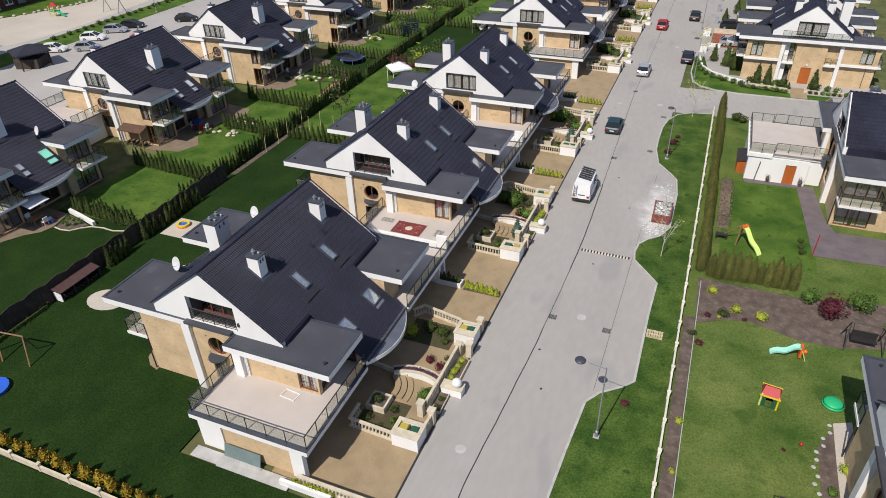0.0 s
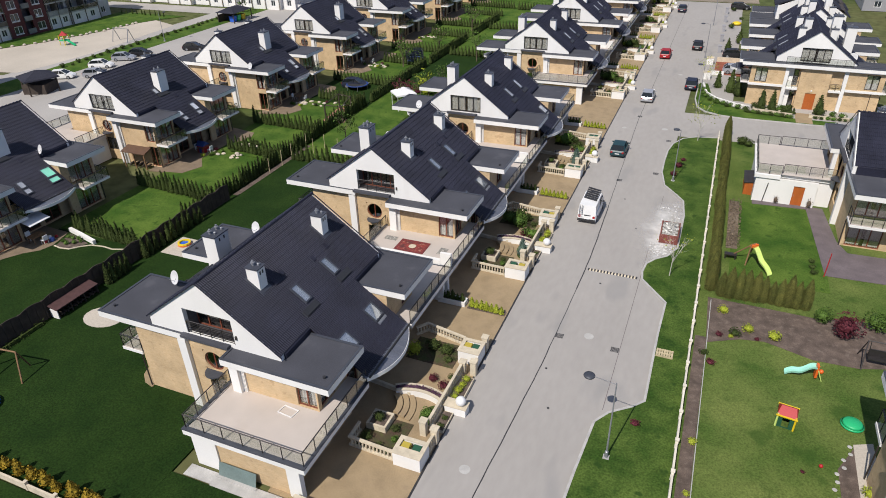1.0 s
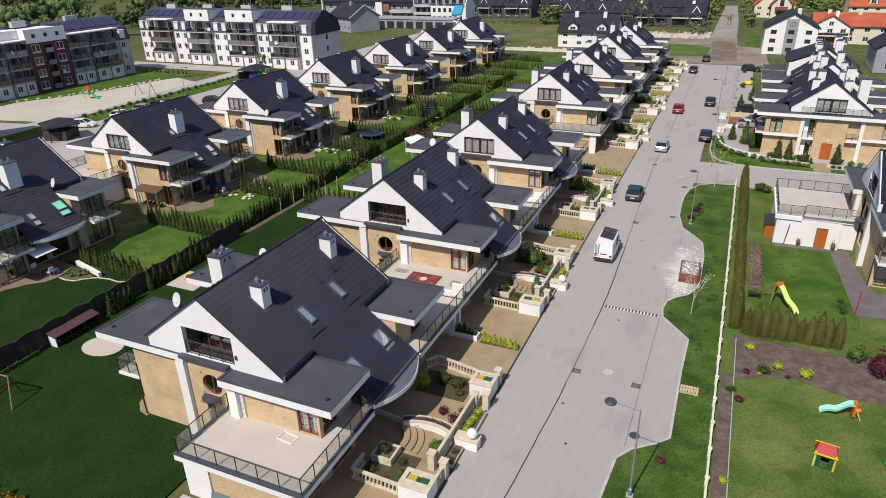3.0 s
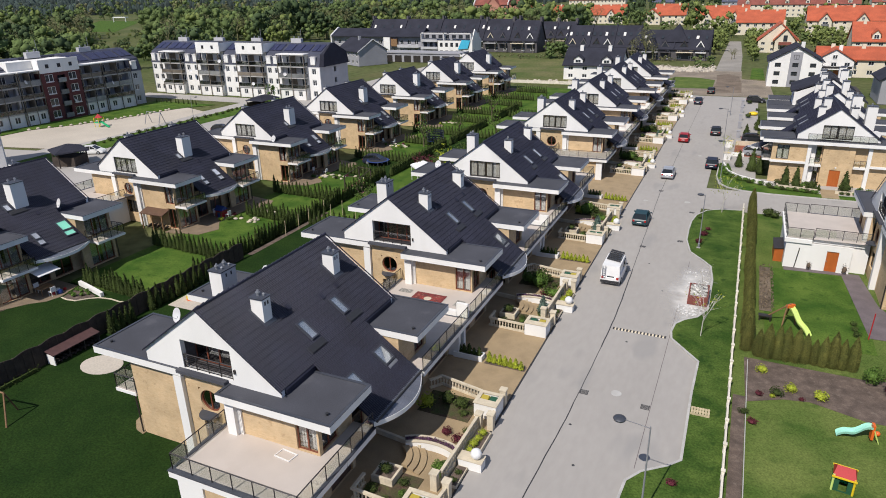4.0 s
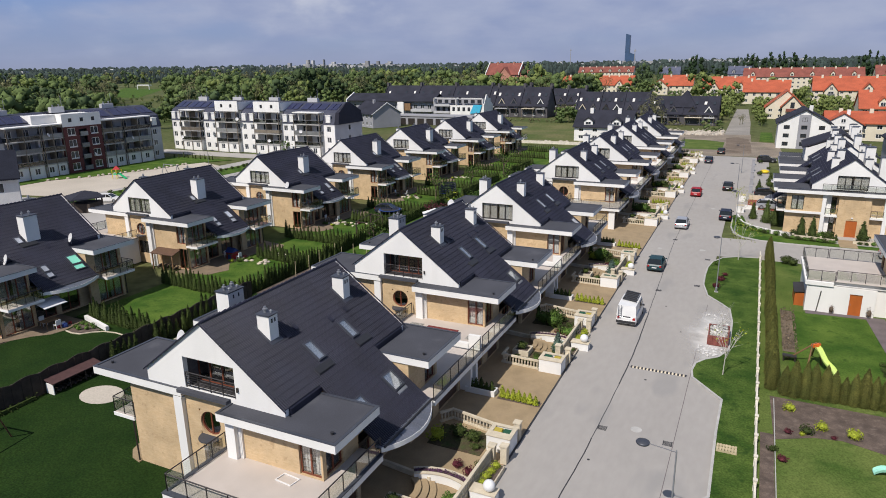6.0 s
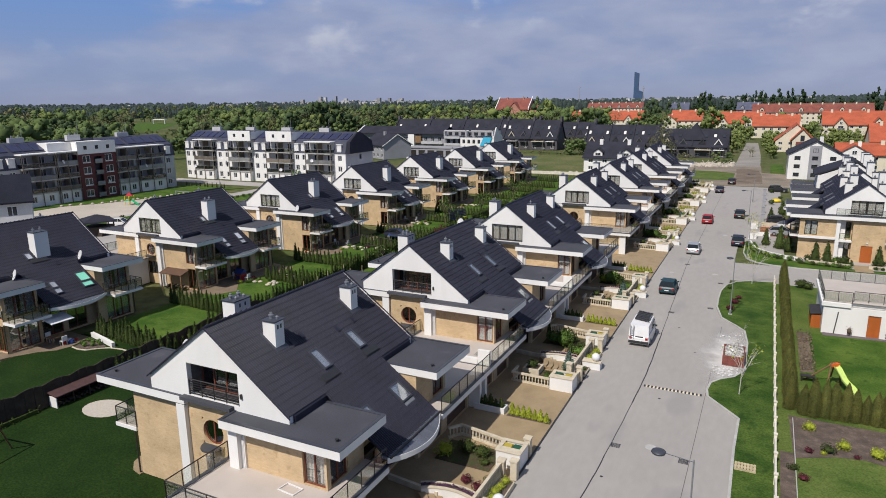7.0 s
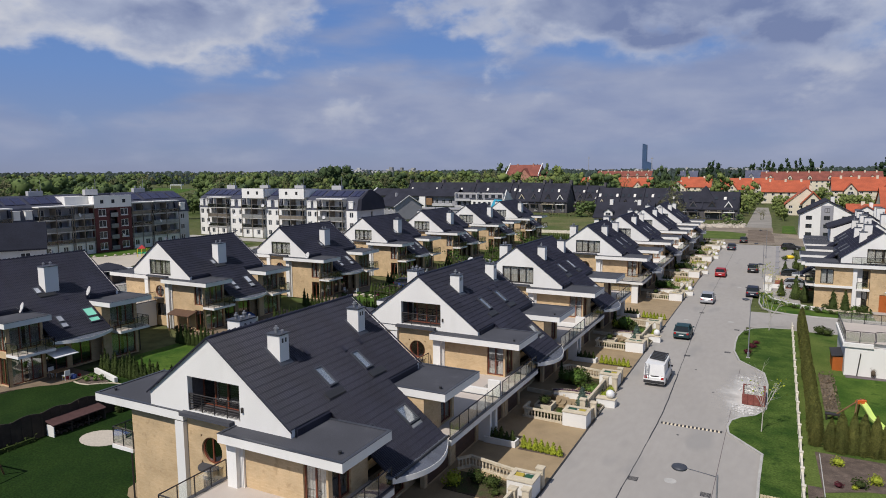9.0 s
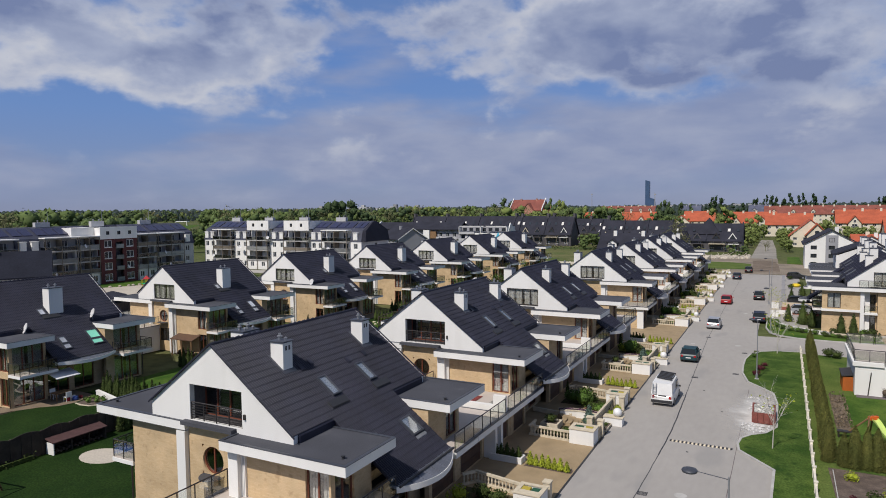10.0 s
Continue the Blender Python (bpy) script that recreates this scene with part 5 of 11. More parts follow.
sheet("plinth", [(-6.6, .1), (-7.4, .3), (-8.1, .9), (-8.4, 1.8), (-8.3, 3.2), (-6.6, 3.4)], 0.09, PAVING, "tan rounded paving below the balcony", "patio", 0.1)
sheet("road", [(16, 204), (23.4, 204), (22.8, 250), (20.6, 322), (15.6, 322), (15.8, 250)], -0.004, LANE, "grey-brown lane beyond the building ground", "road")
sheet("field", [(-640, 520), (-560, 505), (-420, 352), (-452, 345), (-540, 420)], -0.02, LAWN, "distant green playing field", "field")
go = thing("goal", (-575, 492, 0), "white football goal on the distant field", "goal")
part("crossbar", Mesh().box(-9, 9, -2, 2, 4.2, 5.0), WHITE_PL, go)
for x in (-9, 8.4):
    part("post", Mesh().box(x, x + .6, -2, -1.4, 0, 4.2), WHITE_PL, go)


def round_cover(name, x, y, r, material, label, category):
    m = Mesh().lathe([(r, -0.02), (r, 0.006), (r * 0.86, 0.006), (r * 0.84, 0.002), (r * 0.2, 0.002)], (x, y, 0), 20)
    solid(name, m, material, label, category)


def grate(x, y, s=0.28):
    m = Mesh()
    for i in range(6):
        m.box(x - s, x + s, y - s + i * s / 3, y - s + i * s / 3 + s / 5, -0.02, 0.006)
    m.box(x - s, x - s + .04, y - s, y + s, -0.02, 0.007).box(x + s - .04, x + s, y - s, y + s, -0.02, 0.007)
    solid("drain_grate", m, PLASTIC_BLACK, "dark iron drain grate set in the street", "drain", "street drains")


for x, y in ((18.1, 15.5), (22.2, 15.3), (17.7, 44.5), (21.5, 58.0), (16.9, 66), (17.5, 74), (21.2, 47.5)):
    grate(x, y)
for x, y, r in ((15.92, 1.31, 0.34), (20.15, 16.17, 0.36), (20.6, 62, 0.36), (15.6, 61.0, 0.3), (20.2, 88, 0.34)):
    round_cover("manhole_cover", x, y, r, KERB, "round pale manhole cover in the street", "manhole cover")
for x, y in ((18.1, 11.6), (19.2, 7.9), (19.6, 23.5), (16.5, -2.5), (21.0, 34), (19.0, 40)):
    round_cover("valve_cover", x, y, 0.09, PLASTIC_BLACK, "small dark valve cover in the street", "valve cover")
# striped speed bump
bump = thing("speed_bump", (0, 0, 0), "black and pale striped rubber speed bump across the lane", "speed bump")
for i in range(31):
    x = 18.2 + i * 0.1335
    m = Mesh().extrude([(x, 25.15, 0), (x, 25.25, 0.05), (x, 25.45, 0.05), (x, 25.55, 0)], [(x + .131, 25.15, 0), (x + .131, 25.25, 0.05), (x + .131, 25.45, 0.05), (x + .131, 25.55, 0)])
    part("segment", m, PLASTIC_BLACK if i % 2 == 0 else CREAM, bump)


# ---- plants ----
RNG = np.random.default_rng(7)


def leaves(m, centres, size, flat=0.0):
    """Small leaf clusters, one four-cornered flake each, turned at random."""
    c = np.asarray(centres, float)
    n = len(c)
    if n == 0:
        return m
    a = RNG.normal(size=(n, 3))
    a /= np.linalg.norm(a, axis=1)[:, None]
    b = RNG.normal(size=(n, 3))
    b -= (b * a).sum(1)[:, None] * a
    b /= np.linalg.norm(b, axis=1)[:, None]
    s = size * RNG.uniform(0.6, 1.3, (n, 1))
    k = len(m.v)
    quad = np.stack([c - a * s * .5, c + b * s * .32, c + a * s * .5, c - b * s * .32], axis=1).reshape(-1, 3)
    m.v.extend(map(tuple, quad.tolist()))
    m.f.extend([(k + 4 * i, k + 4 * i + 1, k + 4 * i + 2, k + 4 * i + 3) for i in range(n)])
    return m


def shell(n, centre, radii, inner=0.75):
    d = RNG.normal(size=(n, 3))
    d /= np.linalg.norm(d, axis=1)[:, None]
    return np.asarray(centre) + d * np.asarray(radii) * RNG.uniform(inner, 1.0, (n, 1))


def cone_points(n, h, r, tip=0.25):
    t = RNG.uniform(0, 1, n) ** 1.3
    rad = r * np.where(t < 0.15, 0.75 + t * 1.6, (1 - t) ** 0.75 + 0.02) * RNG.uniform(0.72, 1.08, n)
    ang = RNG.uniform(0, 2 * math.pi, n)
    return np.stack([rad * np.cos(ang), rad * np.sin(ang), 0.05 + t * h], axis=1)


def conifer_mesh(name, h, r, n, leaf, material):
    m = Mesh().lathe([(r * .55, 0.02), (r * .72, h * .15), (r * .5, h * .5), (r * .2, h * .8), (0.01, h * .97)], (0, 0, 0), 7)
    leaves(m, cone_points(n, h, r), leaf)
    return m.data(name, material)


def bush_mesh(name, r, h, n, leaf, material):
    m = Mesh()
    m.ball((0, 0, h * .48), r * .6, squash=h / (2 * r), sides=8, rings=5)
    pts = []
    for _ in range(5):
        o = RNG.uniform(-0.4, 0.4, 2) * r
        pts.append(shell(n // 5, (o[0], o[1], h * RNG.uniform(.42, .62)), (r * .7, r * .7, h * .46)))
    p = np.concatenate(pts)
    p[:, 2] = np.maximum(p[:, 2], 0.03)
    leaves(m, p, leaf)
    return m.data(name, material)


THUJA = [conifer_mesh("thuja", 2.0, 0.34, 300, 0.13, LEAF_THUJA), conifer_mesh("thuja", 2.2, 0.36, 300, 0.13, LEAF_THUJA), conifer_mesh("thuja", 1.75, 0.33, 280, 0.13, LEAF_THUJA)]


def column_mesh(name, h, r, n, leaf, material):
    """A fat clipped column with a round head."""
    m = Mesh().lathe([(r * .66, 0.02), (r * .82, h * .22), (r * .74, h * .5), (r * .48, h * .78), (0.02, h * .95)], (0, 0, 0), 9)
    t = RNG.uniform(0, 1, n)
    rad = r * np.where(t < .25, .86 + .5 * t, np.maximum(0, 1 - ((np.maximum(t, .25) - .25) / .75) ** 1.9)) * RNG.uniform(.84, 1.05, n)
    ang = RNG.uniform(0, 2 * math.pi, n)
    leaves(m, np.stack([rad * np.cos(ang), rad * np.sin(ang), .04 + t * h * .98], axis=1), leaf)
    return m.data(name, material)


THUJA_FAT = [column_mesh("thuja", 2.5, .44, 1900, .085, LEAF_OLIVE), column_mesh("thuja", 2.75, .46, 1900, .085, LEAF_OLIVE), column_mesh("thuja", 2.35, .43, 1900, .085, LEAF_OLIVE)]
THUJA_GOLD = [conifer_mesh("thuja", 0.95, 0.42, 170, 0.16, LEAF_GOLD), conifer_mesh("thuja", 1.15, 0.45, 170, 0.16, LEAF_GOLD)]
THUJA_LIME = conifer_mesh("thuja", 0.75, 0.27, 160, 0.11, LEAF_YELLOW)
DARK_DWARF = conifer_mesh("dwarf_conifer", 0.65, 0.25, 130, 0.11, LEAF_THUJA)
SPRUCE = conifer_mesh("spruce", 1.7, 0.62, 320, 0.16, LEAF_BLUE)
BUSH_GREEN = [bush_mesh("shrub", 0.6, 0.85, 260, 0.14, LEAF), bush_mesh("shrub", 0.75, 0.8, 300, 0.14, LEAF)]
BUSH_DARK = [bush_mesh("shrub", 0.7, 0.8, 280, 0.14, LEAF_THUJA), bush_mesh("shrub", 0.55, 0.6, 220, 0.13, LEAF_THUJA)]
BUSH_LIME = bush_mesh("shrub", 0.62, 0.75, 260, 0.13, LEAF_YELLOW)
BUSH_RED = bush_mesh("shrub", 0.6, 0.6, 240, 0.13, LEAF_RED)
BUSH_MAROON = bush_mesh("shrub", 1.35, 2.3, 800, 0.2, LEAF_RED)
BUSH_BIG = bush_mesh("shrub", 1.3, 2.0, 700, 0.2, LEAF)


def plant(name, mesh, x, y, z, label, category, group="", s=1.0):
    ob = new(name, mesh)
    ob.location, ob.rotation_euler = (x, y, z), (0, 0, random.uniform(0, 6.28))
    k = s * random.uniform(0.88, 1.12)
    ob.scale = (k, k, k * random.uniform(0.92, 1.1))
    return tagged(ob, label, category, group)


FAR_THUJAS = Mesh()


def thuja_row(x0, y0, x1, y1, step, z=0.03, meshes=THUJA, label="dark green thuja in a garden hedge", group="thuja hedges"):
    d = math.hypot(x1 - x0, y1 - y0)
    n = max(1, int(d / step))
    for i in range(n + 1):
        t = i / n
        if min(y0, y1) > 52:
            FAR_THUJAS.lathe([(.25, 0.0), (.36, .25), (.27, .8), (.1, 1.4), (.01, 1.75)], (x0 + (x1 - x0) * t, y0 + (y1 - y0) * t, z), 6)
            leaves(FAR_THUJAS, cone_points(40, 1.75, .4) + np.array([x0 + (x1 - x0) * t, y0 + (y1 - y0) * t, z]), 0.22)
            continue
        plant("thuja", random.choice(meshes), x0 + (x1 - x0) * t + random.uniform(-.06, .06), y0 + (y1 - y0) * t + random.uniform(-.06, .06), z, label, "conifer", group)


def hedge(name, x0, x1, y0, y1, h, material, leaf, density, label, z=0.05):
    m = Mesh().box(x0 + .08, x1 - .08, y0 + .08, y1 - .08, 0, h - .08)
    w, l = x1 - x0, y1 - y0
    area = 2 * (w + l) * h + w * l
    n = int(area * density)
    p = RNG.uniform(0, 1, (n, 3)) * [w, l, h] + [x0, y0, 0]
    face = RNG.choice(5, n, p=np.array([w * h, w * h, l * h, l * h, w * l]) / area)
    wob = RNG.normal(0, 0.05, n)
    p[face == 0, 1] = y0; p[face == 1, 1] = y1; p[face == 2, 0] = x0; p[face == 3, 0] = x1; p[face == 4, 2] = h
    p[:, 0] += wob; p[:, 1] += RNG.normal(0, 0.05, n); p[:, 2] += np.where(face == 4, np.sin(p[:, 1] * 3.1) * .07 + np.abs(RNG.normal(0, .07, n)), 0)
    leaves(m, p, leaf)
    return solid(name, m, material, label, "hedge", kind="stuff", at=(0, 0, z))


def leafy_tree(x, y, h, spread, material, label, bare=0.0, trunk=BARK, group="", n=900, leaf=0.3):
    """Tapered trunk, forked limbs and a crown of many flakes with gaps."""
    t = thing("tree", (x, y, 0), label, "tree", group)
    m = Mesh()
    top = h * 0.45
    thin = 0.45 if bare else 1.0
    m.tube((0, 0, 0), (0.05, 0.03, top), h * 0.022 * thin, h * 0.014 * thin, 8)
    tips = []
    for i in range(9):
        a = i * 2.4 + RNG.uniform(-.3, .3)
        base = (0.05, 0.03, h * RNG.uniform(0.28, 0.5))
        tip = (spread * RNG.uniform(.4, .8) * math.cos(a), spread * RNG.uniform(.4, .8) * math.sin(a), h * RNG.uniform(.55, .95))
        m.tube(base, tip, h * 0.009 * thin, h * 0.003 * thin, 5)
        tips.append(tip)
        for _ in range(3):
            q = tuple(np.array(tip) + RNG.normal(0, spread * .22, 3))
            mid = tuple(np.array(base) * .35 + np.array(tip) * .65)
            m.tube(mid, q, h * 0.004 * thin, h * 0.0015 * thin, 4)
            tips.append(q)
    part("trunk", m, trunk, t)
    c = Mesh()
    pts = [shell(int(n / len(tips) * (1 - bare)), p, (spread * .32, spread * .32, h * .12), 0.2) for p in tips]
    leaves(c, np.concatenate(pts), leaf)
    part("crown", c, material, t)
    return t


# hedges and fences between the gardens
def board_fence(pts, h, label):
    """Dark boards between posts; one length is one thing."""
    f = thing("fence", (0, 0, 0), label, "fence")
    for (x0, y0), (x1, y1) in zip(pts, pts[1:]):
        d = math.hypot(x1 - x0, y1 - y0)
        n = max(1, int(d / 2.0))
        for i in range(n):
            a, b = i / n, (i + 1) / n
            p, q = (x0 + (x1 - x0) * a, y0 + (y1 - y0) * a), (x0 + (x1 - x0) * b, y0 + (y1 - y0) * b)
            ux, uy = (q[0] - p[0]) / math.hypot(q[0] - p[0], q[1] - p[1]), (q[1] - p[1]) / math.hypot(q[0] - p[0], q[1] - p[1])
            nx, ny = -uy * .03, ux * .03
            hh = h - .16
            arch = [(p, .02)] + [((p[0] + (q[0] - p[0]) * s / 6, p[1] + (q[1] - p[1]) * s / 6), h + .2 * math.sin(math.pi * s / 6) - .14) for s in range(7)] + [(q, .02)]
            part("panel", Mesh().extrude([(v[0] + nx, v[1] + ny, z) for v, z in arch], [(v[0] - nx, v[1] - ny, z) for v, z in arch]), FENCE_DARK, f)
            for s in (2, 4):
                v = (p[0] + (q[0] - p[0]) * s / 6 - nx * 1.4, p[1] + (q[1] - p[1]) * s / 6 - ny * 1.4)
                part("batten", Mesh().box(v[0] - .03, v[0] + .03, v[1] - .025, v[1] + .025, .02, h + .2 * math.sin(math.pi * s / 6) - .2), FENCE_DARK, f)
            part("post", Mesh().box(p[0] - .06, p[0] + .06, p[1] - .06, p[1] + .06, 0.0, hh + .08), FENCE_DARK, f)
    return f


board_fence([(-20.4, -9), (-20.4, 26)], 1.84, "dark weathered wooden fence with arched panels between the gardens")
for y in (1.5, 3.3, 5.1, 6.8, 8.7, 10.5):
    plant("shrub", BUSH_DARK[0], -20.9, y, .03, "small dark shrub behind the fence", "shrub", "fence shrubs", .75)
hedge("hedge", -20.25, -19.9, -3, 2.6, .35, LEAF_THUJA, 0.14, 40, "low dark growth at the foot of the fence")
thuja_row(-19.7, 8.9, -19.8, 11.2, 0.5)
thuja_row(-20.0, 13.4, -20.0, 21, 0.75)
thuja_row(-30.6, 15.2, -22.2, 14.5, 0.56)
for y in (37.4, 59.0, 80.8, 102.4, 124, 145):
    thuja_row(-29.6, y + .3, -21.6, y - .4, 0.6)
for y in (25.1, 46.6, 68.2, 89.8, 111.6, 133.2):
    thuja_row(-32.5, y + .4, -21.6, y - .3, 0.62)
for y0, y1 in ((20, 36), (37, 58), (60, 80), (82, 100), (104, 120)):
    thuja_row(-21.2, y0, -21.2, y1, 0.56)
for y in (37.5, 66.5, 88.9, 111, 132):
    thuja_row(-20, y, -10.2, y, 0.7)
solid("thuja_hedges", FAR_THUJAS, LEAF_THUJA, "rows of dark green thujas dividing the farther gardens", "hedge", kind="stuff")
# golden thujas along the front fence
for i in range(26):
    plant("thuja", THUJA_GOLD[i % 2], -21 + i * 1.12 + random.uniform(-.15, .15), -8.5 + random.uniform(-.1, .1), 0.03, "golden dwarf thuja by the concrete fence", "conifer", "golden thujas")
# long clipped hedge across the street, and the thuja screen at its end
thuja_row(28.1, 25.6, 28.1, 51.9, 0.78, 0.06, THUJA_FAT, "olive green thuja in a tall clipped row", "thuja row")
thuja_row(28.1, 51.0, 28.1, 63.0, 0.78, 0.06, THUJA_FAT, "olive green thuja in a tall clipped row", "thuja row")
thuja_row(28.9, 25.0, 35.0, 25.3, 0.60, 0.06, THUJA_FAT, "olive green thuja in a clipped screen", "thuja screen")


# ---- fences of concrete ----
def low_concrete_fence(pts, h, step, label, material=CREAM):
    f = thing("fence", (0, 0, 0), label, "fence")
    for (x0, y0), (x1, y1) in zip(pts, pts[1:]):
        d = math.hypot(x1 - x0, y1 - y0)
        n = max(1, int(d / step))
        ux, uy = (x1 - x0) / d, (y1 - y0) / d
        nx, ny = -uy * .06, ux * .06
        for i in range(n):
            a, b = i / n, (i + 1) / n
            p, q = (x0 + (x1 - x0) * a, y0 + (y1 - y0) * a), (x0 + (x1 - x0) * b, y0 + (y1 - y0) * b)
            j = random.uniform(-.03, .03)
            part("panel", Mesh().prism([(p[0] + nx, p[1] + ny), (p[0] - nx, p[1] - ny), (q[0] - nx, q[1] - ny), (q[0] + nx, q[1] + ny)], 0.0, h + j), material, f)
            part("post", Mesh().box(p[0] - .09, p[0] + .09, p[1] - .09, p[1] + .09, 0, h + .14).box(p[0] - .12, p[0] + .12, p[1] - .12, p[1] + .12, h + .14, h + .19), material, f)
    return f


low_concrete_fence([(27.15, -20), (27.15, 62)], 0.62, 2.45, "low cream concrete fence between verge and gardens", FENCE_PALE)
low_concrete_fence([(-24, -9.0), (7.4, -9.3)], 0.5, 2.4, "low cream concrete fence round the lawn", CREAM)
strip("edging", [(28.25, -12), (28.25, 24)], 0.05, 0.05, 0.15, KERB, "pale concrete edging of the bed", "edging")


# ---- front courts ----
BALUSTER = Mesh().lathe([(0.06, 0), (0.06, 0.05), (0.04, 0.1), (0.065, 0.24), (0.04, 0.4), (0.06, 0.46), (0.06, 0.5)], (0, 0, 0), 6).data("baluster", CREAM)


def balustrade(pts, z0=0.0, group="court balustrades", h=0.78):
    b = thing("balustrade", (0, 0, 0), "cream concrete balustrade with turned balusters", "balustrade", group)
    rail = Mesh().ribbon(pts, 0.18, z0 + h - 0.14, z0 + h)
    rest = Mesh()
    base = Mesh().ribbon(pts, 0.18, z0 if z0 == 0 else 0.0, z0 + 0.14)
    for (x0, y0), (x1, y1) in zip(pts, pts[1:]):
        d = math.hypot(x1 - x0, y1 - y0)
        n = max(2, int(d / 0.24))
        for i in range(n):
            t = (i + .5) / n
            at = (x0 + (x1 - x0) * t, y0 + (y1 - y0) * t, z0 + 0.14)
            if y0 > 36:
                rest.lathe([(0.06, 0), (0.04, 0.1), (0.065, 0.24), (0.04, 0.4), (0.06, 0.5)], at, 5)
            else:
                part("baluster", BALUSTER, None, b).location = at
    if rest.v:
        part("baluster_run", rest, CREAM, b, kind="stuff")
    part("handrail", rail, CREAM, b)
    part("plinth", base, CREAM, b)
    return b


def bin_store(x0, x1, y0, y1, lids):
    s = thing("bin_store", (0, 0, 0), "white walled bin store with sandstone coping beside the street", "bin store", "bin stores")
    t = 0.16
    ring = [(x0 + t / 2, y0 + t / 2), (x1 - t / 2, y0 + t / 2), (x1 - t / 2, y1 - t / 2), (x0 + t / 2, y1 - t / 2)]
    part("wall", Mesh().ribbon(ring, t, 0, 1.05, True), WHITE, s, "white rendered wall")
    part("coping", Mesh().ribbon(ring, t + .1, 1.05, 1.11, True), CREAM, s, "sand-coloured coping")
    part("slab", Mesh().box(x0 + .02, x1 - .02, y0 + .22, y0 + .55, 1.052, 1.1), CREAM, s)
    w = (x1 - x0 - 2 * t) / 2
    for i, material in enumerate(lids):
        b = thing("wheelie_bin", (x0 + t + w * (i + .5), (y0 + y1) / 2 + 0.12, 0.02), "plastic wheelie bin inside a bin store", "bin", "wheelie bins")
        part("body", Mesh().extrude([(-.2, -.24, 0), (.2, -.24, 0), (.2, .2, 0), (-.2, .2, 0)], [(-.27, -.3, .92), (.27, -.3, .92), (.27, .28, .92), (-.27, .28, .92)]), PLASTIC_BLACK if material is BIN_GREEN else material, b)
        part("lid", Mesh().extrude([(-.29, -.32, .92), (.29, -.32, .92), (.29, .3, .92), (-.29, .3, .92)], [(-.27, -.3, 1.0), (.27, -.3, 1.0), (.24, .22, 1.06), (-.24, .22, 1.06)]), material, b)


def gate_post(x, y, h=1.15):
    m = Mesh().box(x - .2, x + .2, y - .2, y + .2, 0, h).box(x - .25, x + .25, y - .25, y + .25, h, h + .08)
    solid("gate_post", m, CREAM, "cream rendered gate post with capping", "post", "gate posts")


def arc_wall(cx, cy, r, a0, a1, h, w, material, top):
    n = 10
    arc = lambda rr: [(cx + rr * math.cos(radians(a0 + (a1 - a0) * i / n)), cy + rr * math.sin(radians(a0 + (a1 - a0) * i / n))) for i in range(n + 1)]
    m = Mesh().ribbon(arc(r + w / 2), w, 0, h)
    p = thing("planter", (0, 0, 0), "curved white retaining planter with reddish coping", "planter", "curved planters")
    part("wall", m, material, p)
    part("coping", Mesh().ribbon(arc(r + .06), .2, h, h + .06), top, p, "sandstone coping")
    part("coping", Mesh().ribbon(arc(r + w - .04), .16, h, h + .06), top, p, "sandstone coping")
    part("soil", Mesh().ribbon(arc(r + w / 2 + .02), w - .34, h - .02, h + .03), MULCH, p)
    pts = []
    for i in range(500):
        t = radians(RNG.uniform(a0, a1)); rr = RNG.uniform(r + .18, r + w - .14)
        pts.append((cx + rr * math.cos(t), cy + rr * math.sin(t), h + RNG.uniform(0, .14)))
    part("heather", leaves(Mesh(), pts, 0.1), PURPLE, p, "purple heather filling the planter")


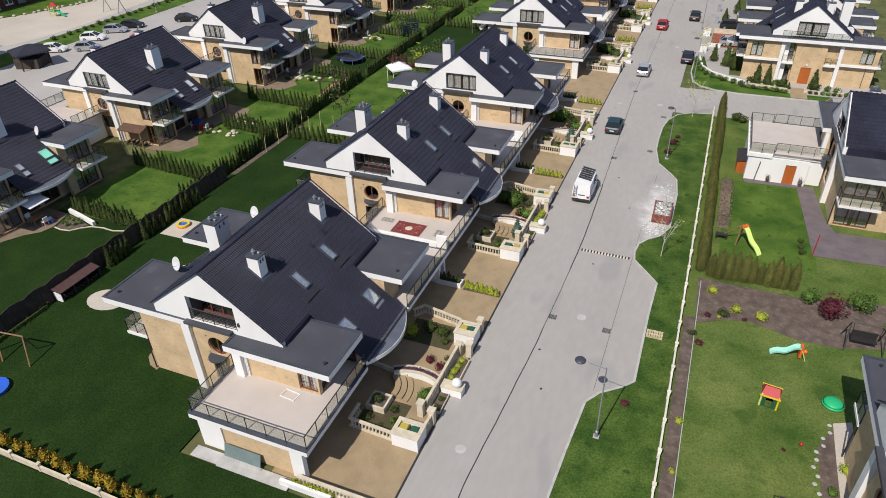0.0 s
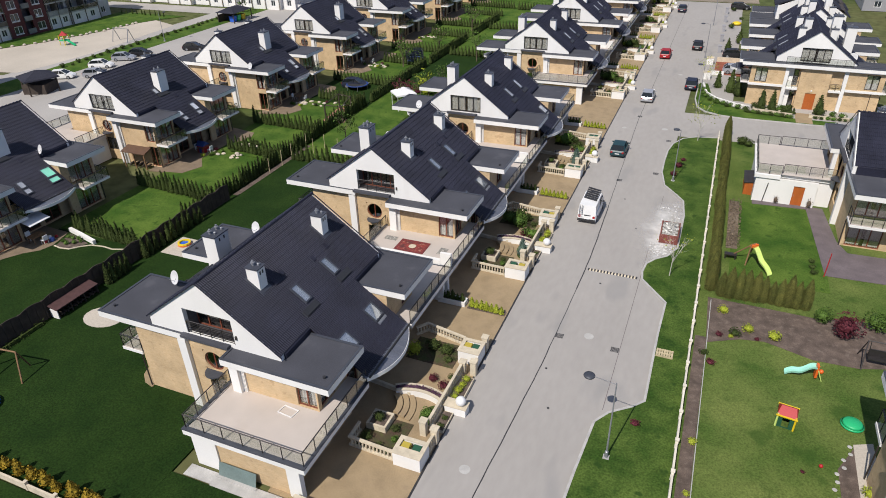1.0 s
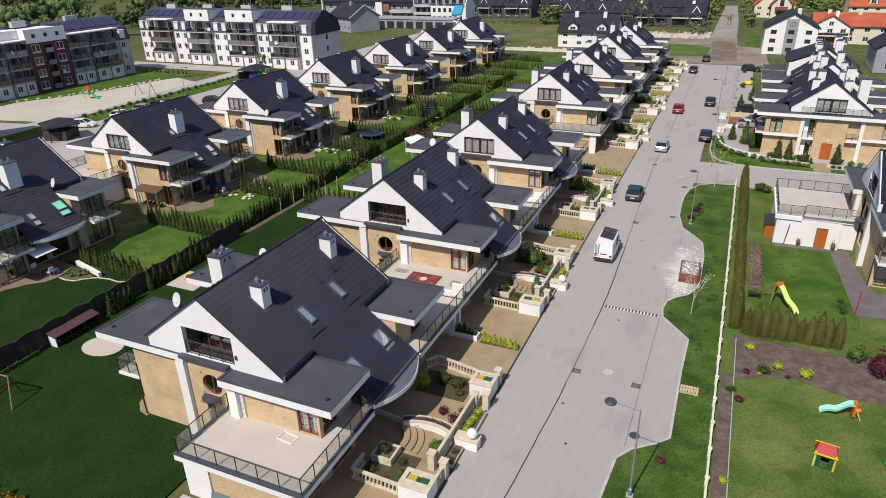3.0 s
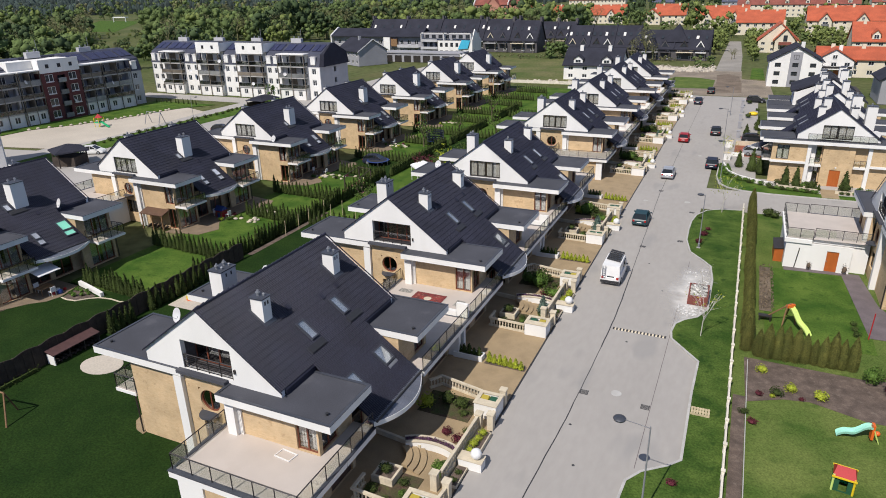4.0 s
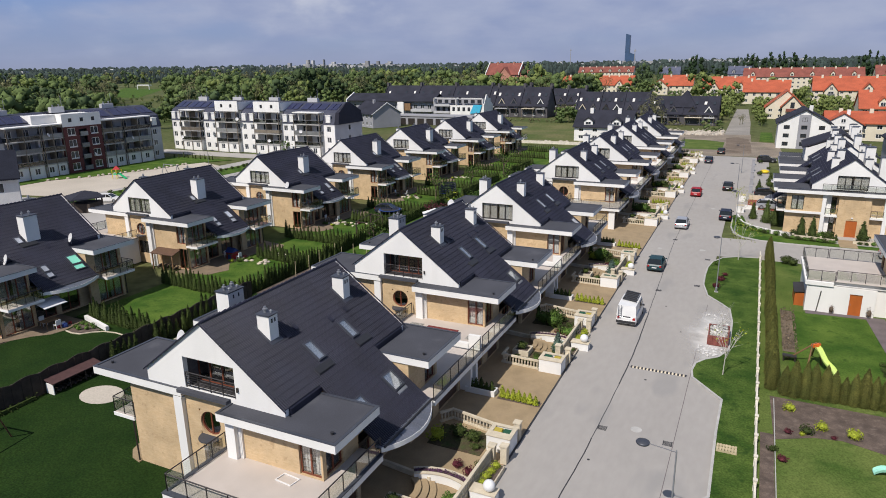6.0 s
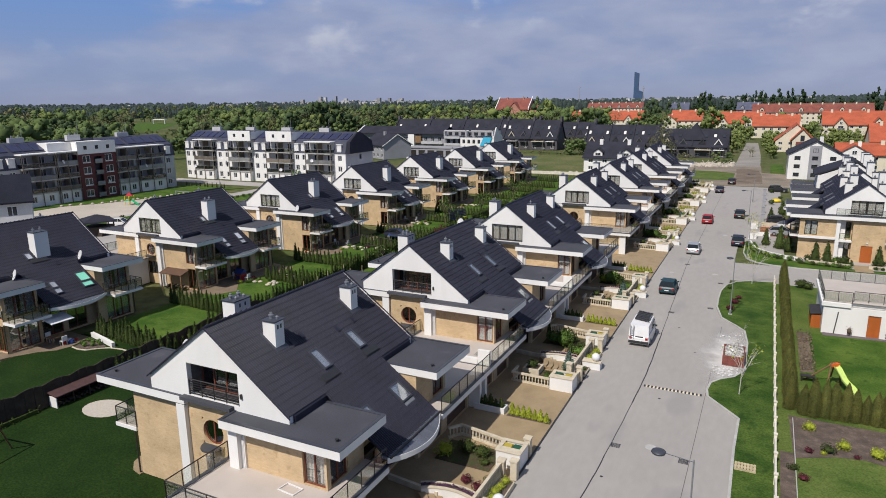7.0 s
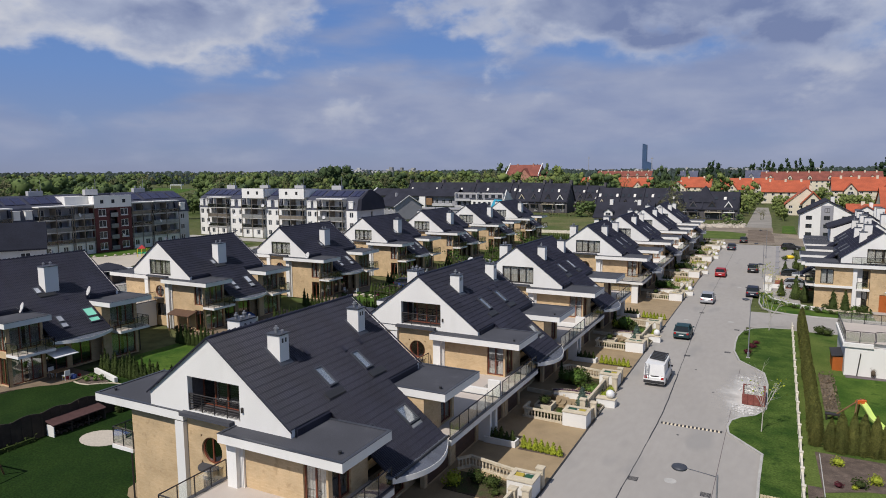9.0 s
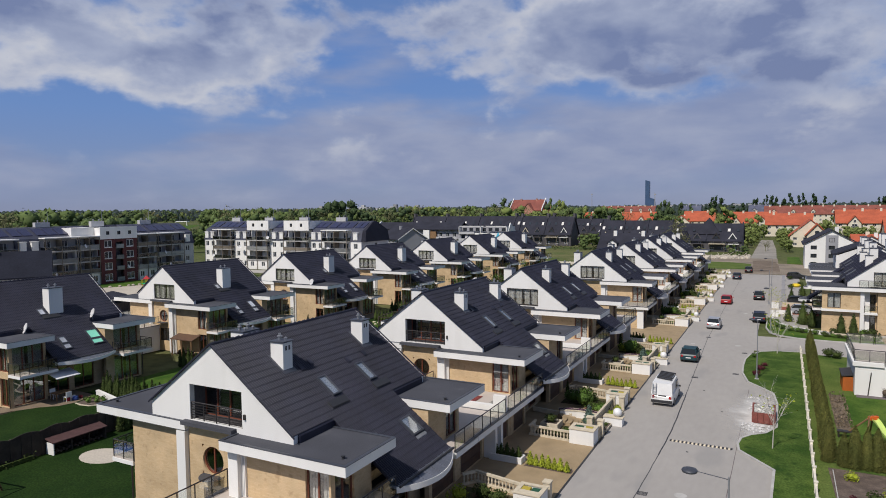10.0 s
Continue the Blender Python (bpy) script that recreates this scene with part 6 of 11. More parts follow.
def court(y, k):
    """Driveways, bin stores, balustrades, steps and beds before one house."""
    lids = ((LID_YELLOW, BIN_GREEN), (BIN_GREEN, LID_YELLOW), (BIN_GREEN, BIN_GREEN))[k % 3]
    bin_store(11.85, 13.6, y + 0.12, y + 1.45, lids)
    bin_store(12.1, 13.62, y + 10.05, y + 11.5, lids)
    balustrade([(8.72, y + 1.85), (8.74, y + 0.55), (11.75, y + 0.42)])
    balustrade([(8.1, y + 11.8), (8.7, y + 12.6), (11.95, y + 11.95)])
    balustrade([(12.85, y + 3.25), (12.88, y + 8.7)], 0.35)
    for x, dy in ((12.6, 2.95), (13.5, 2.6), (12.9, 8.95), (13.6, 9.2), (13.45, 12.0)):
        gate_post(x, y + dy)
    balustrade([(13.45, y + 1.6), (13.5, y + 2.4)], h=0.9)
    balustrade([(13.55, y + 9.35), (13.55, y + 9.95)], h=0.9)
    # ball on its pier
    b = thing("ball_lamp", (13.95, y + 5.5, 0), "white globe on a white rendered pier beside the street", "lamp", "globe lamps")
    part("pier", Mesh().box(-.9, .55, -.35, .35, 0, 0.62), WHITE, b)
    part("slab", Mesh().box(-.95, .6, -.4, .4, 0.62, 0.68), CREAM, b, "sand-coloured coping")
    part("globe", Mesh().ball((0.12, 0, 1.0), 0.34, sides=20, rings=12), WHITE_PL, b, "white globe", smooth=True)
    # retaining bed by the rail
    bed = thing("raised_bed", (0, 0, 0), "narrow raised bed of low shrubs beside the street", "flower bed", "raised beds")
    part("edging", Mesh().box(13.0, 13.9, y + 5.95, y + 8.5, 0, 0.3), CREAM, bed)
    part("soil", Mesh().box(13.08, 13.82, y + 6.03, y + 8.42, 0.3, 0.33), MULCH, bed)
    bed2 = thing("raised_bed", (0, 0, 0), "narrow raised bed of low shrubs beside the street", "flower bed", "raised beds")
    part("edging", Mesh().box(13.05, 13.7, y + 3.4, y + 5.1, 0, 0.2), CREAM, bed2)
    part("soil", Mesh().box(13.1, 13.65, y + 3.45, y + 5.05, 0.2, 0.22), MULCH, bed2)
    for dy in (6.3, 6.9, 7.5, 8.1):
        plant("shrub", BUSH_LIME, 13.45 + random.uniform(-.1, .1), y + dy, 0.33, "low yellow-green shrub in a raised bed", "shrub", "bed shrubs", 0.55)
    for dy in (3.7, 4.4):
        plant("shrub", BUSH_DARK[1], 13.4, y + dy, 0.22, "low dark shrub in a raised bed", "shrub", "bed shrubs", 0.45)
    # garden quarters with beds, steps and a curved planter
    sheet("garden_bed", rect(8.9, 11.7, y + 0.65, y + 3.4), 0.05, COVER, "planted court bed", "flower bed", 0.06)
    sheet("garden_bed", rect(8.4, 12.0, y + 9.2, y + 11.7), 0.05, COVER, "planted court bed with shrubs", "flower bed", 0.06)
    pl = thing("planter", (0, 0, 0), "low sandstone planter box with a clipped shrub", "planter", "court planters")
    part("wall", Mesh().ribbon([(9.07, y + 2.17), (10.28, y + 2.17), (10.28, y + 3.37), (9.07, y + 3.37)], .14, 0, .5, True), CREAM, pl)
    part("soil", Mesh().box(9.14, 10.21, y + 2.24, y + 3.3, 0, .42), MULCH, pl)
    plant("shrub", BUSH_DARK[0], 9.65, y + 2.75, 0.42, "clipped dark green shrub in a stone planter", "shrub", "court shrubs", 0.75)
    for i in range(3):
        r0 = 1.35 + i * 0.42 + 0.19
        st = Mesh().ribbon([(8.75 + r0 * math.cos(radians(-10 + 70 * j / 8)), y + 4.0 + r0 * math.sin(radians(-10 + 70 * j / 8))) for j in range(9)], 0.38, 0.0, 0.34 - i * 0.11)
        solid("step", st, PAVING, "curved sandstone court step", "step", "court steps")
    arc_wall(11.2, y + 2.7, 3.1, 62, 122, 0.55, 0.6, WHITE, CREAM)
    half = Mesh()
    n = 14
    half.prism([(12.7, y + 3.3)] + [(12.7 - 1.0 * math.sin(math.pi * i / n), y + 4.4 - 1.1 * math.cos(math.pi * i / n)) for i in range(n + 1)][1:-1] + [(12.7, y + 5.5)], 0.0, 0.08)
    solid("garden_bed", half, LEAF_THUJA, "half-round planted bed by the balustrade", "flower bed")
    plant("shrub", BUSH_GREEN[k % 2], 12.25, y + 4.4, 0.06, "rounded green shrub in the front court", "shrub", "court shrubs", 0.85)
    for dx, dy, mesh, s, lab in ((9.5, 1.2, BUSH_DARK[0], .6, "dark green"), (10.6, 1.0, BUSH_DARK[1], .6, "dark green"), (11.2, 1.7, BUSH_GREEN[0], .5, "green"), (11.0, 2.7, BUSH_DARK[1], .6, "dark green"),
                             (8.9, 9.9, BUSH_LIME, 1.15, "yellow-green"), (9.8, 10.8, BUSH_DARK[0], 1.1, "dark green"), (10.9, 10.6, BUSH_DARK[0], .9, "dark green"), (11.6, 9.7, BUSH_DARK[1], .8, "dark green"),
                             (11.2, 7.6, BUSH_RED, .7, "reddish"), (12.1, 7.3, BUSH_RED, .75, "reddish"), (12.3, 8.3, BUSH_DARK[1], .55, "dark green")):
        if k in (1, 3, 5) and dx < 9.2 and dy > 9:
            plant("shrub", BUSH_BIG, 10.4, y + 8.9, 0.03, "tall yellow-green bush in the front court", "shrub", "court shrubs", 0.75)
            continue
        plant("shrub", mesh, dx + random.uniform(-.15, .15), y + dy + random.uniform(-.15, .15), 0.03, lab + " shrub in the front court", "shrub", "court shrubs", s)
    if k in (1, 2, 4):
        plant("spruce", SPRUCE, 12.2, y + 4.2, 0.06, "young blue spruce in the front court", "conifer", "court conifers")
    # dividing planter and dwarf conifers between the driveways
    pd = thing("planter", (0, 0, 0), "long white planter with small dark conifers between driveways", "planter", "driveway planters")
    part("wall", Mesh().ribbon([(7.96, y + 16.41), (10.14, y + 16.41), (10.14, y + 17.06), (7.96, y + 17.06)], .12, 0, .42, True), WHITE, pd)
    part("soil", Mesh().box(8.02, 10.08, y + 16.47, y + 17.0, 0, .34), MULCH, pd)
    for i in range(5):
        plant("dwarf_conifer", DARK_DWARF, 8.25 + i * .4, y + 16.73, 0.34, "small dark conifer in a white planter", "conifer", "planter conifers")
    for i in range(7):
        plant("thuja", THUJA_LIME, 10.7 + i * .42, y + 16.68 - i * .03, 0.02, "small bright yellow-green thuja in a row", "conifer", "driveway thujas")
    sheet("flower_bed", rect(10.4, 13.55, y + 16.3, y + 16.95), 0.02, MULCH, "narrow planting strip between driveways", "flower bed", 0.03)
    for dx, dy in ((10.2, -2.4), (10.5, 14.5)):
        grate(dx, y + dy, 0.2)
    # tan wall that closes the court beneath the canopy
    strip("low_wall", [(7.0, y + 6.1), (10.4, y + 5.7)], 0.18, 0.0, 0.35, CREAM, "low cream garden wall under the eave", "wall")


for k, y in enumerate(ROW):
    court(y, k)
# balustrade and golden shrubs along the southern driveway
balustrade([(8.0, -4.35), (13.3, -4.35)])
strip("low_wall", [(7.0, -4.75), (10.4, -4.75)], 0.2, 0.0, 0.45, WHITE, "low white garden wall by the driveway", "wall")
for i in range(7):
    plant("shrub", BUSH_LIME, 7.7 + i * 0.42, -4.55, 0.1, "low yellow-green shrub by the driveway", "shrub", "driveway shrubs", 0.5)


# ---- the house at the street corner and the row behind it ----
FAR_DETAIL[0] = True
CORNER = build_house((37.2, 76.4, 0), 0, "corner house of beige brick with an orange front door", glazed=True)
roof_fittings(CORNER, 1, True)
roof_fittings(CORNER, -1, True)
cb = pierced(Mesh(), "S", -0.8, -1.2, 2.5, 0.0, 5.5, 0.3, [(-0.1, 1.2, 0.05, 2.3)])
part("porch_wall", cb, BRICK, CORNER, "beige brick entrance block")
part("porch_wall", Mesh().box(-1.2, -0.9, -0.5, 0.1, 0.0, 5.5), BRICK, CORNER)
part("porch_wall", Mesh().box(2.2, 2.5, -0.5, 0.1, 0.0, 5.5), BRICK, CORNER)
dr = part("front_door", Mesh().box(-0.1, 1.2, -0.72, -0.64, 0.05, 2.3), ORANGE_DOOR, CORNER, "orange wooden front door")
part("panel", Mesh().box(0.05, 1.05, -0.74, -0.72, 0.25, 1.0), ORANGE_DOOR, dr)
part("panel", Mesh().box(0.05, 1.05, -0.74, -0.72, 1.15, 2.15), ORANGE_DOOR, dr)
part("wall_lamp", Mesh().box(0.45, 0.65, -0.9, -0.8, 2.6, 2.75), WHITE_PL, CORNER)
flat_roof(CORNER, -8.6, 9.4, -1.3, -0.02, 6.09)
railing(CORNER, [(-3.3, -1.15), (4.6, -1.15)], 6.12, h=0.95, step=1.0)
for s in (-1, 1):
    o = 0.65                                   # the entrance block stands off the middle
    U = lambda a, b: (min(s * a, s * b) + o, max(s * a, s * b) + o)
    # balcony bay between block and wing
    part("bay_wall", pierced(Mesh(), "S", -0.05, *U(1.85, 3.3), 0.0, 5.5, 0.16, [(*U(2.0, 3.15), 3.05, 5.2), (*U(2.0, 3.15), 0.15, 2.5)]), BRICK, CORNER)
    part("inner_wall", Mesh().box(*U(1.9, 3.25), 0.112, 0.145, 0.0, 5.5), UNLIT_ROOM, CORNER)
    for v0, v1 in ((3.05, 5.2), (0.15, 2.5)):
        window(CORNER, "S", -0.05, *U(2.0, 3.15), v0, v1, bars=2, depth=0.06, curtain=True, frame_mat=DARK_FRAME, label="dark framed balcony window")
    part("balcony", Mesh().box(*U(1.86, 3.3), -0.95, -0.06, 2.66, 2.9), WHITE, CORNER, "white balcony slab")
    railing(CORNER, [(s * 1.9 + o, -0.88), (s * 3.3 + o, -0.88)], 2.9, h=0.9, step=0.75)
    # wing: white frame round a brick upper storey
    part("pier", Mesh().box(*U(3.3, 3.75), -0.85, -0.06, 0.0, 5.62), WHITE, CORNER, "white rendered pier")
    part("slab", Mesh().box(*U(3.76, 8.1), -0.95, -0.06, 2.9, 3.2), WHITE, CORNER, "white rendered floor band")
    hole = (*U(5.9, 7.4), 3.35, 5.3)
    part("wing_wall", pierced(Mesh(), "S", -0.8, *U(3.76, 8.0), 3.2, 5.64, 0.3, [hole]), BRICK, CORNER, "beige brick upper storey")
    window(CORNER, "S", -0.8, *hole, bars=2, curtain=True, frame_mat=DARK_FRAME, label="dark framed wing window")
    part("wing_wall", Mesh().box(*U(3.76, 8.0), -0.42, -0.312, 0.0, 2.9), BRICK, CORNER, "beige brick lower storey")
    part("inner_wall", Mesh().box(*U(3.8, 7.9), -0.2, -0.1, 3.2, 5.6), UNLIT_ROOM, CORNER)
    part("wing_wall", Mesh().box(*U(7.7, 8.0), -0.5, -0.06, 3.2, 5.64), BRICK, CORNER)
chimney(CORNER, 1, 1.6, 2.7, 4.2, 5.6, 11.4)
chimney(CORNER, 1, 3.4, 4.6, 3.4, 4.6, 10.2)
chimney(CORNER, -1, 0.8, 1.7, 4.2, 5.4, 10.9)
ROW_HOUSE = build_house((38.2, 92.2, 0), 0, "beige brick row house with white chimneys and dark roof", glazed=True)
roof_fittings(ROW_HOUSE, 1, True)
roof_fittings(ROW_HOUSE, -1, True)
chimney(ROW_HOUSE, -1, 0.6, 1.5, 1.2, 2.6, 11.0)
chimney(ROW_HOUSE, 1, 0.8, 1.7, 3.2, 4.6, 11.4)
chimney(ROW_HOUSE, -1, 0.6, 1.5, 7.4, 8.8, 11.0)


def terrace_house(x, y, lift):
    """One house of the stepped row: brick base, flat roof to the street, white upper storey, low slate roof and tall chimneys."""
    t = thing("terraced_house", (x, y, 0), "white and brick terraced house, slate roof, white chimneys", "terraced house", "stepped terrace")
    w = 8.7
    part("wall", pierced(Mesh(), "W", -8.2, 0, w, 0, 5.4, .3, [(.8, 3.6, .05, 2.3), (5, 7.4, .3, 2.4), (1.2, 3.4, 3.2, 5.0), (5, 7.4, 3.2, 5.0)]), BRICK, t, "beige brick front wall")
    part("garage_door", Mesh().box(-8.02, -7.95, .8, 3.6, .05, 2.3), GARAGE_DOOR, t)
    for h in ((5, 7.4, .3, 2.4), (1.2, 3.4, 3.2, 5.0), (5, 7.4, 3.2, 5.0)):
        window(t, "W", -8.2, *h, bars=2, label="brown window")
    # block inside the shell, its dark colour standing for unlit rooms
    part("inner_wall", Mesh().box(-7.6, 5.2, .35, w - .35, 0, 5.3), UNLIT_ROOM, t)
    part("wall", Mesh().box(-7.9, 5.6, 0, .3, 0, 5.4), BRICK, t)
    part("wall", Mesh().box(-7.9, 5.6, w - .3, w, 0, 5.4), BRICK, t)
    part("wall", Mesh().box(5.3, 5.6, .3, w - .3, 0, 5.4), BRICK, t)
    flat_roof(t, -8.8, -4.4, .05, w - .6, 5.95)
    holes = [(1.0 + i * 2.1, 2.0 + i * 2.1, 6.2, 7.7) for i in range(3)]
    part("upper_wall", pierced(Mesh(), "W", -4.9, 0, w, 5.4, 8.1 + lift, .3, holes), WHITE, t, "white rendered upper storey")
    for h in holes:
        window(t, "W", -4.9, *h, bars=1, frame_mat=DARK_FRAME, label="dark upper window")
    part("inner_wall", Mesh().box(-4.4, 5.2, .35, w - .35, 5.4, 8.0), UNLIT_ROOM, t)
    prof = [(-4.6, 5.4), (5.6, 5.4), (5.6, 7.0), (0.6, 10.2 + lift), (-4.6, 8.1 + lift)]
    for y0 in (0.0, w - .3):
        part("gable_wall", Mesh().extrude([(px, y0, z) for px, z in prof], [(px, y0 + .3, z) for px, z in prof]), WHITE, t, "white rendered gable")
    q = [(-5.4, 8.0 + lift), (0.6, 10.35 + lift), (6.2, 6.7), (6.2, 6.95), (0.6, 10.6 + lift), (-5.4, 8.25 + lift)]
    part("roof", Mesh().extrude([(px, .35, z) for px, z in q], [(px, w - .35, z) for px, z in q]), ROOF_SLATE, t, "dark slate roof")
    for cx, cy, top in ((-1.2, 1.6, 11.0), (1.6, 2.2, 11.6), (-0.9, 6.2, 10.9), (2.2, 6.8, 11.4)):
        c = part("chimney", Mesh().box(cx, cx + .9, cy, cy + 1.2, 7.5, top + lift), WHITE, t, "white rendered chimney stack")
        part("cap", Mesh().box(cx - .06, cx + .96, cy - .06, cy + 1.26, top + lift, top + lift + .08), METAL_ROOF, c)
    return t


for i in range(2):
    terrace_house(38.0 + 0.3 * i, 104.7 + 6.1 * i, 0.2 - 0.12 * i).scale = (1, 0.695, 1)

FAR_DETAIL[0] = False


# ---- vehicles ----
WHEEL = Mesh().tube((0, -0.1, 0), (0, 0.1, 0), 0.31, sides=16).data("tyre", RUBBER)
RIM = Mesh().tube((0, -0.105, 0), (0, 0.105, 0), 0.2, sides=12).data("rim", STEEL)
TAIL = paint("tail_light_red", (0.35, 0.01, 0.01), 0.25)
HEAD = paint("headlight_clear", (0.55, 0.56, 0.58), 0.15)
CAR_GLASS = mat("car_glass", (0.012, 0.016, 0.018), rough=0.06, vary=0.05, scale=2, fine=10, bump=0.0, spec=0.9)


def car(x, y, color, label, yaw=90.0, length=4.2, width=1.74, height=1.45, van=False, group="parked cars", z=0.0):
    """A parked car, nose along its own x: lofted body, glazed cabin, roof, wheels and lamps."""
    t = thing("van" if van else "car", pose(x, y, z, 0, 0, yaw), label, "van" if van else "car", group)
    h, w = length / 2, width / 2

    def section(px, half, lo, hi, tuck):
        return [(px, -half * .96, lo), (px, -half, lo + (hi - lo) * .45), (px, -half * tuck, hi), (px, half * tuck, hi), (px, half, lo + (hi - lo) * .45), (px, half * .96, lo)]
    belt = 1.0 if van else 0.92
    nose = 0.95 if van else 0.72
    body = [section(-h, w * .86, .34, belt * .82, .9), section(-h + .1, w * .97, .24, belt * .98, .92), section(-h * .45, w, .2, belt, .95), section(h * .35, w, .2, belt, .95),
            section(h * .62, w * .99, .2, belt * .96, .93), section(h - .25, w * .93, .22, nose, .9), section(h, w * .78, .32, nose * .72, .88)]
    part("body", Mesh().sweep(body), color, t, smooth=False)
    roof = height
    if van:
        xs = [(-h + .04, belt, .94), (-h + .16, roof - .06, .86), (h * .25, roof, .86), (h * .38, roof - .06, .85), (h * .72, belt * .98, .9)]
    else:
        xs = [(-h + .1, belt * .97, .92), (-h + .55, roof - .08, .78), (-h * .1, roof, .77), (h * .12, roof - .03, .77), (h * .52, belt * .97, .9)]
    cab = [[(px, -w * k, belt - .04), (px, w * k, belt - .04), (px, w * k, max(pz, belt)), (px, -w * k, max(pz, belt))] for px, pz, k in xs]
    part("cabin", Mesh().sweep(cab), color if van else CAR_GLASS, t, "" if van else "dark cabin glass")
    if not van:
        top = Mesh().sweep([[(px, -w * k, pz), (px, w * k, pz), (px, w * k, pz + .03), (px, -w * k, pz + .03)] for px, pz, k in ((xs[1][0] + .1, xs[1][1] + .01, .76), (xs[2][0], xs[2][1], .76), (xs[3][0], xs[3][1], .75))])
        for s in (-1, 1):
            for i in (0, 3):
                (a, za, ka), (b, zb, kb) = xs[i], xs[i + 1]
                top.tube((a, s * w * ka, za), (b, s * w * kb, zb), .045, sides=5)
            top.tube((-.1, s * w * .93, belt), (-.15, s * w * .78, roof - .02), .04, sides=5)
        part("roof", top, color, t)
    else:
        part("windscreen", Mesh().extrude([(h * .40, -w * .8, roof - .12), (h * .40, w * .8, roof - .12), (h * .70, w * .84, belt + .03), (h * .70, -w * .84, belt + .03)],
                                          [(h * .43, -w * .8, roof - .10), (h * .43, w * .8, roof - .10), (h * .735, w * .84, belt + .05), (h * .735, -w * .84, belt + .05)]), CAR_GLASS, t)
        for s in (-1, 1):
            part("window", Mesh().box(h * .02, h * .42, min(s * w * .85, s * w * .93), max(s * w * .85, s * w * .93), belt + .06, roof - .35), CAR_GLASS, t)
        rack = part("roof_rack", Mesh().box(-h * .3, h * .3, -w * .7, -w * .66, roof + .1, roof + .14).box(-h * .3, h * .3, w * .66, w * .7, roof + .1, roof + .14), STEEL, t, "steel roof rack with ladder")
        for i in range(6):
            px = -h * .52 + i * .44
            part("bar", Mesh().extrude([(px, -w * .72, roof + .03), (px + .2, -w * .72, roof + .03), (px + .62, w * .72, roof + .03), (px + .42, w * .72, roof + .03)],
                                       [(px, -w * .72, roof + .12), (px + .2, -w * .72, roof + .12), (px + .62, w * .72, roof + .12), (px + .42, w * .72, roof + .12)]), PLASTIC_BLACK, rack, "dark slanting bar on the rack")
        part("bumper", Mesh().box(-h - .05, -h + .12, -w * .92, w * .92, .32, .56), PLASTIC_BLACK, t)
        part("trim", Mesh().box(-h - .02, -h + .06, -w * .42, w * .3, belt - .1, belt - .03), PLASTIC_BLACK, t)
        lad = part("ladder", Mesh().box(-h - .05, -h - .01, w * .45, w * .5, .7, roof).box(-h - .05, -h - .01, w * .75, w * .8, .7, roof), STEEL, t)
        for i in range(5):
            part("rung", Mesh().box(-h - .045, -h - .015, w * .5, w * .75, .8 + i * .22, .83 + i * .22), STEEL, lad)
    for px in (-h * .6, h * .6):
        for s in (-1, 1):
            wh = part("wheel", WHEEL, None, t)
            wh.location = (px, s * (w - .1), .31)
            part("rim", RIM, None, wh)
    for s in (-1, 1):
        part("tail_light", Mesh().box(-h - .01, -h + .12, min(s * w * .62, s * w * .86), max(s * w * .62, s * w * .86), belt * .68, belt * .9), TAIL, t, "red tail light")
        part("headlight", Mesh().box(h - .2, h - .02, min(s * w * .5, s * w * .82), max(s * w * .5, s * w * .82), nose * .62, nose * .84), HEAD, t, "clear headlight")
        part("mirror", Mesh().box(h * .38, h * .44, min(s * w * .98, s * (w + .16)), max(s * w * .98, s * (w + .16)), belt, belt + .13), PLASTIC_BLACK if van else color, t)
    part("number_plate", Mesh().box(-h - .03, -h, -.25, .25, .5, .6), WHITE_PL, t, "blank pale plate")
    return t


TEAL = paint("teal_paint", (0.012, 0.045, 0.055), 0.45)
BLACK_P = paint("black_paint", (0.012, 0.012, 0.014), 0.45)
NAVY = paint("dark_blue_paint", (0.012, 0.016, 0.035), 0.45)
SILVER = paint("silver_paint", (0.48, 0.49, 0.51), 0.3, 0.5)
RED_P = paint("red_car_paint", (0.33, 0.012, 0.018), 0.45)
WHITE_P = paint("white_car_paint", (0.74, 0.74, 0.73), 0.3)
car(16.33, 35.7, WHITE_P, "white van with a ladder rack parked by the kerb", length=4.8, width=1.84, height=2.0, van=True)
car(16.35, 52.4, TEAL, "dark teal hatchback parked by the kerb", length=3.9)
car(16.9, 73.8, SILVER, "silver hatchback standing in the street", length=4.1)
car(16.7, 98.6, RED_P, "red hatchback standing in the street", length=4.0)
car(22.3, 81.6, NAVY, "dark blue estate car parked on the street", length=4.3)
car(21.5, 106.2, BLACK_P, "black estate car parked on the street", length=4.3)
car(15.9, 139.8, NAVY, "dark blue car parked far down the street")
car(17.6, 157.0, BLACK_P, "black car on the bare ground beyond the street")
car(28.4, 91.3, SILVER, "silver car in a front drive", 0)
car(28.0, 101.4, BLACK_P, "black car in a front drive", 0)
car(28.0, 145.3, BLACK_P, "black car in a front drive", 0)
car(42.0, 66.5, SILVER, "silver car on the side street", 0)
for x, y, c, lab in ((-78.6, 55.0, WHITE_P, "white car in the parking bays"), (-73.5, 57.5, SILVER, "silver car in the parking bays"), (-77.5, 67.7, SILVER, "silver car in the parking bays"), (-76.8, 71.2, BLACK_P, "black car in the parking bays"),
                     (-69.8, 78.0, BLACK_P, "black car in the parking bays"), (-77.5, 62.4, WHITE_P, "white car in the parking bays"), (-67.8, 64.0, RED_P, "red car in the parking bays"), (-69.5, 121, SILVER, "silver car in the parking bays")):
    car(x, y, c, lab, 25)
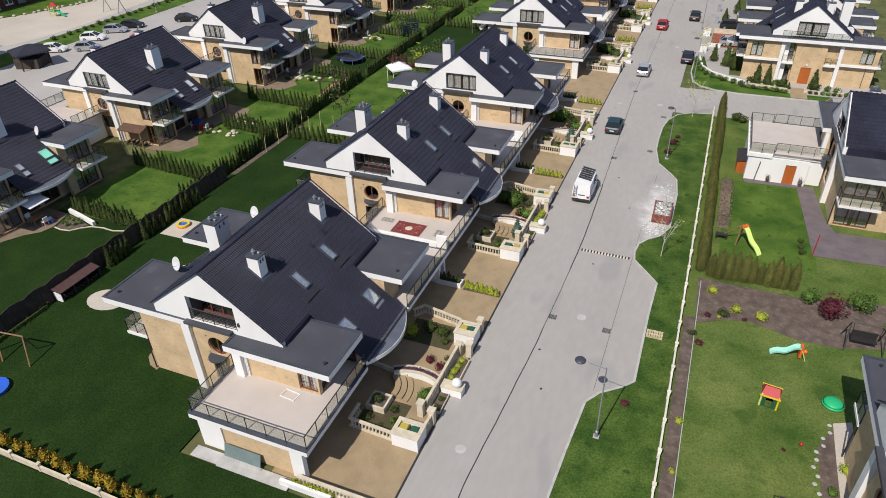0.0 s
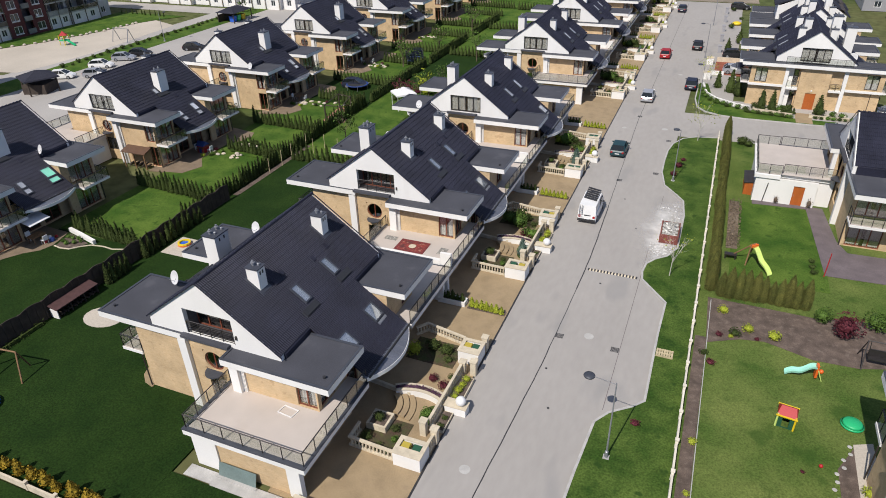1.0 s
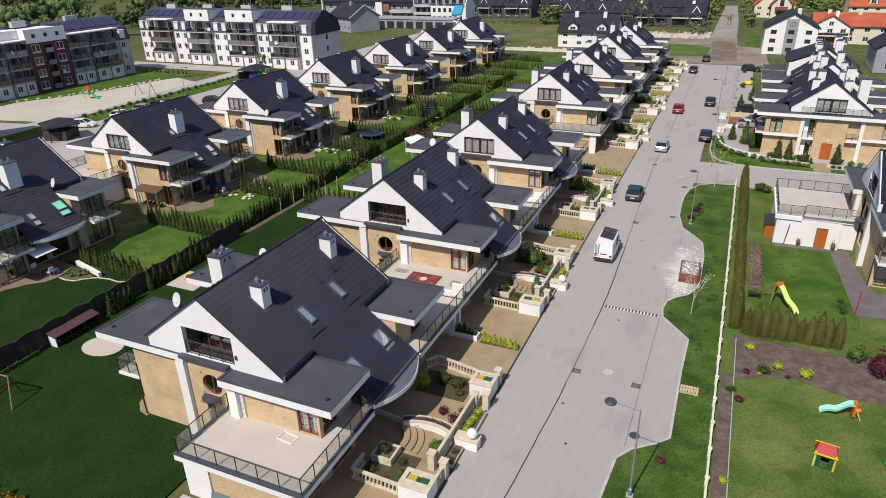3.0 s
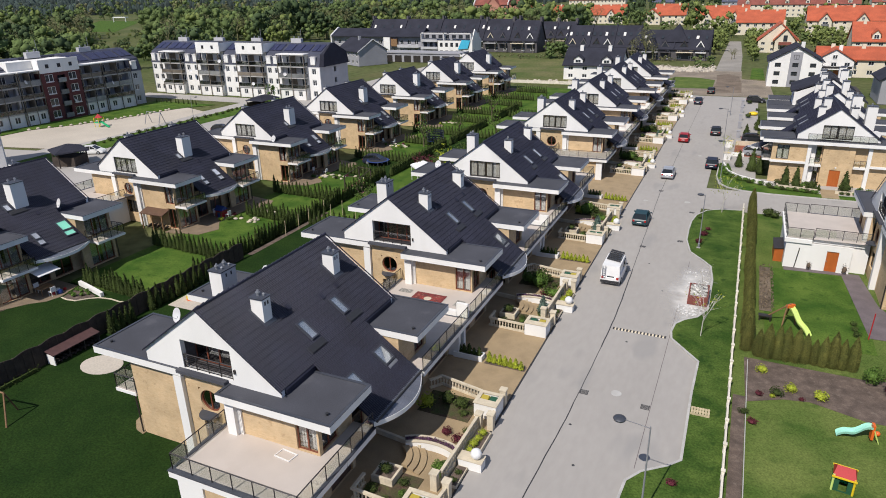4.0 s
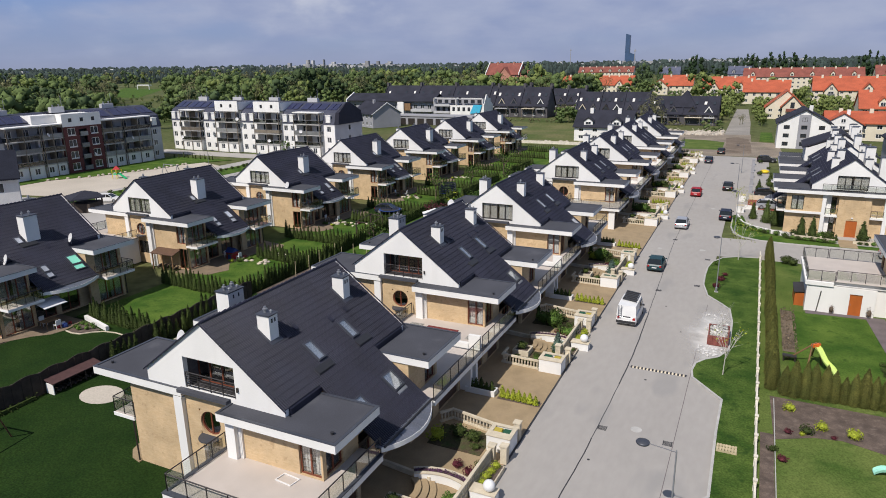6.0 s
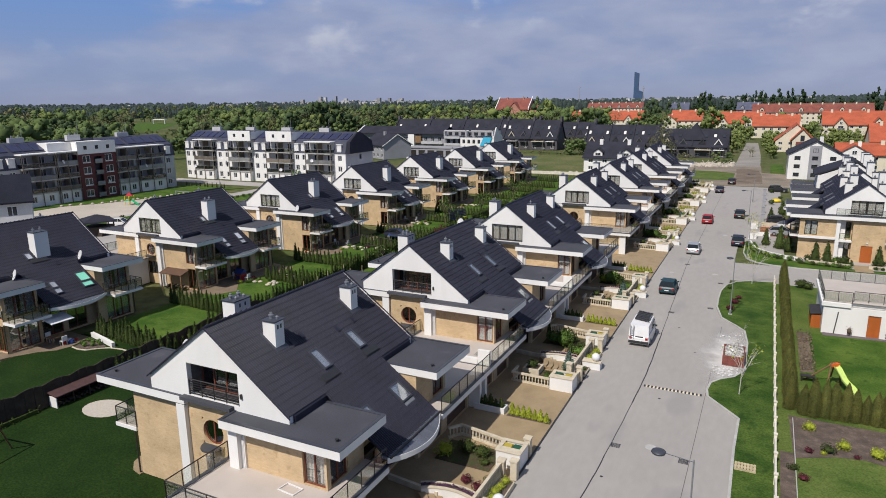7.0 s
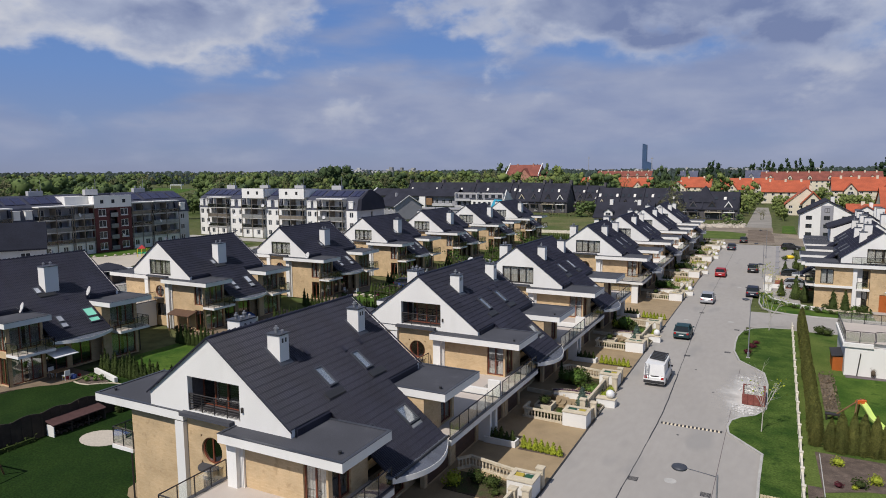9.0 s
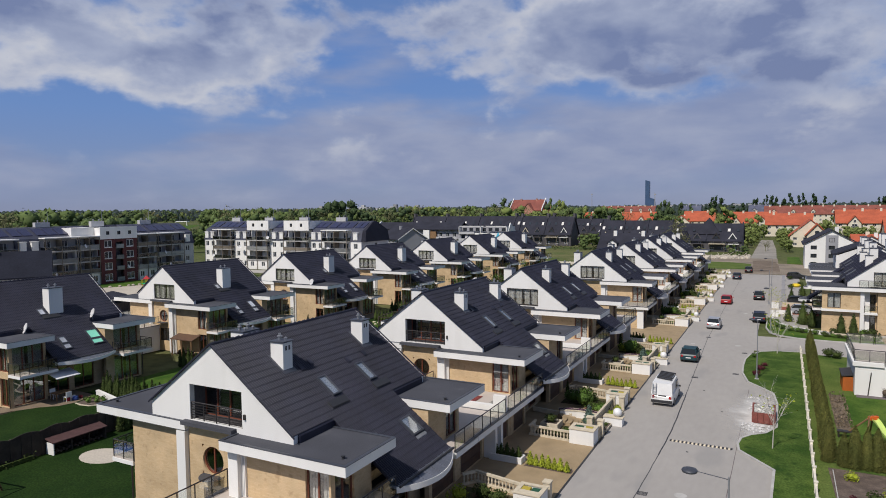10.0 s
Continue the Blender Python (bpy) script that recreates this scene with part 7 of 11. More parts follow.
car(-27.2, 66.0, NAVY, "dark blue car standing behind the houses", 10)


# ---- street furniture ----
def street_lamp(x, y, hx, hy, h=5.85, group="street lamps"):
    t = thing("street_lamp", (x, y, 0.08), "slim grey street lamp with a flat round head on an arm", "street lamp", group)
    part("pole", Mesh().lathe([(0.11, 0), (0.11, 0.5), (0.06, 0.55), (0.045, 2.8), (0.036, h - .1), (0.02, h)], (0, 0, 0), 10), STEEL, t)
    part("arm", Mesh().tube((0, 0, h - .12), (hx - x, hy - y, h - .02), 0.024, 0.02, 6), METAL_ROOF, t)
    part("head", Mesh().lathe([(0.12, -.1), (0.30, -.04), (0.33, 0.02), (0.30, 0.07), (0.1, 0.12)], (hx - x, hy - y, h - .08), 18), METAL_ROOF, t, "flat round lamp head", smooth=True)
    part("base_plate", Mesh().box(-.18, .18, -.18, .18, -.05, .06), KERB, t)


street_lamp(23.42, 5.1, 21.9, 5.24)
street_lamp(23.15, 46.0, 22.7, 46.05)
street_lamp(23.9, 72.6, 23.3, 72.7)
street_lamp(23.2, 99, 22.0, 99)
street_lamp(23.2, 126, 22.0, 126)
street_lamp(-81.0, 82, -79.5, 82)
street_lamp(-83.0, 106, -81.5, 106)

# open container of rubble on the lay-by
RUSTY = mat("rusty_red_paint", (0.20, 0.058, 0.045), rough=0.75, vary=0.25, scale=1.5, fine=14, bump=0.15, spots=0.4, spot_color=(0.30, 0.16, 0.12), spot_scale=2.5)
bedp = thing("rubble_container", (0, 0, 0), "open rusty red container heaped with pale rubble", "container")
for i in range(4):
    part("panel", Mesh().box(23.27 + i * .4175, 23.27 + i * .4175 + .4, 32.0, 32.1, .05, .86), RUSTY, bedp)
part("frame", Mesh().ribbon([(23.34, 32.2), (24.88, 32.2), (24.85, 34.9), (23.26, 34.9)], 0.1, 0, .82, True), RUSTY, bedp)
part("fill", Mesh().prism([(23.4, 32.26), (24.82, 32.26), (24.79, 34.84), (23.32, 34.84)], 0, .7), SOIL, bedp)
DRY = mat("pale_debris", (0.46, 0.45, 0.42), rough=0.95, vary=0.3, scale=3, fine=20, bump=0.1, island=0.45)
heap = Mesh()
for _ in range(150):
    x, y, s = RNG.uniform(23.45, 24.75), RNG.uniform(32.35, 34.75), RNG.uniform(.06, .2)
    heap.lathe([(s * .6, -s * .3), (s, s * .2), (s * .5, s * .8)], (x, y, .7 + .22 * math.sin((x - 23.4) * 2.3) * math.sin((y - 32.3) * 1.25)), 5)
for _ in range(26):
    x, y, a = RNG.uniform(23.6, 24.5), RNG.uniform(32.5, 34.6), RNG.uniform(0, 3.14)
    heap.tube((x, y, .9), (x + .5 * math.cos(a), y + .5 * math.sin(a), 1.0 + RNG.uniform(0, .25)), .02, sides=4)
part("rubble", heap, DRY, bedp, "pale broken rubble and laths", kind="stuff")
rub = Mesh()
for _ in range(120):
    x, y, s = RNG.uniform(22.6, 24.8), RNG.choice([RNG.uniform(29.6, 31.8), RNG.uniform(35.3, 40)]), RNG.uniform(.03, .14)
    rub.lathe([(s * .7, 0), (s, s * .4), (s * .5, s * .9)], (x, y, 0), 5)
solid("rubble", rub, DUST, "pale crumbs and small stones on the lay-by", "rubble", kind="stuff")
leafy_tree(24.8, 26.5, 4.2, 1.4, LEAF_YELLOW, "young street tree just coming into leaf", bare=0.9, trunk=BIRCH, group="young street trees", n=420, leaf=.16)
leafy_tree(24.8, 59.0, 4.8, 1.9, LEAF_YELLOW, "young street tree just coming into leaf", bare=0.6, trunk=BIRCH, group="young street trees", n=500, leaf=.16)
leafy_tree(24.3, 80.0, 5.0, 1.7, LEAF_YELLOW, "young street tree just coming into leaf", bare=0.5, trunk=BIRCH, group="young street trees", n=500, leaf=.16)
leafy_tree(24.3, 31.0 + 2.0, 3.6, 1.0, LEAF_YELLOW, "young street tree just coming into leaf", bare=0.92, trunk=BIRCH, group="young street trees", n=300, leaf=.14)
for x, y, s, mesh in ((23.0, 47.5, .8, BUSH_RED), (23.3, 50.0, .9, BUSH_RED), (22.6, 55.8, .7, BUSH_GREEN[0]), (23.7, 52.0, .6, BUSH_RED), (24.6, 8.3, .55, BUSH_RED), (22.6, -1.5, .9, BUSH_RED)):
    plant("shrub", mesh, x, y, 0.08, "sparse reddish shrub on the grass verge", "shrub", "verge shrubs", s)
pal = thing("pallet", (25.55, 15.9, 0.1), "pale wooden pallet lying on the grass", "pallet")
for i in range(7):
    part("board", Mesh().box(-.55 + i * .17, -.55 + i * .17 + .12, -.4, .4, .1, .125), PALE_WOOD, pal)
for i in range(3):
    part("bearer", Mesh().box(-.56, .6, -.4 + i * .36, -.32 + i * .36, 0, .1), PALE_WOOD, pal)

# ---- gardens across the street ----
def slide(x, y, z, color, rot, h, run, label, wooden=False):
    t = thing("slide", pose(x, y, z, 0, 0, rot), label, "slide")
    n = 14
    loops = []
    for i in range(n + 1):
        u = i / n
        px, pz = u * run, h * (1 - u) + 0.12 * math.sin(u * 9.4) * (1 - u * .4) + .12
        loops.append([(px, -.24, pz + .14), (px, -.2, pz), (px, .2, pz), (px, .24, pz + .14), (px, .2, pz - .04), (px, -.2, pz - .04)])
    part("chute", Mesh().sweep(loops), color, t)
    if wooden:
        for a, b in (((0, 0, h + .4), (-1.5, -1.1, 0)), ((0, 0, h + .4), (-1.4, 1.2, 0)), ((0, -.3, h + .4), (.2, -.7, 0)), ((0, .3, h + .4), (.2, .6, 0))):
            part("leg", Mesh().tube(a, b, .06, sides=6), WOOD, t, "brown wooden leg")
        part("top_rail", Mesh().box(-.1, .15, -.35, .35, h + .1, h + .32), ORANGE, t, "orange plastic top")
    else:
        part("ladder", Mesh().box(-.12, .02, -.2, .2, .2, h + .35), ORANGE, t, "red ladder end")
        for s in (-.2, .2):
            part("leg", Mesh().tube((-.1, s, h), (-.45, s, 0), .035, sides=6), LIME, t)
    return t


slide(31.05, 31.0, 0.09, LIME, -50, 1.5, 2.3, "lime green plastic slide on a wooden climbing frame", True)
slide(35.1, 16.9, 0.06, AQUA, 185, 0.85, 1.8, "small aqua green toddler slide with red ladder")
ph = thing("playhouse", pose(33.2, 11.8, 0.06, 0, 0, -8), "green and yellow toy playhouse with a red roof", "playhouse")
for s in (-1, 1):
    part("side_wall", Mesh().box(s * .5 - .04, s * .5 + .04, -.45, .45, 0, 1.0), GREEN_PL, ph)
    part("post", Mesh().tube((s * .5, -.47, 0), (s * .5, -.47, 1.05), .06, sides=6), LIME if s < 0 else YELLOW, ph)
part("back_wall", Mesh().box(-.46, .46, .4, .46, 0, 1.0), GREEN_PL, ph)
part("front_wall", pierced(Mesh(), "S", -.46, -.44, .44, 0, 1.0, .06, [(-.2, .2, .05, .8)]), BIN_GREEN, ph, "dark green front with a doorway")
part("roof", Mesh().extrude([(-.56, -.56, .98), (-.56, .56, .98), (-.42, .0, 1.38)], [(.56, -.56, .98), (.56, .56, .98), (.42, .0, 1.38)]), RED, ph, "red plastic roof")
for s in (-1, 1):
    part("roof_edge", Mesh().box(-.6, .6, s * .57 - .04, s * .57 + .04, .93, 1.0), YELLOW, ph)
sb = thing("sandbox", (37.0, 13.0, 0.06), "green plastic shell sandbox with its lid on", "sandbox")
part("shell", Mesh().lathe([(.55, 0), (.68, .12), (.6, .2)], (0, 0, 0), 16), GREEN_PL, sb, smooth=True)
part("lid", Mesh().lathe([(.62, .2), (.5, .32), (.2, .38), (.05, .39)], (0, 0, 0), 16), GREEN_PL, sb, smooth=True)
ball = solid("toy", Mesh().ball((0, 0, .12), .12), RED, "small red toy on the lawn", "toy", at=(35.0, 8.8, .06), smooth=True)
solid("toy", Mesh().ball((0, 0, .16), .16), ORANGE, "small orange toy on the lawn", "toy", at=(35.6, 17.6, .06), smooth=True)
# metal swing seat frame
sw = thing("garden_swing", (39.3, 19.8, 0.08), "dark metal garden swing frame without its canopy", "swing")
for sx in (-1.2, 1.2):
    for sy in (-1, 1):
        part("leg", Mesh().tube((sx, sy * .9, 0), (sx * .9, 0, 1.9), .04, sides=6), RAIL_METAL, sw)
part("crossbar", Mesh().tube((-1.1, 0, 1.9), (1.1, 0, 1.9), .04, sides=6), RAIL_METAL, sw)
part("seat", Mesh().box(-.8, .8, -.25, .25, .5, .58).box(-.8, .8, .2, .28, .58, 1.1), RAIL_METAL, sw)
part("arm", Mesh().tube((.8, 0, .55), (.9, 0, 1.9), .025, sides=5), RAIL_METAL, sw)
part("arm", Mesh().tube((-.8, 0, .55), (-.9, 0, 1.9), .025, sides=5), RAIL_METAL, sw)
for x, y, mesh, s, lab in ((29.2, 22.7, BUSH_LIME, .8, "pale yellow upright shrub"), (31.0, 20.8, BUSH_LIME, .8, "yellow-green shrub"), (32.7, 20.4, BUSH_LIME, .95, "yellow-green shrub"), (30.1, 19.9, BUSH_DARK[1], .8, "blue-grey low shrub"),
                        (29.0, 19.5, BUSH_RED, .5, "small red shrub"), (29.8, 19.6, BUSH_LIME, .35, "small yellow shrub"), (31.6, 19.9, BUSH_RED, .45, "small red shrub"), (37.4, 22.6, BUSH_MAROON, .85, "maroon-leaved shrub"),
                        (39.6, 24.2, BUSH_BIG, .8, "dark green tall shrub"), (36.0, 24.0, BUSH_BIG, .6, "green feathery shrub"), (41.5, 22.2, BUSH_GREEN[1], .9, "green shrub"), (35.9, 30.9, BUSH_DARK[1], .6, "low dark shrub"),
                        (35.9, 31.8, BUSH_DARK[1], .6, "low dark shrub"), (35.9, 32.8, BUSH_DARK[1], .55, "low dark shrub"), (28.0, 8.0, BUSH_LIME, .5, "yellow-green shrub"), (28.0, 4.0, BUSH_LIME, .4, "yellow-green shrub"), (28.1, 17.0, BUSH_DARK[1], .6, "dark low shrub"),
                        (37.3, 7.5, BUSH_LIME, .7, "yellow-green shrub"), (36.4, 5.6, BUSH_GREEN[0], .6, "green shrub"), (29.8, 59.6, BUSH_DARK[0], 1.3, "dark green dense shrub"), (30.6, 59.0, BUSH_DARK[0], 1.1, "dark green dense shrub"),
                        (28.6, 16.0, BUSH_RED, .6, "bare reddish shrub"), (34.0, 8.0, BUSH_RED, .3, "small dry plant")):
    plant("shrub", mesh, x, y, 0.07, lab + " in the garden across the street", "shrub", "garden shrubs", s)
for i in range(14):
    solid("stepping_stone", Mesh().lathe([(.11, 0), (.14, .04), (.11, .06)], (0, 0, 0), 7), KERB, "pale stepping stone in the grass", "stone", "stepping stones", at=((35.7 if i < 9 else 35.7 + (i - 8) * .22) + .1 * (-1) ** i, 3.0 + i * .62, .06))
solid("bench", Mesh().box(-.5, .5, -.25, .25, .38, .46).box(-.45, -.35, -.2, .2, 0, .38).box(.35, .45, -.2, .2, 0, .38), DARK_FRAME, "dark garden bench on the bare strip", "bench", at=(29.4, 31.2, .1))
solid("pole", Mesh().tube((0, 0, 0), (.1, .2, 2.2), .04, sides=6), RED, "thin red pole standing on the lawn", "pole", at=(36.7, 30.7, .06))
# white garage with its roof terrace in front of the cross house
gar = thing("garage", (0, 0, 0), "white garden garage with orange door under a roof terrace", "garage")
part("wall", pierced(Mesh(), "S", 43.9, 31.0, 36.6, 0.06, 2.7, .25, [(34.55, 35.55, .06, 2.15)]), WHITE, gar)
part("wall", pierced(Mesh(), "W", 31.003, 44.15, 52.05, 0.06, 2.7, .25), WHITE, gar)
part("slab", Mesh().box(30.8, 33.14, 43.75, 52.4, 2.7, 3.06), WHITE, gar, "white terrace slab")
part("deck", Mesh().box(31.05, 37.9, 44.05, 52.25, 3.124, 3.15), TERRACE, gar, "pinkish beige terrace paving")
part("wall", pierced(Mesh(), "N", 52.3, 31.25, 36.6, 0.06, 2.7, .25), WHITE, gar)
railing(gar, [(33.2, 44.0), (30.95, 44.0), (30.95, 52.2), (33.2, 52.2)], 3.1, step=1.15)
gd = part("door", Mesh().box(34.55, 35.55, 44.0, 44.06, .06, 2.15), ORANGE_DOOR, gar, "orange wooden door")
part("handle", Mesh().box(34.65, 34.69, 43.94, 44.0, 1.05, 1.2), STEEL, gd)
for x, y in ((30.58, 45.8), (30.58, 47.4)):
    sh = thing("bin_shed", (x, y, .06), "small brown shed with dark roof beside the garage", "shed")
    part("body", Mesh().box(-.4, .4, -.7, .7, 0, 1.3), ORANGE_DOOR, sh)
    part("roof", Mesh().extrude([(-.5, -.8, 1.3), (.5, -.8, 1.45), (.5, -.8, 1.52), (-.5, -.8, 1.37)], [(-.5, .8, 1.3), (.5, .8, 1.45), (.5, .8, 1.52), (-.5, .8, 1.37)]), DARK_FRAME, sh)
solid("wall_pipe", Mesh().tube((32.0, 43.85, .1), (32.2, 43.8, 2.2), .04, sides=6), DARK_FRAME, "dark pipe on the white garage wall", "pipe")
for x in (33.2, 36.2):
    plant("shrub", bush_mesh("climber", .35, 1.2, 60, .12, BARK), x, 43.65, .1, "bare climbing plant at the white wall", "climber", "wall climbers")

# ---- garden of the corner house ----
strip("garden_wall", [(23.9, 83), (24.6, 78.5), (26.0, 76.2), (28.4, 74.4), (30.5, 73.4)], 0.28, 0.0, 0.5, WHITE, "white curved garden wall at the street corner", "wall")
low_concrete_fence([(31, 72.6), (35.8, 72.0)], .5, 1.6, "low pale fence before the corner house")
low_concrete_fence([(37.9, 72.0), (50, 72.2)], .5, 2.0, "low pale fence before the corner house")
sheet("path", rect(36.2, 38.2, 69.6, 73.6), 0.12, PAVING, "tan path to the front door", "path", .04)
for x, y, mesh, s in ((31.2, 73.9, BUSH_DARK[0], 1.1), (32.2, 73.6, BUSH_DARK[1], 1.0), (34.2, 73.2, BUSH_GREEN[0], 1.1), (35.1, 73.4, BUSH_DARK[0], 1.3), (39.2, 73.4, BUSH_DARK[0], 1.3), (40.6, 73.3, BUSH_GREEN[0], .9), (41.8, 73.3, BUSH_GREEN[1], .8),
                      (25.2, 75.6, BUSH_GREEN[0], .8), (26.3, 74.6, BUSH_GREEN[1], .8), (27.6, 73.6, BUSH_DARK[0], .8), (29.0, 73.0, BUSH_GREEN[0], .8), (24.4, 80, BUSH_GREEN[1], .9), (30.0, 72.6, BUSH_DARK[0], .8)):
    plant("shrub", mesh, x, y, .08, "dense green shrub before the corner house", "shrub", "corner garden shrubs", s)
for x, y, s in ((32.0, 74.3, 1.6), (33.3, 73.9, 1.2), (28.9, 79.5, 1.6), (27.8, 80.5, 1.5), (26.0, 82.4, 1.4), (39.0, 73.9, 1.5), (28.4, 112, 1.3), (26.6, 106.5, 1.1)):
    plant("spruce", conifer_mesh("spruce", 1.9, .55, 240, .16, LEAF_THUJA), x, y, .08, "dark green conifer before the corner house", "conifer", "corner conifers", s)
for i in range(16):
    plant("shrub", (BUSH_DARK + BUSH_GREEN)[i % 4], 30.2 + i * .36 + (2.2 if i > 15 else 0), 71.9 - .05 * i, .06, "dense shrub in the border of the corner house", "shrub", "corner border", .62)
for i in range(12):
    plant("shrub", (BUSH_DARK + BUSH_GREEN)[i % 4], 38.6 + i * .7, 71.9, .06, "dense shrub in the border of the corner house", "shrub", "corner border", .62)
for x, y in ((23.9, 81.5), (24.2, 80), (24.5, 78.6), (25.0, 77.4), (25.7, 76.2), (26.5, 75.2), (27.4, 74.6), (28.3, 73.9), (29.3, 73.4)):
    plant("shrub", BUSH_GREEN[int(x) % 2], x - .3, y - .3, .1, "dense shrub before the white corner wall", "shrub", "corner border", .75)
for i in range(7):
    plant("dwarf_conifer", DARK_DWARF, 33.6 + i * .4, 73.0, .06, "small clipped conifer before the corner house", "conifer", "corner dwarf conifers", 1.3)
for k, y in enumerate((86.5, 95.5, 104, 112.5, 121, 130, 139)):
    if k < 2:
        bin_store(23.6, 24.7, y, y + 1.1, (PLASTIC_BLACK, YELLOW))
    else:
        solid("meter_box", Mesh().box(25.0, 25.6, y, y + .9, 0, 1.15).box(24.95, 25.65, y - .05, y + .95, 1.15, 1.22), WALL_GREY, "grey box of the utility meters by a drive", "meter box", "meter boxes")
        plant("shrub", BUSH_DARK[k % 2], 28.4 if k % 2 else 26.6, y + 3.6, .02, "dark shrub between front drives", "shrub", "drive shrubs", 1.1)
strip("low_wall", [(24.7, 89.7), (26.6, 89.7)], .25, 0, .6, WHITE, "low white wall before the red drive", "wall")
solid("cover", Mesh().ball((0, 0, .35), .9, squash=.45), YELLOW, "yellow tarpaulin over something in a drive", "tarpaulin", at=(27.6, 128.0, 0), smooth=True)
strip("low_wall", [(25.2, 98.0), (30.2, 98.0)], .3, 0, .75, CREAM, "cream wall behind the red drive", "wall")

# ---- garden of the nearest house and its neighbours ----
n = 20
sheet("sandy_patch", [(-16.3 + 1.75 * math.cos(2 * math.pi * i / n), 5.05 + 1.3 * math.sin(2 * math.pi * i / n)) for i in range(n)], .05, SAND, "oval sandy patch in the lawn", "patio")
wd = thing("wood_store", (0, 0, 0), "long low wood store with a reddish roof by the fence", "shed")
part("roof", Mesh().extrude([(-20.3, 3.5, 1.08), (-19.35, 3.5, .86), (-19.35, 3.5, .93), (-20.3, 3.5, 1.15)], [(-20.3, 7.6, 1.08), (-19.35, 7.6, .86), (-19.35, 7.6, .93), (-20.3, 7.6, 1.15)]), mat("reddish_felt", (.075, .036, .034), rough=.9), wd, "reddish felt roof")
part("side_panel", Mesh().box(-20.25, -19.42, 3.56, 3.62, .03, .84), WHITE, wd, "pale end panel")
part("side_panel", Mesh().box(-20.25, -19.42, 7.48, 7.54, .03, .84), FENCE_DARK, wd)
for y in (4.9, 6.2):
    part("post", Mesh().box(-19.5, -19.42, y - .04, y + .04, .03, .88), FENCE_DARK, wd)
LOG = Mesh().tube((-.36, 0, 0), (.36, 0, 0), .1, sides=7).data("log", FENCE_DARK)
for i in range(18):
    part("log", LOG, None, wd).location = (-19.95, 3.78 + i * .205, .13 + .1 * (i % 2))
tr = thing("climbing_frame", (-18.6, -2.4, .03), "wooden children's climbing frame on the lawn", "climbing frame")
for a, b in (((0, 0, 2.0), (-.9, -.6, 0)), ((0, 0, 2.0), (.7, -.8, 0)), ((2.4, .3, 2.0), (3.1, -.5, 0)), ((2.4, .3, 2.0), (1.9, 1.1, 0)), ((0, 0, 2.0), (2.4, .3, 2.0))):
    part("beam", Mesh().tube(a, b, .06, sides=6), WOOD, tr)
sheet("sandy_patch", rect(-19.4, -16.2, 14.6, 17.6), .05, SAND, "pale paved play patch", "patio")
pool = thing("paddling_pool", (-18.2, 16.5, .05), "orange and blue inflatable paddling pool", "pool")
for i, m in enumerate((ORANGE, YELLOW)):
    part("ring", Mesh().ribbon([(.52 * math.cos(a * .5236), .52 * math.sin(a * .5236)) for a in range(12)], .18, .02 + i * .13, .14 + i * .13, True), m, pool)
part("water", Mesh().lathe([(.44, .02), (.44, .15)], (0, 0, 0), 14), BLUE, pool)
solid("paddling_pool", Mesh().lathe([(1.0, 0), (1.05, .25), (.9, .25), (.88, .08)], (0, 0, 0), 16), BLUE, "blue paddling pool on the lawn", "pool", at=(-15.9, -5.5, .03))
# glazed cover of the light well by the garage
lw = thing("light_well", (0, 0, 0), "low frosted glass cover over a light well", "light well")
part("pane", Mesh().extrude([(2.7, -4.32, .1), (5.3, -4.32, .1), (5.3, -4.05, .95), (2.7, -4.05, .95)], [(2.7, -4.34, .12), (5.3, -4.34, .12), (5.3, -4.07, .97), (2.7, -4.07, .97)]), mat("frosted_glass", (.15, .20, .19), rough=.35, vary=.1, scale=1, fine=10, bump=0), lw)
part("kerb", Mesh().box(2.6, 5.4, -4.5, -4.32, 0, .12), KERB, lw)
# striped rug and mats aired on the second terrace
RUG = mat("red_oriental_rug", (.30, .045, .035), rough=.95, second=(.10, .03, .03), vary=.3, scale=2.5, fine=12, bump=.1, spots=.6, spot_color=(.42, .28, .2), spot_scale=5)
rug = thing("rug", (4.6, 18.9, 3.115), "patterned red rug aired on the terrace", "rug")
part("field", Mesh().box(-1.1, 1.1, -.7, .7, 0, .02), RUG, rug)
part("border", Mesh().ribbon([(-1.2, -.8), (1.2, -.8), (1.2, .8), (-1.2, .8)], .22, 0, .022, True), mat("rug_border", (.16, .03, .03), rough=.95, vary=.3, scale=6, fine=20), rug)
part("medallion", Mesh().lathe([(.32, .02), (.3, .024)], (0, 0, 0), 12), CREAM, rug)
GREY_RUG = mat("grey_patterned_mat", (.42, .4, .36), rough=.95, second=(.12, .12, .11), vary=.3, scale=6, fine=20, bump=.1)
solid("mat", Mesh().box(-.55, .55, -.3, .3, 0, .02), GREY_RUG, "small grey patterned mat on the terrace", "mat", "aired mats", at=(2.3, 19.6, 3.115))
solid("mat", Mesh().box(-.35, .35, -.5, .5, 0, .02), GREY_RUG, "small grey patterned mat on the terrace", "mat", "aired mats", at=(7.3, 19.0, 3.115))
solid("drying_frame", Mesh().ribbon([(5.2, -1.2), (6.2, -1.3), (6.3, -.7), (5.3, -.6)], .05, 3.11, 3.16, True), WHITE_PL, "white frame lying on the terrace", "frame")
for x, y in ((0.95, 38.4), (3.6, 83), (3.4, 60.8)):
    solid("terrace_table", Mesh().lathe([(.25, 0), (.05, .04), (.05, .66), (.5, .7), (.5, .74)], (0, 0, 0), 14), CREAM, "small round terrace table", "table", "terrace tables", at=(x + 1.6, y, 3.1))
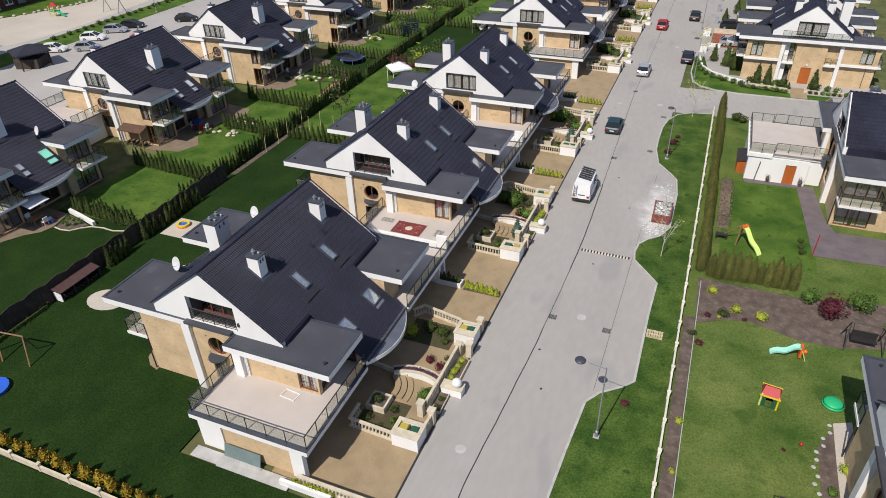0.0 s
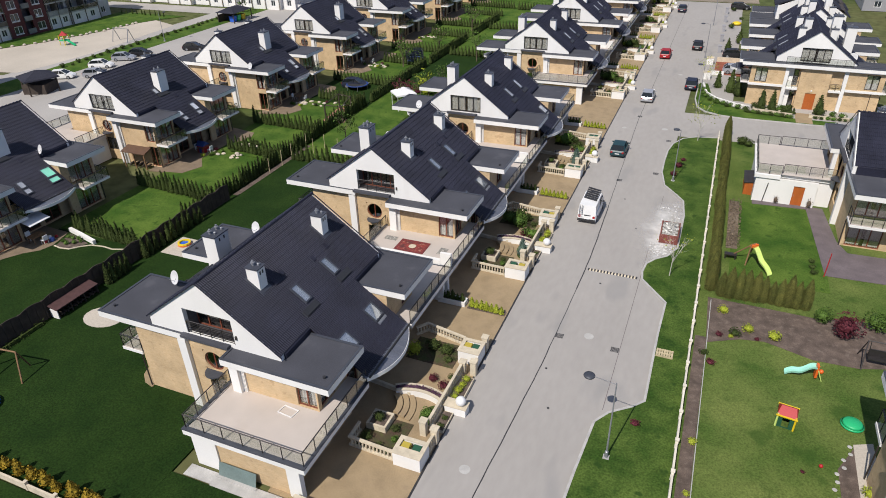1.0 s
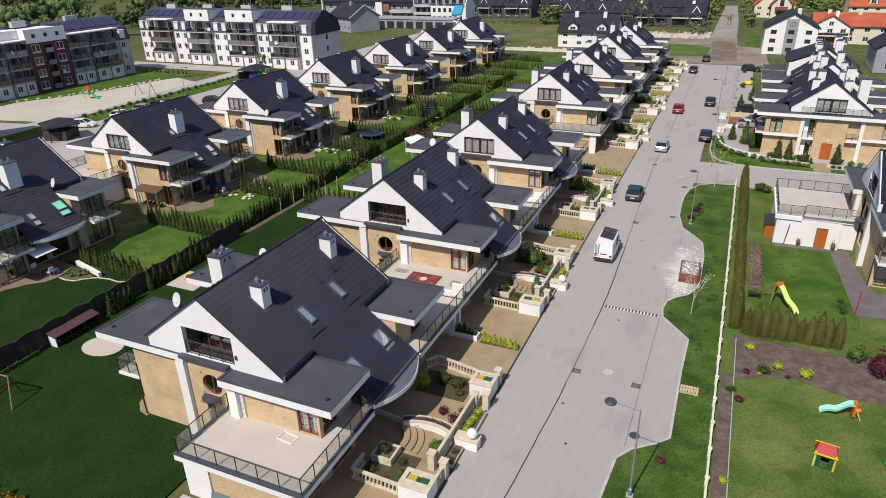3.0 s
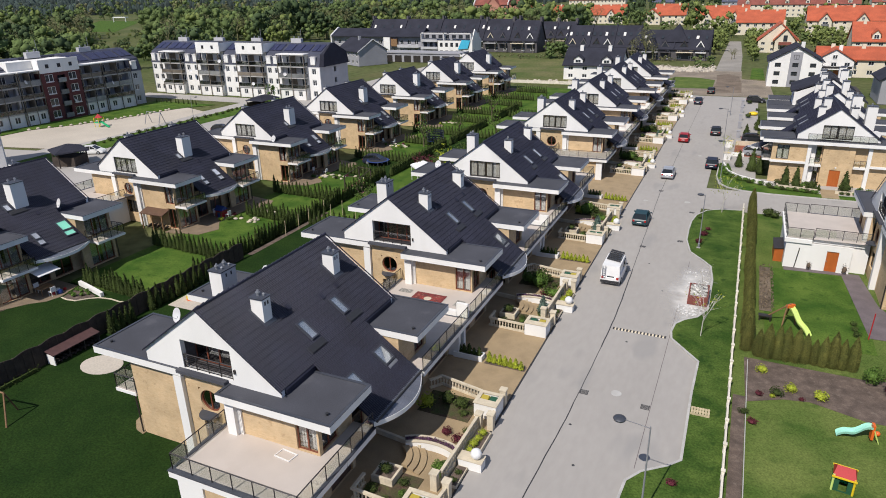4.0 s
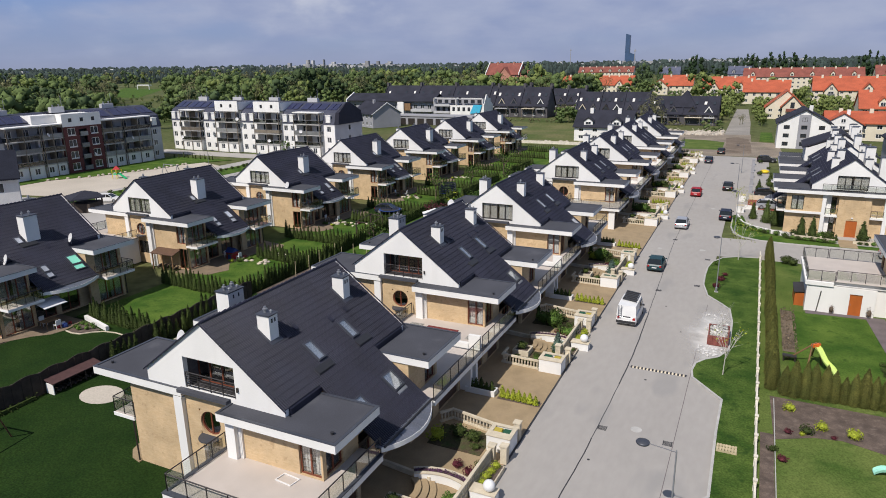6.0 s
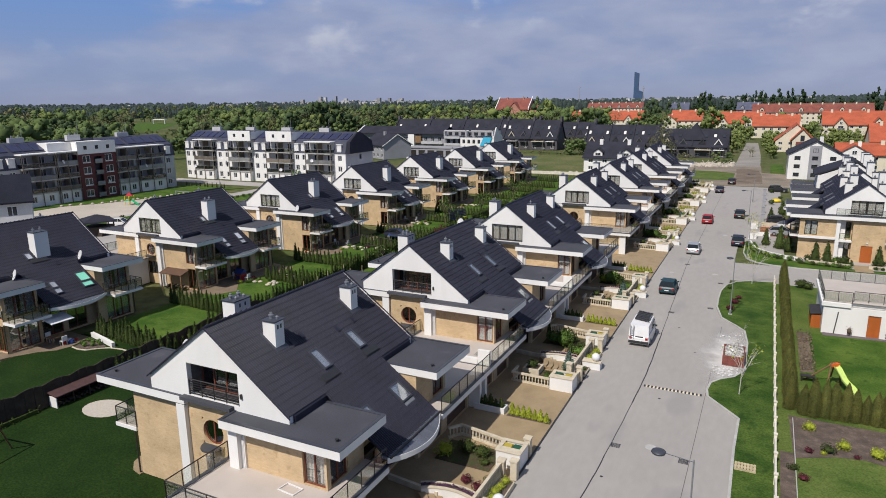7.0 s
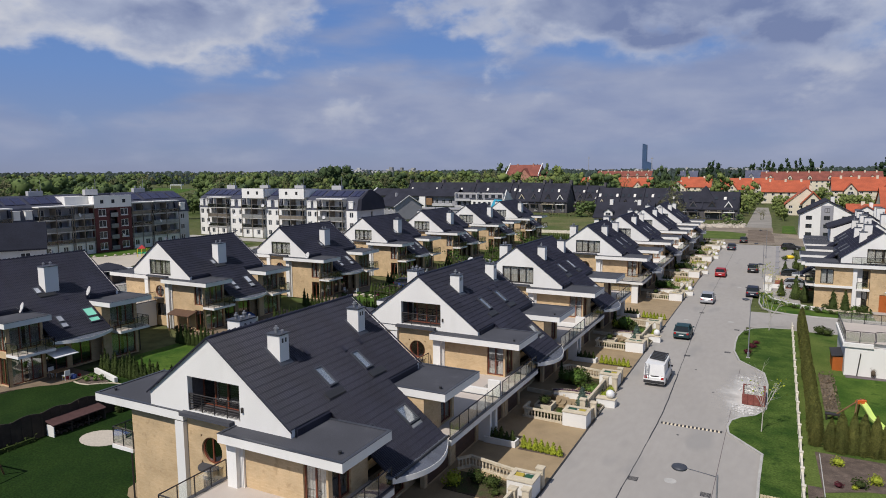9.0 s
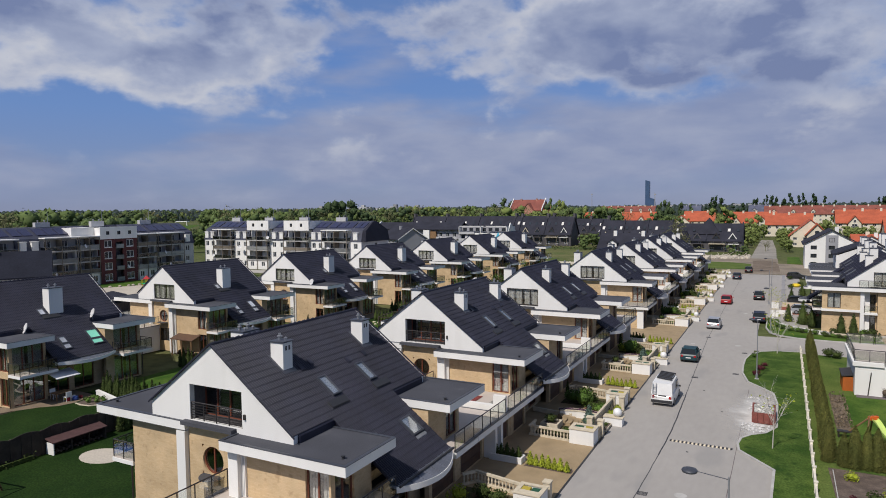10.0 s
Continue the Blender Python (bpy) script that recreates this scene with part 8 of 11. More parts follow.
for y in (17.18, 38.8, 89.4, 111.6, 133.4):
    strip("parapet", [(1.0, y), (7.9, y)], .35, 3.1, 3.5, WHITE, "low white parapet between two terraces", "parapet")
    solid("partition", Mesh().box(7.9, 8.8, y - .12, y + .12, 3.1, 4.2), WHITE, "white partition between two terraces", "partition", "terrace partitions")


def dish(x, y, z, aim=(-0.3, -0.9, .35), r=.4, material=None, pole=.5):
    d = thing("satellite_dish", (x, y, z), "pale round satellite dish on a short mast", "satellite dish", "satellite dishes")
    part("mast", Mesh().tube((0, 0, -.1), (0, 0, pole), .03, sides=6), STEEL, d)
    q = Vector(aim).to_track_quat("Z", "Y").to_matrix()
    prof = [(.02, -.1), (r * .55, -.06), (r * .98, .03), (r, .05), (r * .9, .045), (r * .5, -.03), (.02, -.07)]
    m = Mesh().lathe(prof, (0, 0, 0), 18)
    m.v = [tuple(q @ Vector(v) + Vector((0, 0, pole + .1))) for v in m.v]
    part("reflector", m, material or DISH, d, smooth=True)
    arm = q @ Vector((0, 0, .45))
    part("feed_arm", Mesh().tube((0, 0, pole - .2), tuple(arm + Vector((0, 0, pole))), .015, sides=5), STEEL, d)


dish(-6.1, 4.0, 6.07, r=.5, pole=.6)
dish(-5.0, 11.6, 6.07, r=.5, pole=.7)
dish(-4.4, 33.0, 6.07)
dish(-1.5, 34.6, 9.1)
dish(-41 + 5.3, LEFT_ROW[0] + 9.0, 6.3, r=.48, pole=.45)
dish(-41 + 5.6, LEFT_ROW[0] + 2.3, 6.0, r=.5, pole=.35)
dish(-41 + 5.4, LEFT_ROW[2] - .3, 5.97, r=.48, pole=.3)
dish(36.4 + 5.6, 79, 6.0, r=.6)
for y in LEFT_ROW[:4]:
    tb = thing("garden_table", (-32.1, y + 3.2 if y < 10 else y + 5.4, .06), "garden table with seats on the shaded patio", "table", "patio tables")
    part("tabletop", Mesh().box(-.5, .5, -.7, .7, .7, .75), WOOD, tb)
    for sx in (-.4, .4):
        for sy in (-.6, .6):
            part("leg", Mesh().box(sx - .03, sx + .03, sy - .03, sy + .03, 0, .7), WOOD, tb)
    for s in (-1, 1):
        ch = thing("garden_chair", (-32.1 + s * .95, y + 3.2 if y < 10 else y + 5.4, .06), "plain garden chair at the patio table", "chair", "patio chairs")
        part("seat", Mesh().box(-.25, .25, -.25, .25, .4, .45), WHITE_PL, ch)
        part("backrest", Mesh().box(s * .25 - .03, s * .25 + .03, -.25, .25, .45, .9), WHITE_PL, ch)
        for sx in (-.2, .2):
            for sy in (-.2, .2):
                part("leg", Mesh().box(sx - .02, sx + .02, sy - .02, sy + .02, 0, .4), WHITE_PL, ch)
    if y < 10:
        continue
    strip("rockery", [(-29.4, y + 8.2), (-27.6, y + 9.0), (-26.2, y + 8.4)], .5, 0, .3, CREAM, "low pale stone rockery edge", "rockery")
    plant("shrub", BUSH_GREEN[0], -28.4, y + 9.6, .03, "green garden shrub by the patio", "shrub", "patio shrubs", .9)
    plant("shrub", BUSH_DARK[0], -27.0, y + 9.2, .03, "dark garden shrub by the patio", "shrub", "patio shrubs", .8)
tn = thing("garden_tent", (-15.45, 59.27, .03), "pale pinkish garden tent with open sides", "garden tent")
part("roof", Mesh().lathe([(2.1, 2.1), (2.05, 2.3), (.15, 3.0)], (0, 0, 0), 4), CLOTH, tn, "pale fabric roof")
for k in range(4):
    part("pole", Mesh().tube((1.9 * math.cos(k * math.pi / 2), 1.9 * math.sin(k * math.pi / 2), 0), (1.9 * math.cos(k * math.pi / 2), 1.9 * math.sin(k * math.pi / 2), 2.15), .04, sides=6), WHITE_PL, tn)
aw = thing("awning", (0, 0, 0), "white fabric awning over a patio", "awning")
part("fabric", Mesh().extrude([(-32.8, 11.2, 2.6), (-31.2, 11.2, 2.2), (-31.2, 11.2, 2.25), (-32.8, 11.2, 2.65)], [(-32.8, 13.4, 2.6), (-31.2, 13.4, 2.2), (-31.2, 13.4, 2.25), (-32.8, 13.4, 2.65)]), CLOTH, aw)
def trampoline(x, y, r, net, label):
    t = thing("trampoline", (x, y, .03), label, "trampoline", "garden trampolines")
    part("mat", Mesh().lathe([(r - .25, .7), (r - .25, .73)], (0, 0, 0), 20), PLASTIC_BLACK, t, "black jumping mat")
    part("rim", Mesh().ribbon([((r - .12) * math.cos(i * .314159), (r - .12) * math.sin(i * .314159)) for i in range(20)], .25, .68, .75, True), BLUE_DARK, t, "blue padded rim")
    for i in range(6):
        a = i * 1.0472
        part("leg", Mesh().tube((r * math.cos(a), r * math.sin(a), 0), (r * math.cos(a), r * math.sin(a), 2.3 if net else .7), .03, sides=6), STEEL, t)
    if net:
        for k in range(5):
            part("net_band", Mesh().ribbon([((r - .02) * math.cos(i * .314159), (r - .02) * math.sin(i * .314159)) for i in range(20)], .015, .9 + k * .3, 1.08 + k * .3, True), NAVY, t)


BLUE_DARK = paint("dark_blue_padding", (.02, .05, .20), .6)
trampoline(-26.5, 65.3, 1.75, False, "round blue-rimmed trampoline on a back lawn")
trampoline(-24.1, 81.9, 1.6, True, "netted dark blue trampoline on a back lawn")
# red gravel court with a timber pergola behind the hedges
sheet("gravel", [(-23.9, 50.6), (-20.6, 50.8), (-21.7, 55.8), (-24.6, 56.5)], .06, PINK_BRICK, "reddish gravel patch between the gardens", "gravel", .05)
pg2 = thing("pergola", (0, 0, 0), "dark timber pergola over the reddish gravel", "pergola")
for x, y in ((-23.6, 51), (-21.0, 51.1), (-22.0, 55.4), (-24.3, 56.0)):
    part("post", Mesh().box(x - .07, x + .07, y - .07, y + .07, 0, 2.2), FENCE_DARK, pg2)
for a, b in (((-23.6, 51), (-21.0, 51.1)), ((-24.3, 56.0), (-22.0, 55.4)), ((-23.6, 51), (-24.3, 56.0)), ((-21.0, 51.1), (-22.0, 55.4))):
    part("beam", Mesh().tube((*a, 2.15), (*b, 2.15), .06, sides=5), FENCE_DARK, pg2)
random.seed(31)
STONE = [Mesh().lathe([(.22, 0), (.3, .12), (.2, .26), (.08, .3)], (0, 0, 0), 6).data("stone", SAND), Mesh().lathe([(.3, 0), (.34, .15), (.22, .22)], (0, 0, 0), 5).data("stone", CREAM)]
for cx, cy, n in ((-29.6, 56.5, 15), (-29.3, 78.2, 13), (-29.0, 35.9, 10), (-28.9, 100, 9), (-24.0, 57.5, 9)):
    for k in range(n):
        o = new("stone", STONE[k % 2])
        o.location, o.rotation_euler = (cx + random.uniform(-2.2, 2.2), cy + random.uniform(-.8, .8) + .3 * math.sin(k), .03), (0, 0, k * 1.3)
        o.scale = (random.uniform(.6, 1.2), random.uniform(.6, 1.2), random.uniform(.5, 1.0))
        tagged(o, "pale stone in a garden rockery", "stone", "rockery stones")
    for k in range(7):
        plant("shrub", (BUSH_GREEN + BUSH_DARK + [BUSH_RED, BUSH_LIME])[k % 6], cx + random.uniform(-2.6, 2.4), cy + random.uniform(-1.6, 1.6), .03, "low shrub in a garden rockery", "shrub", "rockery shrubs", .6)
sheet("soil_strip", [(-20.8, 27), (-20.1, 27), (-20.3, 42), (-20.9, 42)], .045, MULCH, "bare soil strip along the hedge", "flower bed", .04)
for x, y in ((-20.2, 33.0), (-20.2, 35.5), (-20.4, 37.8), (-20.5, 41.2), (-18.7, 40), (-18.2, 41.8), (-15.8, 41.0)):
    solid("stake", Mesh().tube((0, 0, 0), (.04, .03, 1.9), .035, .03, 6), PALE_WOOD, "pale wooden stake by the hedge", "stake", "garden stakes", at=(x, y, .03))
strip("garden_wall", [(-30.9, 14.7), (-28.6, 14.15), (-26.5, 13.6)], .3, 0, .45, WHITE, "low white garden wall by the patio", "wall")
sheet("flower_bed", [(-29.9, 12.1), (-29.1, 11.9), (-28.2, 12.1), (-27.5, 12.8), (-27.2, 13.4), (-29.0, 13.9), (-30.4, 14.3)], .075, MULCH, "planted bed by the patio", "flower bed", .1)
strip("edging", [(-30.0, 12.0), (-29.1, 11.85), (-28.1, 12.0), (-27.4, 12.75), (-26.6, 13.3), (-25.3, 13.5), (-24.1, 13.4), (-22.6, 13.9)], .12, 0, .09, CREAM, "low pale edging round the bed", "edging")
for x, y in ((-29.6, 12.8), (-29.0, 12.5), (-28.4, 12.9), (-28.0, 13.3), (-29.2, 13.5), (-28.6, 13.6), (-29.9, 13.6)):
    plant("shrub", BUSH_GREEN[int(x * 10) % 2], x, y, .07, "low green shrub in the bed by the patio", "shrub", "patio shrubs", .45)
for x, y, m, s in ((-31.3, 12.2, RED_P, .22), (-30.9, 12.6, BLUE_DARK, .26), (-31.6, 12.9, WHITE_PL, .2), (-31.2, 13.3, RED_P, .16), (-31.9, 12.3, YELLOW, .17)):
    solid("toy", Mesh().lathe([(s * .9, 0), (s, s * .5), (s * .8, s * 1.3), (s * .2, s * 1.5)], (0, 0, 0), 9), m, "small bright plastic toy lying on the patio", "toy", "patio toys", at=(x, y, .06))
# lean-to by the second garden house
ln = thing("lean_to", (0, 0, 0), "small wooden lean-to with a brown roof at the house wall", "shed")
part("roof", Mesh().extrude([(-38.2, 28.9, 1.95), (-34.6, 28.9, 1.95), (-34.6, 30.2, 2.35), (-38.2, 30.2, 2.35)], [(-38.2, 28.9, 2.03), (-34.6, 28.9, 2.03), (-34.6, 30.2, 2.43), (-38.2, 30.2, 2.43)]), GARAGE_DOOR, ln, "brown sloping roof")
for x in (-38.0, -36.4, -34.8):
    part("post", Mesh().box(x - .06, x + .06, 28.95, 29.07, .03, 1.95), WOOD, ln)
for i in range(14):
    o = part("log", LOG, None, ln)
    o.location, o.rotation_euler = (-37.8 + i * .21, 29.7, .13 + .19 * (i % 3)), (0, 0, 1.5708)
tp = thing("playhouse", (-32.2, 35.9, .06), "small red and blue toy playhouse on a patio", "playhouse")
part("wall", Mesh().box(-.5, .5, -.5, .5, 0, .9), RED_P, tp)
part("roof", Mesh().extrude([(-.6, -.6, .9), (-.6, .6, .9), (-.6, 0, 1.4)], [(.6, -.6, .9), (.6, .6, .9), (.6, 0, 1.4)]), BLUE_DARK, tp, "blue roof")
part("door", Mesh().box(-.2, .2, -.53, -.5, 0, .7), BLUE_DARK, tp)
for x, y, s, m in ((-25, 79, 1.4, LEAF), (-22.8, 90, 1.3, LEAF), (-13, 62.5, 1.2, LEAF_YELLOW), (-15, 64, 1.0, LEAF), (-16, 60.5, 1.1, LEAF_RED), (-12, 66, 1.3, LEAF), (-17, 45, 1.0, LEAF), (-23, 108, 1.5, LEAF), (-14, 86, 1.5, LEAF)):
    leafy_tree(x, y, 3.4 * s, 1.5 * s, m, "small ornamental garden tree", n=420, leaf=.25, group="small garden trees")
for i in range(26):
    plant("shrub", (BUSH_GREEN + BUSH_DARK + [BUSH_LIME, BUSH_RED])[i % 6], random.uniform(-18.5, -11.5), random.uniform(59.5, 67), .03, "mixed shrub in a densely planted back garden", "shrub", "back garden shrubs", random.uniform(.7, 1.2))

strip("fence_line", [(-46, 162.4), (-4, 162.4)], .12, 0, .85, FENCE_PALE, "pale low fence behind the last gardens", "fence")
# more growth in the courts of the second to fifth house
random.seed(12)
for y in ROW[1:5]:
    for mesh, dx, dy, sc, lab in ((BUSH_GREEN[0], 9.4, 9.6, 1.5, "rounded green"), (BUSH_DARK[0], 10.3, 10.2, 1.5, "dense dark green"), (BUSH_GREEN[1], 12.2, 7.4, 1.2, "spreading green"), (BUSH_DARK[1], 11.4, 8.2, 1.4, "dense dark green"), (THUJA[0], 8.6, 10.9, .9, "slender green")):
        plant("shrub", mesh, dx + random.uniform(-.3, .3), y + dy + random.uniform(-.4, .4), .04, lab + " shrub filling the front court", "shrub", "court growth", sc)

pts = np.column_stack([RNG.uniform(28.95, 30.15, 700), RNG.uniform(33.1, 42.9, 700), RNG.uniform(.12, .6, 700) ** 1.3])
solid("dry_weeds", leaves(Mesh(), pts, .16), mat("dry_brown_weeds", (0.17, 0.13, 0.085), rough=0.95, vary=0.3, scale=3, fine=20, bump=0.0, island=0.45), "dry brown weeds on the bare strip", "weeds", kind="stuff")


# ---- apartment blocks ----
PANE_DARK = mat("far_window_glass", (0.03, 0.036, 0.045), rough=0.12, vary=0.1, scale=0.3, fine=2, bump=0.0, spec=0.8)
BALCONY_GREY = mat("balcony_screen", (0.20, 0.205, 0.20), rough=0.5, vary=0.2, scale=0.6, fine=8, bump=0.0, object_random=0.3)
RAIL_PANEL = glass_mat("balcony_panel", (0.45, 0.47, 0.45), 0.10, 0.2)
SCREEN_WOOD = mat("grey_balcony_timber", (0.16, 0.135, 0.105), rough=0.85, vary=0.25, scale=1.0, fine=12, bump=0.0, object_random=0.25)
MANSARD = mat("dark_blue_mansard_tiles", (0.048, 0.052, 0.078), rough=0.6, vary=0.22, scale=0.4, fine=5, bump=0.1)
SOLAR = mat("solar_panel_blue", (0.03, 0.032, 0.075), rough=0.2, vary=0.1, scale=0.5, fine=4, bump=0.0, spec=0.6)


def far_window(parent, face, c, u0, u1, v0, v1, dark=False, into=None):
    """White or dark framed window filling its opening; into: meshes that gather tiny ones."""
    m, p = into or (Mesh(), Mesh())
    wall_box(m, face, c, u0, u1, v0, v0 + .09, -.2, -.08)
    wall_box(m, face, c, u0, u1, v1 - .09, v1, -.2, -.08)
    for q in (u0, (u0 + u1) / 2 - .045, u1 - .09):
        wall_box(m, face, c, q, q + .09, v0 + .09, v1 - .09, -.2, -.08)
    wall_box(p, face, c, u0 + .05, u1 - .05, v0 + .05, v1 - .05, -.17, -.14)
    if into is None:
        win = part("window", m, DARK_FRAME if dark else WHITE_PL, parent)
        part("pane", p, PANE_DARK, win)


def apartment(at, bays, label, wall, shade):
    """bays: (width, style) from the left end. w: rendered wall under a mansard with dormers; b: balconies over a ground-floor box, under a canopy;
    t: the same under a white attic box; r: tall dark red brick front with a white attic."""
    t = thing("apartment_building", at, label, "apartment building")
    fh, eave, knee, ridge, depth = 2.75, 8.25, 11.2, 13.6, 13.0
    length = sum(b[0] for b in bays)
    panes = Mesh()

    def glaze(y, hole, dark=False):
        m = Mesh()
        far_window(t, "S", y, *hole, into=(m, panes))
        part("window", m, DARK_FRAME if dark else WHITE_PL, t)

    u = 0.0
    for number, (width, style) in enumerate(bays):
        mid = u + width / 2
        if style == "w":
            n = max(1, round(width / 2.7))
            cols = [u + width * (i + .5) / n for i in range(n)]
            holes = [(a - .62, a + .62, f * fh + .85, f * fh + 2.25) for a in cols for f in range(3)]
            part("wall", pierced(Mesh(), "S", 0.0, u, u + width, 0, eave, .3, holes), wall, t, "rendered front wall")
            for h in holes:
                glaze(0.0, h)
            prof = [(-.12, eave), (.75, knee), (5.6, ridge), (6.5, ridge), (6.5, eave)]
            part("roof", Mesh().extrude([(u, y, z) for y, z in prof], [(u + width, y, z) for y, z in prof]), MANSARD, t, "dark blue-grey mansard roof")
            for a in cols:
                dm = part("dormer", Mesh().box(a - .68, a + .68, -.2, 1.2, eave + .45, eave + 2.3).box(a - .8, a + .8, -.32, 1.2, eave + 2.3, eave + 2.42), WHITE, t, "white dormer")
                glaze(-.32, (a - .5, a + .5, eave + .7, eave + 2.15))
            part("drainpipe", Mesh().tube((u + .15, -.08, 0), (u + .15, -.08, eave), .06, sides=5), STEEL, t)
        elif style in "bt":
            low = [(mid - width * .25 - .6, mid - width * .25 + .6, .85, 2.2), (mid + width * .25 - .6, mid + width * .25 + .6, .85, 2.2)]
            part("wall", pierced(Mesh(), "S", -1.0, u + .2, u + width - .2, 0, fh - .02, .3, low), WHITE, t, "white ground-floor box")
            part("wall", Mesh().box(u + .2, u + .5, -.7, 1.0, 0, fh - .02), WHITE, t)
            part("wall", Mesh().box(u + width - .5, u + width - .2, -.7, 1.0, 0, fh - .02), WHITE, t)
            for h in low:
                glaze(-1.0, h)
            holes = []
            for f in (1, 2, 3):
                for a in (mid - width * .25, mid + width * .25):
                    holes.append((a - .75, a + .75, f * fh + .15, f * fh + 2.3))
            # shade is a greyer wall material: balcony shade put into the colour
            part("wall", pierced(Mesh(), "S", 1.0, u, u + width, fh, knee + .1, .3, holes), shade, t, "wall behind the balconies, greyed for their shade")
            for h in holes:
                glaze(1.0, h)
            for a in (u, u + width - .22):
                part("side_wall", Mesh().box(a, a + .22, -.02, .997, 0, eave - .02), wall, t)
            for f in (1, 2, 3):
                z, a, b = f * fh, u + .1, u + width - .1
                bal = part("balcony", Mesh().box(a, b, -1.25, .995, z - .14, z + .06), KERB, t, "grey balcony slab")
                line = [(a + .05, .9), (a + .05, -1.2), (b - .05, -1.2), (b - .05, .9)]
                part("handrail", Mesh().ribbon(line, .06, z + 1.02, z + 1.08).ribbon(line, .04, z + .12, z + .16), STEEL, bal)
                part("rail_panel", Mesh().ribbon(line, .03, z + .17, z + 1.0), (RAIL_PANEL, BALCONY_GREY, RAIL_PANEL, SCREEN_WOOD)[(f * 3 + number) % 4], bal)
                part("screen", Mesh().box(mid - .08, mid + .08, -1.1, .9, z + .06, z + fh - .2), SCREEN_WOOD, bal, "timber screen between two balconies")
            for a in (u + .25, mid, u + width - .25):
                part("post", Mesh().box(a - .07, a + .07, -1.3, -1.16, 0.0, knee), SCREEN_WOOD, t)
            prof = [(1.0, knee + .1), (5.6, ridge), (6.5, ridge), (6.5, eave), (1.3, eave)]
            part("roof", Mesh().extrude([(u, y, z) for y, z in prof], [(u + width, y, z) for y, z in prof]), MANSARD, t, "dark blue-grey roof slope")
            if style == "b":
                part("canopy", Mesh().box(u + .1, u + width - .1, -1.45, 1.2, knee - .05, knee + .17), WHITE, t, "white slab over the top balcony")
            else:
                hs = [(mid - width * .2 - .4, mid - width * .2 + .4, knee + .95, knee + 1.85), (mid + width * .2 - .4, mid + width * .2 + .4, knee + .95, knee + 1.85)]
                part("attic_wall", pierced(Mesh(), "S", -.7, u + .05, u + width - .05, knee - .1, knee + 2.65, .3, hs), WHITE, t, "white attic front")
                for h in hs:
                    glaze(-.7, h, True)
                part("attic_wall", Mesh().box(u + .06, u + width - .06, -.2, 6.0, knee + .3, knee + 2.5), WHITE, t)
                part("roof", Mesh().box(u + .1, u + width - .1, -.35, 6.0, knee + 2.5, knee + 2.58), DECK_ROOF, t)
        else:
            y, top = -1.2, 10.45
            cols = (u + width * .2, u + width * .8)
            holes = [(a - .95, a + .95, f * 2.6 + .75, f * 2.6 + 2.3) for a in cols for f in range(4)]
            slot = (mid - .95, mid + .95, .3, top - .7)
            part("wall", pierced(Mesh(), "S", y, u, u + width, 0, top, .3, holes + [slot]), RED_BRICK, t, "dark red brick front")
            for h in holes:
                glaze(y, h)
                part("surround", Mesh().ribbon([(h[0] - .02, y - .03), (h[1] + .02, y - .03)], .06, h[2] - .16, h[2] - .02), WHITE, t)
            part("wall", Mesh().box(u, u + .3, y + .3, 1.2, 0, top), RED_BRICK, t)
            part("wall", Mesh().box(u + width - .3, u + width, y + .3, 1.2, 0, top), RED_BRICK, t)
            part("recess", Mesh().box(mid - 1.2, mid + 1.2, .2, .4, 0, top - .4), WALL_DARK, t, "dark glazed strip behind small balconies")
            for f in range(4):
                part("balcony", Mesh().box(mid - .93, mid + .93, y - .35, .18, f * 2.6 + .4, f * 2.6 + .55).box(mid - .93, mid + .93, y - .35, y - .3, f * 2.6 + .55, f * 2.6 + 1.4), BALCONY_GREY, t)
            hs = [(u + width * q - .42, u + width * q + .42, top + 1.0, top + 1.85) for q in (.2, .5, .8)]
            part("attic_wall", pierced(Mesh(), "S", y - .06, u - .1, u + width + .1, top, top + 2.85, .3, hs), WHITE, t, "white attic front")
            for h in hs:
                glaze(y - .06, h, True)
            part("attic_wall", Mesh().box(u - 5.6, u - .1, .8, 6.3, knee - .4, top + 2.8).box(u - .1, u + width + .1, y + .3, 6.3, top, top + 2.6), WHITE, t)
            part("inner_wall", Mesh().box(u + .3, u + width - .3, .45, 1.2, 0, top), UNLIT_ROOM, t)
        if style in "wb":
            for i in range(2 if width < 6 else 3):
                a = u + width * (i + .15) / (2.3 if width < 6 else 3.2)
                k = width / (2.6 if width < 6 else 3.6)
                lift = lambda y: knee + .1 + (y - 1.0) * (ridge - knee - .1) / 4.6
                part("solar_panel", Mesh().extrude([(a, 1.9, lift(1.9) + .1), (a + k, 1.9, lift(1.9) + .1), (a + k, 4.6, lift(4.6) + .1), (a, 4.6, lift(4.6) + .1)], [(a, 1.9, lift(1.9) + .2), (a + k, 1.9, lift(1.9) + .2), (a + k, 4.6, lift(4.6) + .2), (a, 4.6, lift(4.6) + .2)]), SOLAR, t)
        u += width
    part("window_panes", panes, PANE_DARK, t, kind="stuff")
    part("wall", Mesh().box(.3, length - .3, depth - .3, depth, 0, eave), wall, t)
    part("wall", pierced(Mesh(), "E", length, .3, depth, 0, eave, .3, [(depth * .5, depth * .5 + 1.0, f * fh + 1, f * fh + 2.2) for f in (1, 2)]), WALL_PALE, t, "pale grey end wall")
    part("wall", pierced(Mesh(), "W", 0, .3, depth, 0, eave, .3), WALL_PALE, t, "pale grey end wall")
    back = [(6.5, eave), (depth + .1, eave), (depth - .75, knee), (7.4, ridge), (6.5, ridge)]
